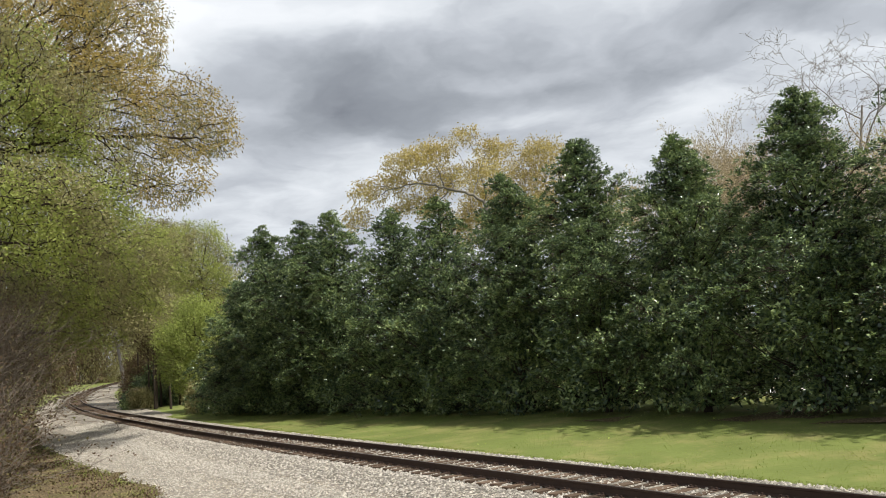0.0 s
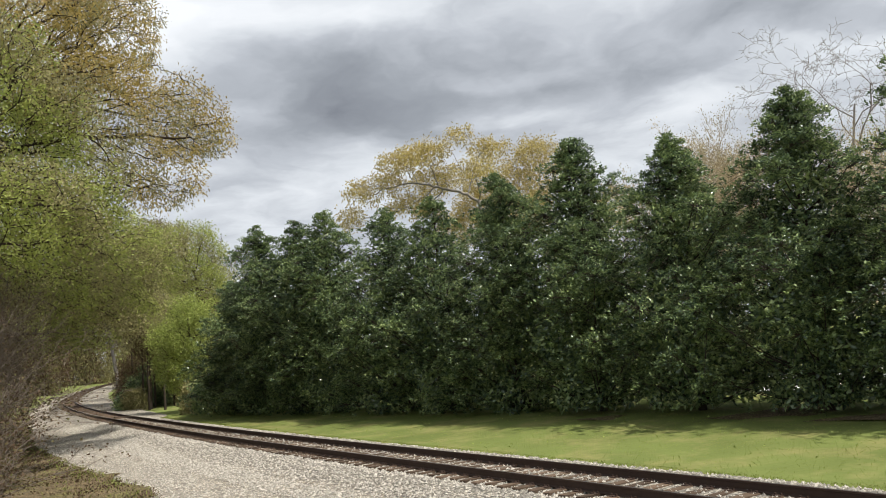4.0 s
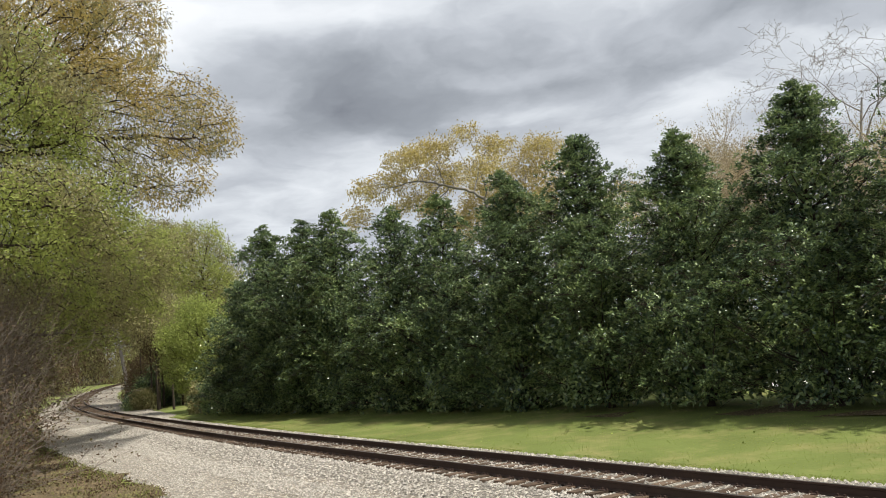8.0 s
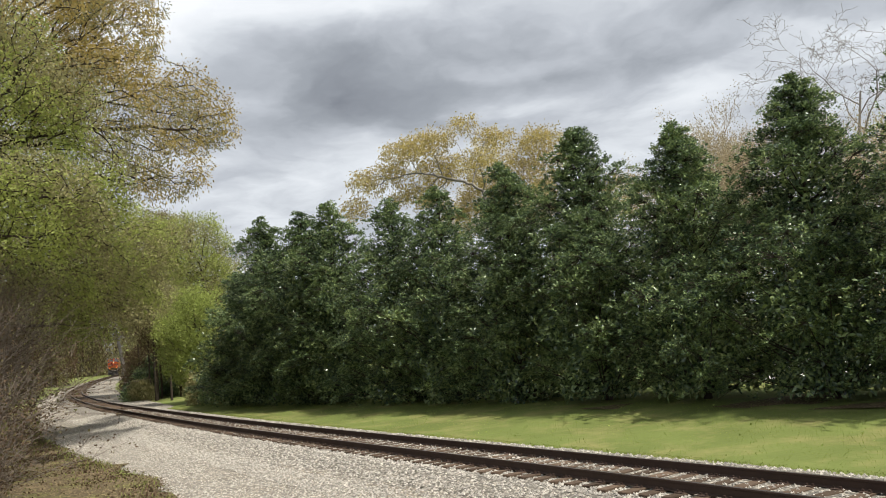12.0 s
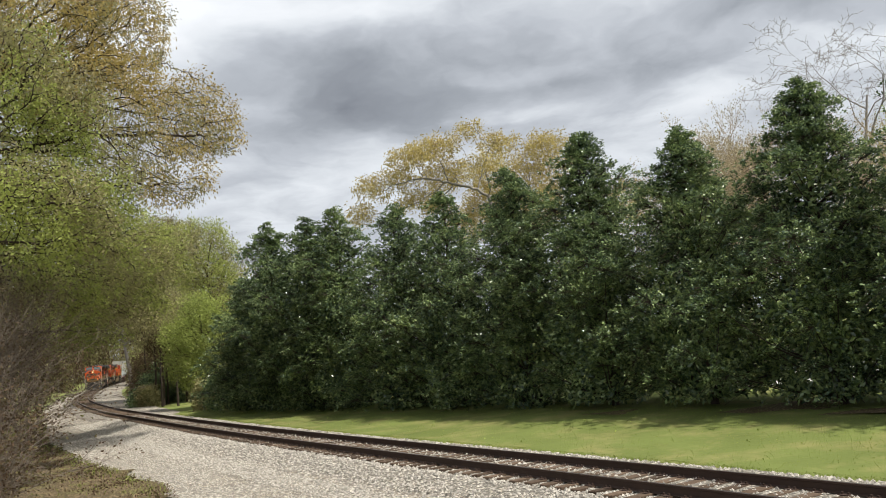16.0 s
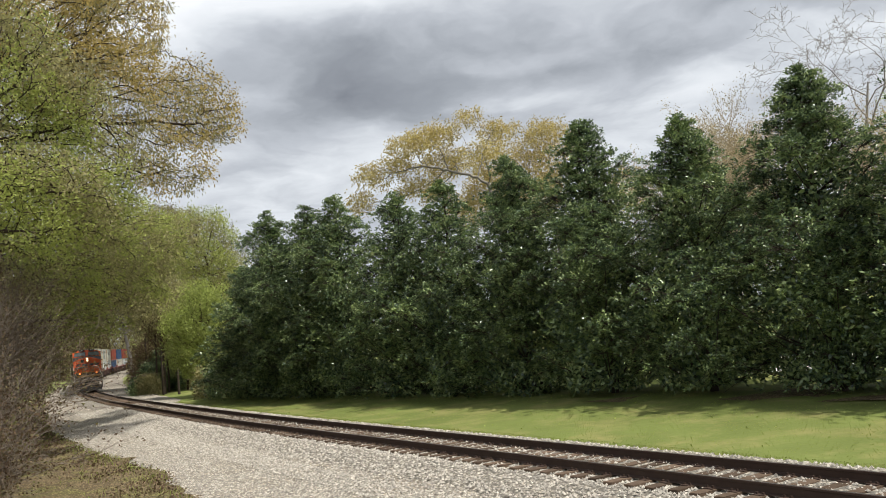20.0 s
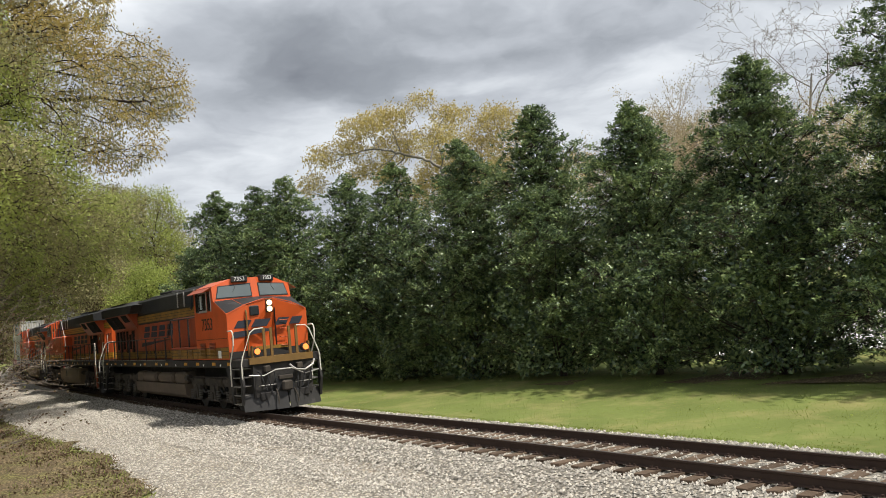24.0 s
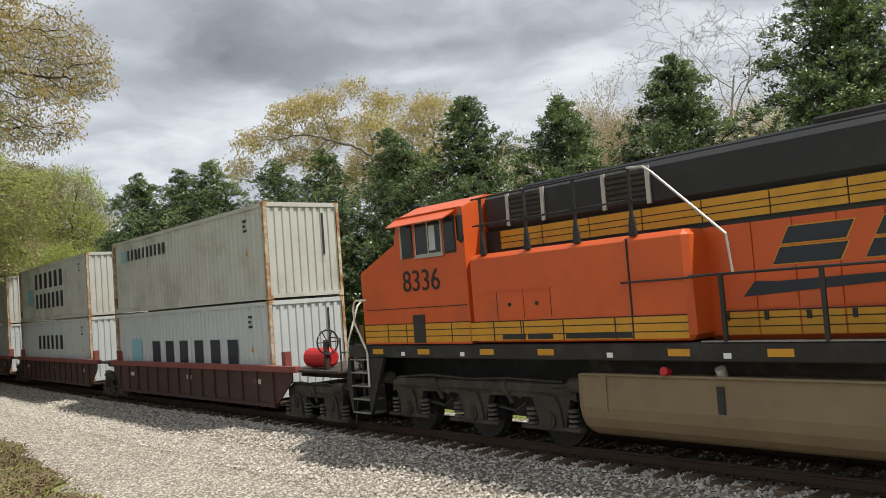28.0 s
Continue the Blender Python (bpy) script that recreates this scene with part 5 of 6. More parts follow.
def end_steps(t, sgn, x_end, mat):
    """Steps, step panel and white rails at one end; sgn +1 at the front, -1 at the rear."""
    for s in (-1, 1):
        x0, x1 = x_end - sgn * 0.28, x_end - sgn * 0.95
        for k in range(5):
            slab("step_tread", M["steel"], t, x0, x1, s * 1.08, s * 1.50, 0.36 + k * 0.30, 0.39 + k * 0.30)
        bm = prism(B(), [(x1, 0.36), (x1 - sgn * 0.04, 0.36), (x1 - sgn * 0.62, 1.62), (x1, 1.62)] if sgn > 0 else [(x1, 0.36), (x1, 1.62), (x1 - sgn * 0.62, 1.62), (x1 - sgn * 0.04, 0.36)], s * 1.42, s * 1.50)
        part("step_panel", bm, mat, t)
        slab("step_back", M["deck"], t, x0, x1, s * 1.02, s * 1.07, 0.4, 1.62)
        bm = prism(B(), [(x0, 0.36), (x0 + sgn * 0.05, 0.36), (x0 + sgn * 0.22, 1.0), (x0 + sgn * 0.1, 1.62), (x0, 1.62)], s * 1.40, s * 1.49)
        part("step_side", bm, M["deck"], t)
        bow = [(-1.10, 2.90), (-0.72, 2.91), (-0.63, 2.86), (-0.58, 2.72), (-0.60, 2.40), (-0.98, 1.82), (-1.02, 1.70), (-1.02, 0.98)] if sgn > 0 else [(-1.10, 2.90), (-0.84, 2.91), (-0.76, 2.86), (-0.74, 2.72), (-0.80, 1.90), (-0.76, 1.70), (-0.66, 0.95)]
        part("handrail", pipe(B(), [(x_end + sgn * dx, s * 1.53, z) for dx, z in bow], 0.024), M["white"], t, "white bent steel handrail")
        xf = x0 + sgn * 0.16
        part("handrail", pipe(B(), [(xf + sgn * 0.02, s * 0.62, 2.92), (xf + sgn * 0.02, s * 0.95, 2.90), (xf, s * 1.10, 2.78), (xf, s * 1.42, 1.95), (xf - sgn * 0.02, s * 1.46, 1.75), (xf, s * 1.46, 1.05), (xf - sgn * 0.12, s * 1.44, 0.92)], 0.024), M["white"], t, "white bent steel handrail")
        for y in (0.34, 0.60):
            slab("end_post", M["brown_post"], t, xf - 0.03, xf + 0.03, s * (y - 0.045), s * (y + 0.045), 1.92, 2.92)


def locomotive(number, lead, label):
    """A wide-cab road diesel. x runs forward from the front coupler at 0, z is over the rails."""
    t = thing("locomotive", label, "locomotive", "locomotives of the train")
    paint = M["orange"] if not lead else M["orange_worn"]
    gold = M["yellow"] if not lead else M["yellow_worn"]
    shift = 0.75 if lead else 0.90
    rear = shift - 5.77
    # underframe
    slab("underframe", M["deck"], t, -0.55, -21.75, -1.46, 1.46, 1.62, 1.90, 0.02)
    slab("centre_sill", M["deck"], t, -1.0, -21.3, -0.55, 0.55, 1.05, 1.62)
    for s in (-1, 1):
        for x in (-1.7, -3.3, -5.2, -6.7, -9.4, -11.0, -12.9, -14.8, -16.6, -18.7, -20.6):
            slab("reflector", M["yellow"], t, x - 0.19, x + 0.19, s * 1.46, s * 1.468, 1.70, 1.81)
        for x in (-2.6, -4.5, -8.1, -10.2, -13.7, -17.5, -19.6):
            slab("sill_label", M["white_digit"], t, x - 0.06, x + 0.06, s * 1.46, s * 1.467, 1.67, 1.75)
        slab("walkway_edge", M["steel"], t, -9.8, -20.4, s * 1.36, s * 1.47, 1.905, 1.925)
    # nose and cab
    def ring(xf, zs, zm, zt):
        half = [(xf(1.52, zs), 1.50, 1.92), (xf(1.52, zs), 1.52, zs), (xf(0.86, zm), 0.86, zm), (xf(0.10, zt), 0.10, zt)]
        return [(x, -y, z) for x, y, z in half] + half[::-1]
    screen_x = lambda y, z: -2.113 - 0.236 * y - 0.26 * z
    R1, R2 = ring(lambda y, z: -2.00 - 0.145 * y, 3.50, 3.74, 3.95), ring(screen_x, 4.03, 4.06, 4.09)
    R3, R4 = ring(screen_x, 4.56, 4.82, 4.84), ring(lambda y, z: -5.76, 4.56, 4.82, 4.84)
    bm = loft(B(), [R1, R2, R3, R4])
    cab = part("cab", bm, M["orange"], t, "orange wide-nosed cab, dusty and worn" if lead else "orange wide-nosed cab")
    cab.location = (shift, 0, 0)
    V = [[Vector(p) for p in r] for r in (R1, R2, R3, R4)]
    # dark anti-glare top of the nose
    for a, b in ((1, 2), (2, 3), (3, 4), (4, 5), (5, 6)):
        q = [V[0][a].lerp(V[0][b], 0.02), V[0][a].lerp(V[0][b], 0.98), V[1][a].lerp(V[1][b], 0.98), V[1][a].lerp(V[1][b], 0.02)]
        q = [q[0].lerp(q[3], 0.06), q[1].lerp(q[2], 0.06), q[1].lerp(q[2], 0.97), q[0].lerp(q[3], 0.97)]
        part("glare_panel", plate(B(), [p + Vector((0, 0, 0.004)) for p in q], 0.006), M["black"], cab)
    # windscreens
    for s in (-1, 1):
        for nm, grow_, off, mt in (("window_frame", 0.035, 0.006, "black"), ("windscreen", 0.0, 0.018, "windscreen")):
            c = [(0.17 - grow_, 4.15 - grow_), (1.38 + grow_, 4.14 - grow_), (1.26 + grow_, 4.54 + grow_), (0.17 - grow_, 4.59 + grow_)]
            q = [Vector((screen_x(y, z) + off, s * y, z)) for y, z in c]
            part(nm, plate(B(), q if s > 0 else q[::-1], 0.012), M[mt], cab)
        w0 = Vector((screen_x(0.75, 4.62) + 0.04, s * 0.75, 4.62))
        part("wiper", pipe(B(), [w0, w0 + Vector((0.03, s * -0.05, -0.12)), w0 + Vector((0.06, s * 0.06, -0.30))], 0.010, 5), M["black"], cab)
        # number board over each screen
        nb = put("number_board", None, cab, pose(-3.44, s * 0.52, 4.79, 0, 0, s * 13))
        slab("board_case", M["black"], nb, -0.10, 0.10, -0.30, 0.30, -0.11, 0.11, 0.02)
        digits("board_number", number, 0.20, M["white_digit"], nb, pose(0.102, 0, 0, 90, 0, 90))
    # side windows and sunshade
    for s in (-1, 1):
        for k, (x0, x1) in enumerate(((-3.80, -4.17), (-4.26, -5.12), (-5.17, -5.52))):
            slab("window_frame", M["silver"] if k == 1 else M["deck"], cab, x0, x1, s * 1.515, s * (1.545 if k == 1 else 1.532), 3.70, 4.43, 0.008)
            for xa, xb_ in (((x0 - 0.035, (x0 + x1) / 2 + 0.02), ((x0 + x1) / 2 - 0.02, x1 + 0.035)) if k == 1 else ((x0 - 0.03, x1 + 0.03),)):
                slab("window_pane", M["glass"], cab, xa, xb_, s * 1.53, s * (1.550 if k == 1 else 1.536), 3.75, 4.38)
        slab("window_sill", M["silver"], cab, -4.22, -5.16, s * 1.516, s * 1.575, 3.67, 3.70, 0.006)
        slab("window_post", M["silver"], cab, -3.76, -3.80, s * 1.516, s * 1.548, 3.68, 4.45, 0.008)
        slab("rolled_blind", M["box_pale"], cab, -4.74, -4.93, s * 1.550, s * 1.553, 3.80, 4.30)
        mirror = slab("mirror", M["deck"], cab, -5.70, -5.86, s * 1.56, s * 1.66, 3.86, 4.44, 0.05)
        slab("mirror_glass", M["glass"], mirror, -5.694, -5.698, s * 1.58, s * 1.64, 3.92, 4.38)
        part("mirror_arm", pipe(B(), [(-5.72, s * 1.50, 4.40), (-5.76, s * 1.60, 4.46), (-5.78, s * 1.62, 4.40)], 0.012), M["black"], cab)
        part("drip_rail", pipe(B(), [(-3.62, s * 1.53, 4.57), (-5.75, s * 1.53, 4.57)], 0.014), paint, cab)
        part("sunshade", plate(B(), [(-3.62, s * 1.50, 4.56), (-5.60, s * 1.50, 4.56), (-5.54, s * 1.84, 4.37), (-3.70, s * 1.84, 4.37)], 0.02), paint, cab)
        digits("cab_number", number, 0.62, M["digit"], cab, on_side(s, -4.35, 3.20, 1.522))
        slab("seam", M["line"], cab, -2.35, -5.7, s * 1.512, s * 1.518, 2.66, 2.675)
        slab("lower_band", gold, cab, -2.24, -5.74, s * 1.502, s * 1.512, 1.96, 2.33)
        for z in (2.07, 2.20, 2.335):
            slab("band_line", M["line"], cab, -2.24, -5.74, s * 1.511, s * 1.516, z, z + 0.016)
        for x in (-3.1, -3.75, -5.2):
            slab("band_line", M["line"], cab, x - 0.012, x + 0.012, s * 1.511, s * 1.5165, 1.96, 2.33)
        if lead:
            for x0 in (-3.55, -4.65):
                for k in range(11):
                    part("louvre", plate(B(), [(x0, s * 1.512, 2.02 + k * 0.05), (x0 - 0.62, s * 1.512, 2.02 + k * 0.05), (x0 - 0.62, s * 1.548, 2.0 + k * 0.05), (x0, s * 1.548, 2.0 + k * 0.05)], 0.02), gold if k < 6 else paint, cab)
            slab("notice_plate", M["white_digit"], cab, -3.02, -3.32, s * 1.512, s * 1.52, 1.97, 2.24)
        else:
            slab("dark_hatch", M["black"], cab, -4.0, -4.38, s * 1.512, s * 1.522, 1.94, 2.52)
    # nose details
    nose_x = -2.03
    slab("headlight_recess", M["black"], cab, nose_x - 0.1, nose_x + 0.035, -0.12, 0.12, 3.46, 3.92, 0.01)
    for z in (3.58, 3.80):
        part("headlight", cyl(B(), (nose_x + 0.035, 0, z), (nose_x + 0.06, 0, z), 0.10, 16), M["headlight"], cab, "lit round headlight")
    slab("nose_window", M["black"], cab, nose_x - 0.09, nose_x - 0.02, -0.72, -0.36, 3.38, 3.74, 0.05)
    slab("nose_pane", M["glass"], cab, nose_x - 0.03, nose_x - 0.012, -0.69, -0.39, 3.41, 3.71, 0.04)
    part("door_bar", pipe(B(), [(nose_x - 0.06, -0.86, 2.0), (nose_x - 0.02, -0.86, 2.1), (nose_x - 0.02, -0.86, 3.5), (nose_x - 0.06, -0.86, 3.6)], 0.03), M["brown_post"], cab)
    for z in (2.25, 2.55, 2.85, 3.15):
        part("grab_iron", pipe(B(), [(nose_x - 0.06, 0.35, z), (nose_x + 0.03, 0.36, z), (nose_x + 0.03, 0.70, z), (nose_x - 0.08, 0.71, z)], 0.014), M["orange"], cab)
    for k, (y0, y1) in enumerate(((-1.30, -0.82), (-0.70, -0.14), (0.16, 0.62), (0.74, 1.18))):
        # plain slanted blocks stand for the maker's mark
        xx = lambda y: -2.00 - 0.145 * abs(y) + 0.008
        part("emblem_block", plate(B(), [(xx(y0), y0, 2.98), (xx(y1), y1, 2.98), (xx(y1 + 0.16), y1 + 0.16, 3.24), (xx(y0 + 0.16), y0 + 0.16, 3.24)], 0.006), M["lettering"], cab)
    part("emblem_bar", plate(B(), [(-2.195, -1.42, 2.62), (-2.008, -0.02, 2.80), (-2.008, -0.02, 2.90), (-2.18, -1.30, 2.86)], 0.012), M["lettering"], cab)
    for s in (-1, 1):
        part("nose_skirt", plate(B(), ([(-2.222, -1.5, 1.925), (-2.004, 0.0, 1.925), (-2.004, 0.0, 2.17), (-2.222, -1.5, 2.17)] if s < 0 else [(-2.004, 0.0, 1.925), (-2.222, 1.5, 1.925), (-2.222, 1.5, 2.17), (-2.004, 0.0, 2.17)]), 0.010), M["deck"], cab)
        part("nose_rail", pipe(B(), [(-2.20, s * 1.45, 3.53), (-2.15, s * 0.90, 3.78), (-2.06, s * 0.16, 3.97)], 0.020), M["orange"], cab)
    for y0, y1 in ((-0.92, -0.90), (0.20, 0.22)):
        slab("door_seam", M["line"], cab, -2.14, -2.014 + 0.145 * -abs(y0) + 0.012, y0, y1, 2.2, 3.62)
    slab("nose_band", gold, cab, -2.2, -2.02, -0.62, 0.62, 2.16, 2.28)
    # wide box behind the cab
    if lead:
        slab("equipment_box", paint, t, rear, -8.45, -1.49, 1.49, 1.93, 2.42, 0.03)
        slab("equipment_hood", paint, t, rear, -9.70, -1.02, 1.02, 2.40, 3.66, 0.05)
    else:
        slab("equipment_box", paint, t, rear, -9.72, -1.50, 1.50, 1.93, 3.60, 0.09)
    for s in (-1, 1):
        end = -8.40 if lead else -9.64
        slab("lower_band", gold, t, rear, end, s * 1.501, s * 1.511, 1.97, 2.31)
        for z in (2.07, 2.20, 2.315):
            slab("band_line", M["line"], t, rear, end, s * 1.51, s * 1.515, z, z + 0.016)
        for x in (-5.5, -6.2, -6.26, -7.2, -8.3):
            slab("band_line", M["line"], t, x - 0.012, x + 0.012, s * 1.51, s * 1.5155, 1.97, 2.31)
        if lead:
            for x in (-5.5, -6.9):
                for k in range(5):
                    part("louvre", plate(B(), [(x, s * 1.512, 2.10 + k * 0.05), (x - 0.5, s * 1.512, 2.10 + k * 0.05), (x - 0.5, s * 1.54, 2.08 + k * 0.05), (x, s * 1.54, 2.08 + k * 0.05)], 0.02), gold, t)
            for x in (-6.0, -7.6):
                slab("box_seam", M["line"], t, x - 0.01, x + 0.01, s * 1.02, s * 1.026, 2.45, 3.6)
            part("walkway_rail", pipe(B(), [(-9.65, s * 1.45, 2.88), (-9.0, s * 1.45, 2.88), (-8.45, s * 1.45, 3.56), (-5.05, s * 1.45, 3.56)], 0.024), M["black"], t)
            for x in (-8.43, -7.3, -6.1):
                slab("rail_post", M["black"], t, x - 0.03, x + 0.03, s * 1.43, s * 1.475, 2.42, 3.56)
        else:
            # hinged doors low on the box, with a lipped head and pull rings
            slab("door_lip", paint, t, -5.35, -6.98, s * 1.502, s * 1.520, 2.86, 2.89)
            for x in (-5.62, -6.30, -6.95):
                slab("box_seam", M["line"], t, x - 0.006, x + 0.006, s * 1.50, s * 1.504, 2.36, 2.86)
            for x in (-5.95, -6.62):
                part("pull_ring", cyl(B(), (x, s * 1.50, 2.62), (x, s * 1.525, 2.62), 0.035, 8), M["deck"], t)
            for x0, x1 in ((-5.72, -6.30), (-6.36, -6.95), (-7.25, -8.62)):
                slab("step_slot", M["black"], t, x0, x1, s * 1.505, s * 1.52, 1.99, 2.07)
            slab("box_seam", M["line"], t, -8.66, -8.63, s * 1.50, s * 1.512, 1.97, 3.55)
            part("box_grab", pipe(B(), [(-8.52, s * 1.505, 2.85), (-8.52, s * 1.56, 2.86), (-9.62, s * 1.56, 2.86), (-9.95, s * 1.46, 2.88)], 0.016), M["black"], t)
            for x in (-5.30, -6.45, -7.6, -8.75):
                bm = prism(B(), [(x - 0.07, 3.58), (x + 0.07, 3.58), (x + 0.05, 3.80), (x + 0.02, 3.95), (x + 0.02, 4.66), (x - 0.02, 4.66), (x - 0.02, 3.95), (x - 0.05, 3.80)], s * 1.42, s * 1.47)
                part("rail_post", bm, M["black"], t)
            for z in (4.15, 4.66):
                part("top_rail", pipe(B(), [(-5.05, s * 1.445, z), (-8.80, s * 1.445, z)], 0.018), M["deck"], t)
            part("top_rail", pipe(B(), [(-8.75, s * 1.46, 4.66), (-9.05, s * 1.46, 4.63), (-9.20, s * 1.46, 4.52), (-10.35, s * 1.46, 3.45), (-10.40, s * 1.46, 2.9)], 0.022), M["silver"], t)
    # long hood
    slab("hood", paint, t, -9.6, -20.77, -0.93, 0.93, 1.90, 3.66, 0.06)
    slab("hood_top", M["black"], t, rear, -15.7, -0.98, 0.98, 4.03, 4.78, 0.10)
    slab("hood_roof", M["black"], t, -5.6, -14.9, -0.55, 0.55, 4.78, 4.90, 0.04)
    slab("exhaust_housing", M["deck"], t, -11.3, -13.2, -0.5, 0.5, 4.88, 5.0, 0.03)
    slab("upper_hood", M["black"], t, rear, -15.7, -0.93, 0.93, 3.6, 4.05)
    for s in (-1, 1):
        xb = -5.3
        while xb > -15.4:
            w_ = 1.1
            slab("upper_band", gold, t, xb, max(xb - w_ + 0.025, -15.8), s * 0.93, s * 0.955, 3.68, 4.03)
            xb -= w_
        for z in (3.67, 3.79, 3.90):
            slab("band_line", M["line"], t, -5.3, -15.8, s * 0.954, s * 0.959, z, z + 0.016)
        xb = -9.85
        while xb > -20.3:
            w_ = 0.62
            slab("lower_band", gold, t, xb, xb - w_ + 0.03, s * 0.93, s * 0.948, 1.97, 2.30)
            if xb > -15.4:
                slab("hood_door", paint, t, xb, xb - w_ + 0.025, s * 0.93, s * 0.950, 2.35, 3.60)
                slab("door_latch", M["black"], t, xb - 0.08, xb - 0.14, s * 0.95, s * 0.972, 2.18, 2.30)
            xb -= w_
        for z in (2.08, 2.20, 2.305):
            slab("band_line", M["line"], t, -9.85, -20.7, s * 0.947, s * 0.952, z, z + 0.016)
        for x in (-6.05, -8.35):
            for k in range(6):
                slab("intake_slat", M["truck"], t, x + 0.42, x - 0.42, s * 0.985, s * 1.01, 4.16 + 0.09 * k, 4.21 + 0.09 * k)
            for dx in (-0.45, 0.45):
                slab("intake_frame", M["silver"], t, x + dx - 0.04, x + dx + 0.04, s * 0.985, s * 1.02, 4.10, 4.72)
        # plain slanted blocks and a wedge stand for the maker's mark
        f = -s
        x_start = -14.75 if s < 0 else -10.75
        for k in range(4):
            xk = x_start + f * k * 1.28
            for z0, z1, w_, sh in ((2.96, 3.19, 0.95, 0.0), (3.24, 3.47, 0.90, 0.15)):
                if not lead:
                    part("emblem_edge", slanted(B(), s, 0.951, xk - f * (0.02 - sh), z0 - 0.017, z1 + 0.017, w_ + 0.04, 0.135), gold, t)
                part("emblem_block", slanted(B(), s, 0.956, xk + f * sh, z0, z1, w_, 0.125), M["lettering"], t)
        part("emblem_bar", prism(B(), [(x_start - f * 0.50, 2.52), (x_start + f * 4.6, 2.80), (x_start + f * 4.6, 2.815), (x_start + f * 0.05, 2.72), (x_start - f * 0.30, 2.74)], s * 0.955, s * 0.963), M["lettering"], t)
        # radiator: flared side with dark grilles
        bm = loft(B(), [[(-15.9, s * 0.9, 3.45), (-15.9, s * 0.94, 3.45), (-15.9, s * 1.42, 4.22), (-15.9, s * 0.9, 4.22)], [(-20.75, s * 0.9, 3.45), (-20.75, s * 0.94, 3.45), (-20.75, s * 1.42, 4.22), (-20.75, s * 0.9, 4.22)]])
        part("radiator_flare", bm, paint, t)
        for x0, x1, f0, f1 in ((-16.35, -17.35, 0.48, 0.92), (-18.0, -19.32, 0.12, 0.92), (-19.44, -20.66, 0.12, 0.92)):
            lo, hi = Vector((0, s * 0.945, 3.45)), Vector((0, s * 1.425, 4.22))
            a, b = lo.lerp(hi, f0), lo.lerp(hi, f1)
            q = [(x0, a.y, a.z), (x1, a.y, a.z), (x1 - 0.06, b.y, b.z), (x0 - 0.02, b.y, b.z)]
            part("radiator_grille", plate(B(), q if s > 0 else q[::-1], 0.015), M["screen"], t)
        for k, x in enumerate((-16.70, -17.32, -17.94, -18.60, -19.26, -19.92) if lead else (-16.70, -17.14, -17.60, -18.08, -18.56)):
            slab("door_screen", M["screen"], t, x, x - 0.28, s * 0.93, s * 0.962, 2.28 if k % 2 == 0 else 2.45, 3.38 if k != 1 else 3.2)
            slab("screen_seam", M["line"], t, x + 0.09, x + 0.105, s * 0.93, s * 0.946, 2.32, 3.42)
        for x in (-19.05, -19.85, -20.55):
            slab("screen_seam", M["line"], t, x, x - 0.015, s * 0.93, s * 0.946, 2.32, 3.42)
        slab("notice_plate", M["white_digit"], t, -19.35, -19.60, s * 0.932, s * 0.948, 3.1, 3.24)
        if not lead:
            bm = B()
            pipe(bm, [(-19.45 + 0.30 * math.cos(a), s * 0.99, 2.80 + 0.30 * math.sin(a)) for a in np.linspace(0, 2 * math.pi, 20)], 0.022)
            bw = part("brake_wheel", bm, M["silver"] if number == "8336" else M["orange_worn"], t)
            for a in np.linspace(0, 2 * math.pi, 6, endpoint=False):
                part("spoke", cyl(B(), (-19.45, s * 0.99, 2.80), (-19.45 + 0.29 * math.cos(a), s * 0.99, 2.80 + 0.29 * math.sin(a)), 0.014, 5), M["silver"] if number == "8336" else M["orange_worn"], bw)
    bm = loft(B(), [[(x, -1.50, 4.20), (x + d, -1.52, z1), (x + d, -0.62, z2), (x + d, 0.62, z2), (x + d, 1.52, z1), (x, 1.50, 4.20)] for x, d, z1, z2 in ((-15.05, 0.55, 4.56, 4.62), (-17.6, 0.0, 4.60, 4.88), (-21.05, 0.0, 4.60, 4.88), (-21.12, 0.0, 4.56, 4.80))])
    part("radiator_roof", bm, M["black"], t, "broad black radiator roof with overhanging edges")
    for y in (-0.8, 0.0, 0.8):
        for k in range(5):
            slab("roof_grille", M["deck"], t, -17.7 - k * 0.62, -18.26 - k * 0.62, y - 0.3, y + 0.3, 4.86 - 0.1 * (abs(y) > 0.5), 4.91 - 0.1 * (abs(y) > 0.5))
    # rear end of the hood
    bm = loft(B(), [[(-20.70, -0.93, z), (-21.05, -0.55, z), (-21.05, 0.55, z), (-20.70, 0.93, z)] for z in (1.92, 4.22)])
    part("hood_end", bm, paint, t)
    for z0, z1 in ((1.97, 2.32), (3.72, 4.05)):
        bm = loft(B(), [[(-20.71, -0.936, z), (-21.057, -0.553, z), (-21.057, 0.553, z), (-20.71, 0.936, z)] for z in (z0, z1)])
        part("end_band", bm, gold, t)
        for k in range(3):
            zz = z0 + 0.04 + k * (z1 - z0) / 2.6
            bm = loft(B(), [[(-20.712, -0.940, z), (-21.062, -0.556, z), (-21.062, 0.556, z), (-20.712, 0.940, z)] for z in (zz, zz + 0.016)])
            part("band_line", bm, M["line"], t)
    slab("rear_light_case", M["black"], t, -21.04, -21.22, -0.20, 0.20, 3.72, 4.10, 0.02)
    slab("rear_recess", M["black"], t, -21.04, -21.075, -0.15, 0.15, 3.42, 3.72)
    for y in (-0.09, 0.09):
        part("rear_light", cyl(B(), (-21.22, y, 3.96), (-21.245, y, 3.96), 0.075, 14), M["silver"], t)
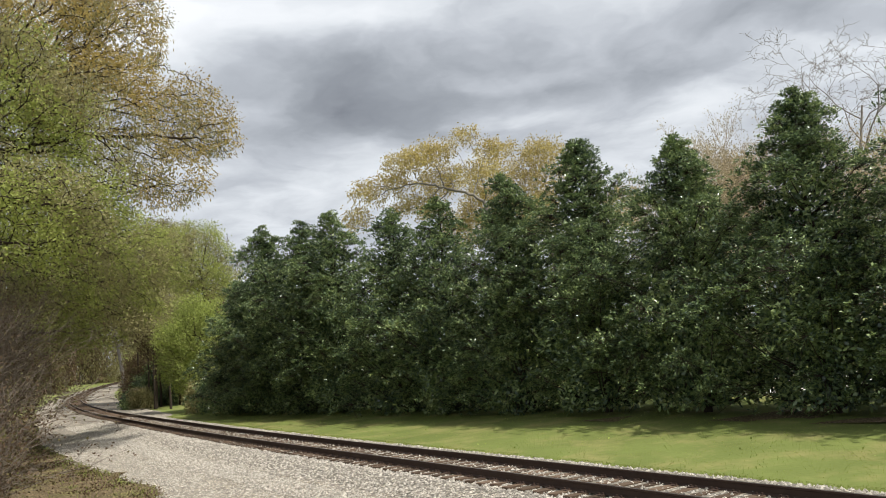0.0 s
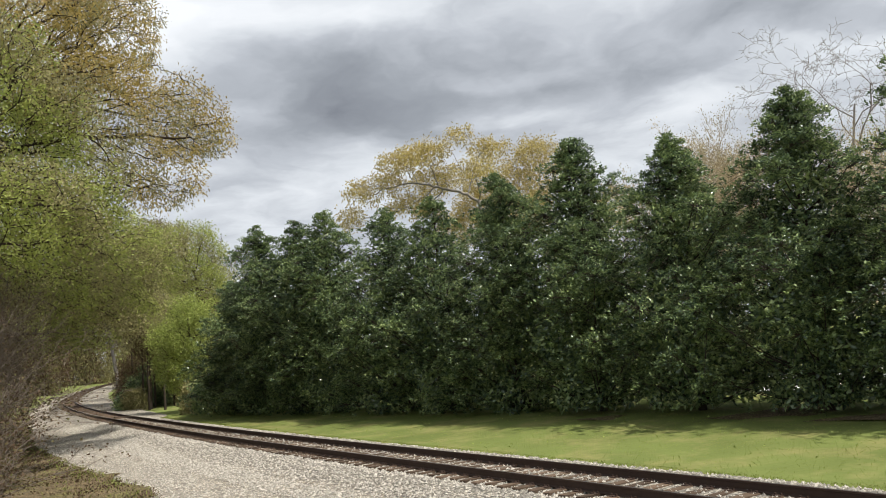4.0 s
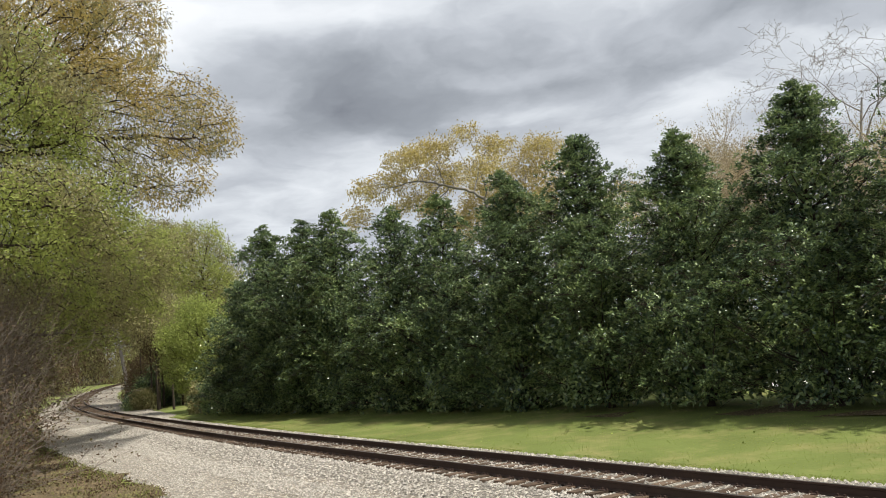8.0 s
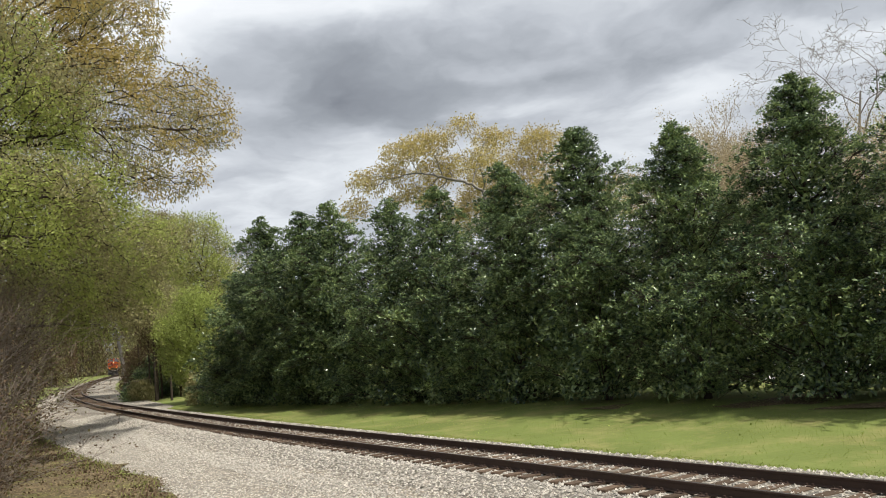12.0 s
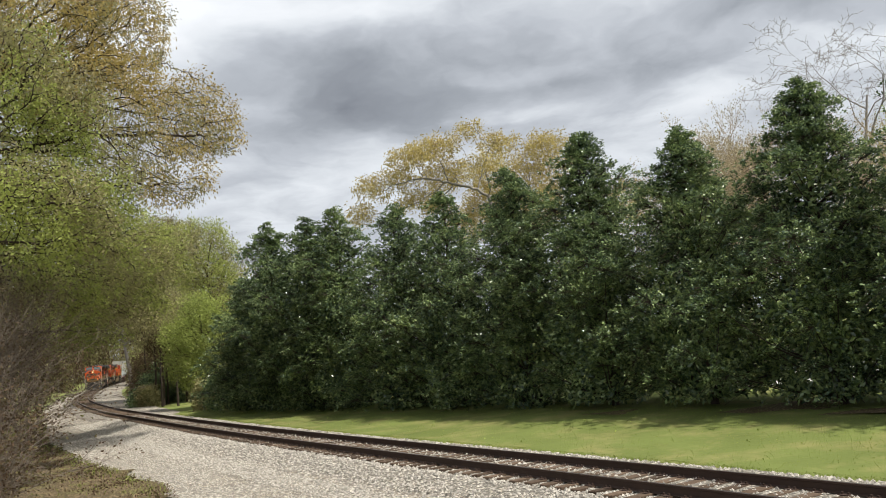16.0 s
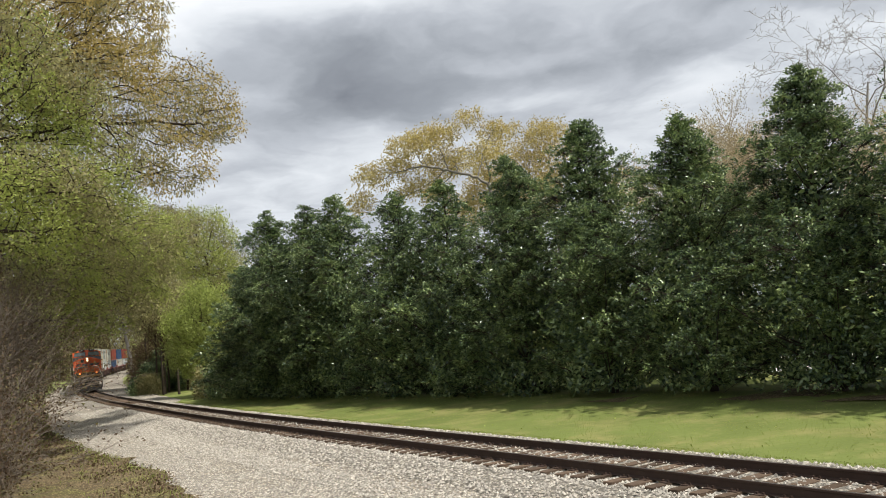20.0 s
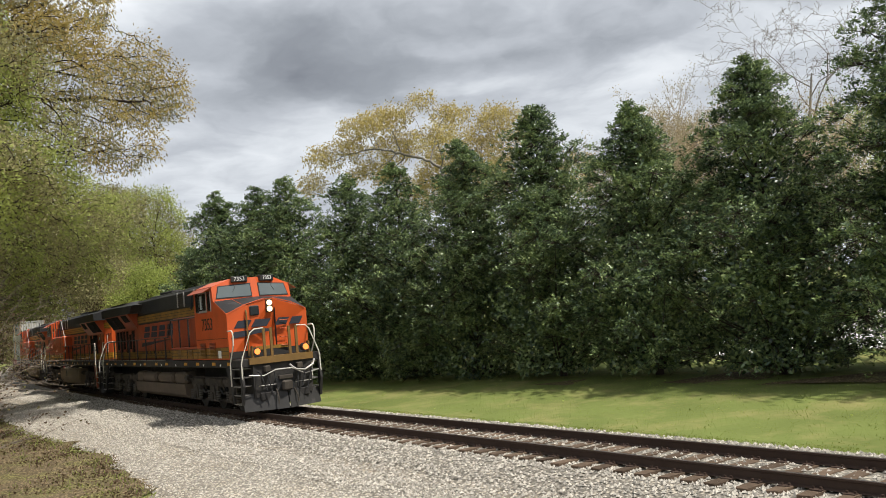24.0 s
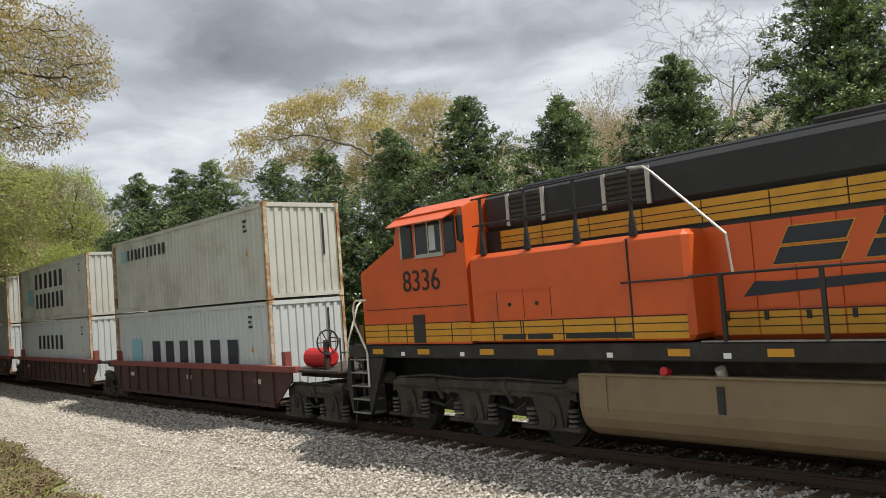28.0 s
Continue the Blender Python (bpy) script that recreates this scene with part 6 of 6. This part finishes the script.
    for s in (-1, 1):
        ang = math.degrees(math.atan2(0.38, 0.35))
        digits("end_number", number, 0.225, M["digit"], t, pose(-20.888, s * 0.748, 3.34, 90, 0, 180 + (90 - ang) if s > 0 else -(90 - ang)))
        part("grab_iron", pipe(B(), [(-20.86, s * 0.76, 2.35), (-20.95, s * 0.78, 2.4), (-20.95, s * 0.78, 3.25), (-20.86, s * 0.76, 3.3)], 0.014), M["white"], t)
    # walkway rails
    for s in (-1, 1):
        xs = np.linspace(-9.45 if lead else -10.2, -20.4, 8)
        for x in xs:
            slab("rail_post", M["black"], t, x - 0.03, x + 0.03, s * 1.43, s * 1.475, 1.90, 2.88)
        part("walkway_rail", pipe(B(), [(-9.6, s * 1.45, 2.88), (-20.6, s * 1.45, 2.88)], 0.020), M["black"], t)
    # tank
    if lead:
        bm = loft(B(), [[(x, -1.40, 0.92), (x, -1.36, 0.50), (x, -1.12, 0.34), (x, 1.12, 0.34), (x, 1.36, 0.50), (x, 1.40, 0.92)] for x in (-7.2, -7.5, -14.6, -14.95)])
        part("fuel_tank", bm, M["tank_dark"], t, "low brown dusty fuel tank")
        slab("tank_body", M["tank_dark"], t, -7.3, -8.75, -1.34, 1.34, 0.9, 1.40, 0.08)
        slab("tank_body", M["tank_dark"], t, -13.85, -14.9, -1.34, 1.34, 0.9, 1.40, 0.08)
        for s in (-1, 1):
            for x0, x1 in ((-8.95, -11.15), (-11.55, -13.7)):
                bm = B()
                for xa, xb_, ra, rb in ((x0, x0 - 0.12, 0.15, 0.24), (x0 - 0.12, x1 + 0.12, 0.24, 0.24), (x1 + 0.12, x1, 0.24, 0.15)):
                    cyl(bm, (xa, s * 1.17, 1.14), (xb_, s * 1.17, 1.14), ra, 16, rb)
                part("air_reservoir", bm, M["tank_dark"], t, smooth=False)
    else:
        bm = loft(B(), [[(x, -1.40 + i, 1.38), (x, -1.42 + i, 0.84), (x, -1.38 + i, 0.66), (x, -1.29 + i, 0.50), (x, -1.14 + i, 0.38), (x, -0.92, 0.30), (x, 0.92, 0.30), (x, 1.14 - i, 0.38), (x, 1.29 - i, 0.50), (x, 1.38 - i, 0.66), (x, 1.42 - i, 0.84), (x, 1.40 - i, 1.38)] for x, i in ((-7.30, 0.05), (-7.42, 0.0), (-14.85, 0.0), (-14.97, 0.05))])
        part("fuel_tank", bm, M["tank"], t, "broad tan dusty fuel tank")
        for s in (-1, 1):
            for x in (-7.9, -14.4):
                slab("tank_strap", M["tank"], t, x - 0.04, x + 0.04, s * 1.415, s * 1.435, 0.80, 1.38)
            slab("tank_lip", M["tank"], t, -7.40, -14.87, s * 1.36, s * 1.435, 1.36, 1.40, 0.01)
            slab("fuel_gauge", M["black"], t, -9.95, -10.07, s * 1.415, s * 1.43, 0.86, 1.26)
            part("filler_cap", cyl(B(), (-10.0, s * 1.30, 1.38), (-10.0, s * 1.36, 1.52), 0.08, 10), M["silver"], t)
            part("red_valve", cyl(B(), (-9.1, s * 1.34, 1.44), (-9.1, s * 1.47, 1.47), 0.07, 10), M["red"], t)
    slab("under_gear", M["truck"], t, -7.2, -15.2, -0.9, 0.9, 0.95, 1.62)
    bogie(t, (-2.34, -4.40, -6.45), 0.53, -4.40, 2.65, 1.18)
    back = -17.75 if lead else -18.20
    bogie(t, (back + 2.05, back, back - 2.05), 0.53, back, 2.65, 1.18)
    # ends: plates, steps, plow, coupler, hoses
    for sgn, xe in ((1, -0.36), (-1, -21.94)):
        bm = loft(B(), [[(xe, -0.85, z), (xe - sgn * 0.10, -1.18, z), (xe - sgn * 0.45, -1.18, z), (xe - sgn * 0.45, 1.18, z), (xe - sgn * 0.10, 1.18, z), (xe, 0.85, z)] for z in (1.70, 1.93)])
        part("end_platform", bm, M["brown_post"] if lead else M["deck"], t)
        end_steps(t, sgn, xe, M["deck"] if sgn > 0 or lead else (M["orange_worn"] if number == "7457" else M["deck"]))
        bm = B()
        for s in (-1, 1):
            loft(bm, [[(xe + sgn * (0.34 - 0.16 * k), s * 0.02, 0.12 + 0.58 * k), (xe + sgn * (0.36 - 0.16 * k), s * 0.02, 0.12 + 0.58 * k), (xe - sgn * (0.20 + 0.16 * k), s * 1.42, 0.12 + 0.58 * k), (xe - sgn * (0.24 + 0.16 * k), s * 1.42, 0.12 + 0.58 * k)] for k in (0, 1)])
        part("plow", bm, M["plow"], t, "scuffed steel snow plow")
        slab("pilot_plate", M["deck"], t, xe - sgn * 0.10, xe - sgn * 0.20, -1.08, 1.08, 0.55, 1.70)
        bm = B()
        box(bm, xe, xe + sgn * 0.20, -0.14, 0.14, 0.76, 1.02, 0.02)
        box(bm, xe + sgn * 0.14, xe + sgn * 0.35, -0.20, 0.16, 0.72, 1.06, 0.05)
        part("coupler", bm, M["truck"], t)
        slab("coupler_pocket", M["black"], t, xe - sgn * 0.08, xe + sgn * 0.10, -0.34, 0.34, 0.62, 1.16, 0.03)
        slab("draft_block", M["truck"], t, xe, xe + sgn * 0.16, -0.26, 0.26, 1.10, 1.24, 0.02)
        for y0 in (-0.62, 0.58):
            slab("jumper_socket", M["truck"], t, xe - sgn * 0.10, xe + sgn * 0.10, y0 - 0.11, y0 + 0.11, 1.40, 1.62, 0.03)
        part("jumper_cable", pipe(B(), [(xe + sgn * 0.06, 0.20, 1.58), (xe + sgn * 0.26, 0.34, 1.40), (xe + sgn * 0.30, 0.66, 1.36), (xe + sgn * 0.22, 1.0, 1.5), (xe + sgn * 0.02, 1.16, 1.66)], 0.032, 8), M["silver"], t)
        for y0 in (-0.34, 0.30):
            part("safety_chain", pipe(B(), [(xe + sgn * 0.04, y0, 0.80), (xe + sgn * 0.28, y0 * 1.1, 0.52), (xe + sgn * 0.30, y0 * 1.15, 0.30)], 0.026, 5), M["truck"], t)
        slab("plow_brace", M["deck"], t, xe - sgn * 0.16, xe + sgn * 0.02, -0.9, 0.9, 0.46, 0.72, 0.02)
        for k, (y0, drop) in enumerate(((-0.95, 0.5), (-0.70, 0.62), (-0.45, 0.55), (0.45, 0.62), (0.70, 0.5), (0.95, 0.55))):
            part("brake_hose", pipe(B(), [(xe - sgn * 0.05, y0, 1.45), (xe + sgn * 0.14, y0 + 0.03, 1.40), (xe + sgn * 0.22, y0 * 0.9, 1.40 - drop * 0.6), (xe + sgn * 0.20, y0 * 0.82, 1.40 - drop), (xe + sgn * 0.26, y0 * 0.8, 1.30 - drop)], 0.024, 6), M["black"], t)
        part("cut_lever", pipe(B(), [(xe + sgn * 0.05, -1.3, 1.35), (xe + sgn * 0.16, -0.8, 1.30), (xe + sgn * 0.22, -0.4, 1.46), (xe + sgn * 0.22, 0.2, 1.46), (xe + sgn * 0.18, 0.7, 1.22), (xe + sgn * 0.05, 1.3, 1.30)], 0.022), M["silver"], t)
        for s in (-1, 1):
            part("grab_iron", pipe(B(), [(xe + sgn * 0.02, s * 0.35, 0.95), (xe + sgn * 0.10, s * 0.36, 0.96), (xe + sgn * 0.10, s * 0.95, 0.96), (xe + sgn * 0.02, s * 0.96, 0.95)], 0.014), M["silver"], t)
            if sgn > 0:
                dl = put("ditch_light", None, t, pose(xe - 0.06, s * 0.90, 2.13))
                part("lamp_case", cyl(B(), (-0.22, 0, 0), (0.02, 0, 0), 0.135, 16), M["deck"], dl)
                part("lens", cyl(B(), (0.02, 0, 0), (0.035, 0, 0), 0.105, 16), M["ditch"] if lead else M["silver"], dl)
                slab("bracket", M["brown_post"], dl, -0.2, -0.02, s * 0.12, s * 0.16, -0.22, 0.2)
    return t


def container(label, mat, style, seed):
    """A forty-foot box. x runs forward from its front end at 0, z up from its floor."""
    t = thing("shipping_container", label, "container", "containers on the train")
    L_, W_, H_ = 12.19, 2.438, 2.70
    for s in (-1, 1):
        rows = []
        n = 42
        for i in range(n):
            x = -0.16 - (L_ - 0.32) * i / n
            w_ = (L_ - 0.32) / n
            for dx, off in ((0, 0), (0.28, 0), (0.5, 0.036), (0.78, 0.036)):
                rows.append((x - dx * w_, s * (W_ / 2 - 0.02 - off)))
        verts = [(x, y, z) for x, y in rows for z in (0.16, H_ - 0.12)]
        faces = [(2 * i, 2 * i + 2, 2 * i + 3, 2 * i + 1) for i in range(len(rows) - 1)]
        put("side_panel", mesh_of("side_panel", verts, faces, [mat]), t)
        slab("bottom_rail", mat, t, -0.1, -L_ + 0.1, s * (W_ / 2 - 0.06), s * W_ / 2, 0.02, 0.18)
        slab("top_rail", mat, t, -0.1, -L_ + 0.1, s * (W_ / 2 - 0.06), s * W_ / 2, H_ - 0.13, H_ - 0.02)
        for x in (0, -L_):
            e = 1 if x == 0 else -1
            slab("corner_post", M["rust"] if "grey" in mat.name or "white" in mat.name else mat, t, x, x - e * 0.10, s * (W_ / 2 - 0.09), s * (W_ / 2 + 0.002), 0.05, H_ - 0.05, label="rust-streaked corner post")
            for z in (0, H_ - 0.12):
                slab("corner_casting", M["rust"], t, x + e * 0.004, x - e * 0.18, s * (W_ / 2 - 0.16), s * (W_ / 2 + 0.006), z, z + 0.12, 0.01)
    for x, e in ((0, 1), (-L_, -1)):
        rows = []
        n = 9
        for i in range(n):
            y = -W_ / 2 + 0.11 + (W_ - 0.22) * i / n
            w_ = (W_ - 0.22) / n
            for dy, off in ((0, 0.02), (0.45, 0.02), (0.55, 0.06), (0.9, 0.06)):
                rows.append((x - e * off, y + dy * w_))
        rows.append((x - e * 0.02, W_ / 2 - 0.11))
        verts = [(a, b, z) for a, b in rows for z in (0.14, H_ - 0.12)]
        put("end_panel", mesh_of("end_panel", verts, [(2 * i, 2 * i + 2, 2 * i + 3, 2 * i + 1) for i in range(len(rows) - 1)], [mat]), t)
        slab("end_rail", mat, t, x, x - e * 0.08, -W_ / 2 + 0.1, W_ / 2 - 0.1, H_ - 0.13, H_ - 0.01)
        slab("end_rail", mat, t, x, x - e * 0.08, -W_ / 2 + 0.1, W_ / 2 - 0.1, 0.04, 0.16)
        slab("small_writing", M["lettering"], t, x + e * 0.002, x - e * 0.004, 0.62, 0.68, H_ - 1.5, H_ - 0.3)
    slab("roof", mat, t, -0.05, -L_ + 0.05, -W_ / 2 + 0.03, W_ / 2 - 0.03, H_ - 0.06, H_ - 0.03)
    slab("floor", mat, t, -0.05, -L_ + 0.05, -W_ / 2 + 0.03, W_ / 2 - 0.03, 0.05, 0.15)
    rng = np.random.default_rng(seed)
    for s in (-1, 1):
        f = -s
        y = W_ / 2 - 0.018
        xs = lambda d: -d if s < 0 else -(L_ - d)   # d metres from the end where a reader ends
        for k in range(3):
            slab("small_writing", M["lettering"], t, xs(1.05 + 0.1 * (k == 1)), xs(1.30), s * y, s * (y + 0.004), H_ - 0.45 - 0.14 * k, H_ - 0.38 - 0.14 * k)
        bm = prism(B(), [(xs(1.05), 1.30), (xs(1.21), 1.30), (xs(1.13), 1.52)], s * y, s * (y + 0.004))
        part("warning_mark", bm, M["yellow"], t)
        # rows of plain bars stand for the shipper's name
        def bars(d_from, count, w_, gap, z0, z1):
            for k in range(count):
                d = d_from - k * (w_ + gap)
                slab("name_bar", M["lettering"], t, xs(d), xs(d - w_ * 0.66), s * y, s * (y + 0.004), z0, z1)
        if style == "big":
            bars(8.6, 6, 0.98, 0.20, 0.50, 1.66)
            slab("emblem_square", M["sky_blue"], t, xs(10.6), xs(9.6), s * y, s * (y + 0.004), 0.85, 1.75)
        elif style == "small":
            bars(10.6, 10, 0.30, 0.07, 1.90, 2.28)
            slab("emblem_square", M["sky_blue"], t, xs(11.2), xs(10.8), s * y, s * (y + 0.004), 1.85, 2.30)
        elif style == "double":
            bars(8.9, 6, 0.74, 0.16, 1.55, 2.30)
            bars(8.8, 7, 0.62, 0.13, 0.60, 1.30)
            slab("emblem_square", M["sky_blue"], t, xs(10.4), xs(9.4), s * y, s * (y + 0.004), 0.8, 1.6)
        elif style == "plain":
            bars(8.6, 6, 0.62, 0.16, 1.35, 2.0)
    return t


def well_car(first):
    """One well of a double-stack car. x runs forward from the front of its frame at 0, z over the rails."""
    t = thing("well_car", "maroon double-stack well car with ribbed sides", "rail car", "well cars of the train")
    for s in (-1, 1):
        y = 1.38
        bm = prism(B(), [(-1.9, 1.22), (-15.35, 1.22), (-15.35, 1.0), (-14.5, 0.30), (-2.8, 0.30), (-1.9, 1.0)], s * (y - 0.04), s * y)
        part("well_side", bm, M["well"], t)
        slab("top_chord", M["well_top"], t, -1.6, -15.6, s * (y - 0.12), s * (y + 0.06), 1.20, 1.36, 0.01)
        slab("bottom_chord", M["well"], t, -2.8, -14.5, s * (y - 0.08), s * (y + 0.05), 0.26, 0.36)
        for k in range(14):
            x = -2.9 - k * 0.90
            slab("side_rib", M["well"], t, x - 0.05, x + 0.05, s * y, s * (y + 0.05), 0.36, 1.20)
        for x in (-3.6, -8.2, -13.2):
            slab("stencil", M["box_grey"], t, x, x - 0.35, s * (y + 0.001), s * (y + 0.006), 0.85, 0.98)
    slab("well_floor", M["well"], t, -2.6, -14.7, -1.3, 1.3, 0.30, 0.36)
    for x0, x1 in ((0.25 if first else -0.1, -2.5), (-14.9, -15.75)):
        slab("end_deck", M["well"], t, x0, x1, -0.75, 0.75, 1.02, 1.22)
        slab("deck_grating", M["truck"], t, x0, x1, -1.35, 1.35, 1.22, 1.27)
    for s in (-1, 1):
        for x in (-2.35, -15.0):
            slab("container_guide", M["well_top"], t, x - 0.1, x + 0.1, s * 1.16, s * 1.34, 1.30, 1.72)
    bogie(t, (-0.35, -2.05) if first else (0.55, -1.15), 0.42, -1.20 if first else -0.30, 1.30, 0.88, False)
    if first:
        bm = B()
        for xa, xb_, ra, rb in ((-0.75, -0.85, 0.16, 0.25), (-0.85, -1.75, 0.25, 0.25), (-1.75, -1.85, 0.25, 0.16)):
            cyl(bm, (xa, -0.85, 1.54), (xb_, -0.85, 1.54), ra, 16, rb)
        part("air_reservoir", bm, M["red"], t, "bright red air tank")
        bm = pipe(B(), [(-0.55 + 0.02, -1.1 + 0.30 * math.cos(a), 1.95 + 0.30 * math.sin(a)) for a in np.linspace(0, 2 * math.pi, 22)], 0.022)
        for a in np.linspace(0, 2 * math.pi, 6, endpoint=False):
            cyl(bm, (-0.53, -1.1, 1.95), (-0.53, -1.1 + 0.29 * math.cos(a), 1.95 + 0.29 * math.sin(a)), 0.014, 5)
        part("brake_wheel", bm, M["black"], t)
        part("brake_stand", box(B(), -0.66, -0.56, -1.16, -1.04, 1.27, 2.0, 0.01), M["well"], t)
        for y in (-1.2, 0.2, 1.2):
            part("end_post", pipe(B(), [(0.18, y, 1.25), (0.18, y, 2.05), (-0.3, y, 2.08)], 0.022), M["well"], t)
        part("end_rail", pipe(B(), [(0.18, -1.2, 1.7), (0.18, 1.2, 1.7)], 0.02), M["well"], t)
        part("coupler", box(B(), 0.2, 0.75, -0.14, 0.14, 0.74, 1.0, 0.03), M["truck"], t)
        for k, y in enumerate((-0.5, 0.5)):
            part("brake_hose", pipe(B(), [(0.2, y, 1.1), (0.4, y, 0.95), (0.5, y * 0.6, 0.55), (0.7, y * 0.3, 0.5)], 0.022), M["black"], t)
    return t


VEHICLES = []
UNIT = 22.3
FLIP = pose(-UNIT, 0, 0, 0, 0, 180)
VEHICLES.append((locomotive("7353", True, "orange wide-cab diesel locomotive, dusty, headlights lit, cab leading"), 0.0, 4.40, 18.0, Matrix()))
VEHICLES.append((locomotive("7457", False, "orange diesel locomotive with a tan tank, running cab last"), UNIT, 4.40, 18.0, FLIP))
VEHICLES.append((locomotive("8336", False, "bright orange diesel locomotive running cab last before the containers"), 2 * UNIT, 4.40, 18.0, FLIP))
LOADS = [("box_grey", "small", "box_pale", "big"), ("box_grey", "double", "box_pale", "plain"), ("box_grey", "plain", "box_pale", "small"), ("box_red", "", "box_blue", ""), ("box_blue", "", "box_grey", "small"), ("box_red", "plain", "box_pale", "big"), ("box_grey", "small", "box_blue", "")]
WORDS = {"box_grey": "weathered white corrugated shipping container with rusty corner posts", "box_pale": "pale grey corrugated shipping container with dark lettering", "box_red": "red-brown corrugated shipping container", "box_blue": "dark blue corrugated shipping container"}
for i, (a, sa, b, sb) in enumerate(LOADS):
    behind = 3 * UNIT + 0.35 + 15.55 * i
    VEHICLES.append((well_car(i == 0), behind, 1.2 if i == 0 else 0.3, 15.7, Matrix()))
    for mat_, st, z in ((b, sb, 0.40), (a, sa, 3.12)):
        VEHICLES.append((container(WORDS[mat_], M[mat_], st, i), behind, 1.2 if i == 0 else 0.3, 15.7, pose(-3.18, 0, z)))


# ---- what moves ----
SPEED, FRONT = 19.19, 0.67


def vehicle_pose(front, a, b):
    """A vehicle whose front lies at that place on the line, carried at a and b metres behind its front."""
    pa, pb = on_track(front + a), on_track(front + b)
    fwd = (pa - pb).normalized()
    side = Vector((0, 0, 1)).cross(fwd).normalized()
    side = Matrix.Rotation(-BANK, 3, fwd) @ side
    upv = fwd.cross(side)
    m = Matrix((fwd, side, upv)).transposed().to_4x4()
    m.translation = pa + fwd * a
    return m


def motions():
    times = [0.5 * i for i in range(57)]
    for ob, behind, a, b, seat in VEHICLES:
        walk(ob, [(t, vehicle_pose(FRONT + SPEED * (25 - t) + behind, a, b) @ seat) for t in times])


motions()
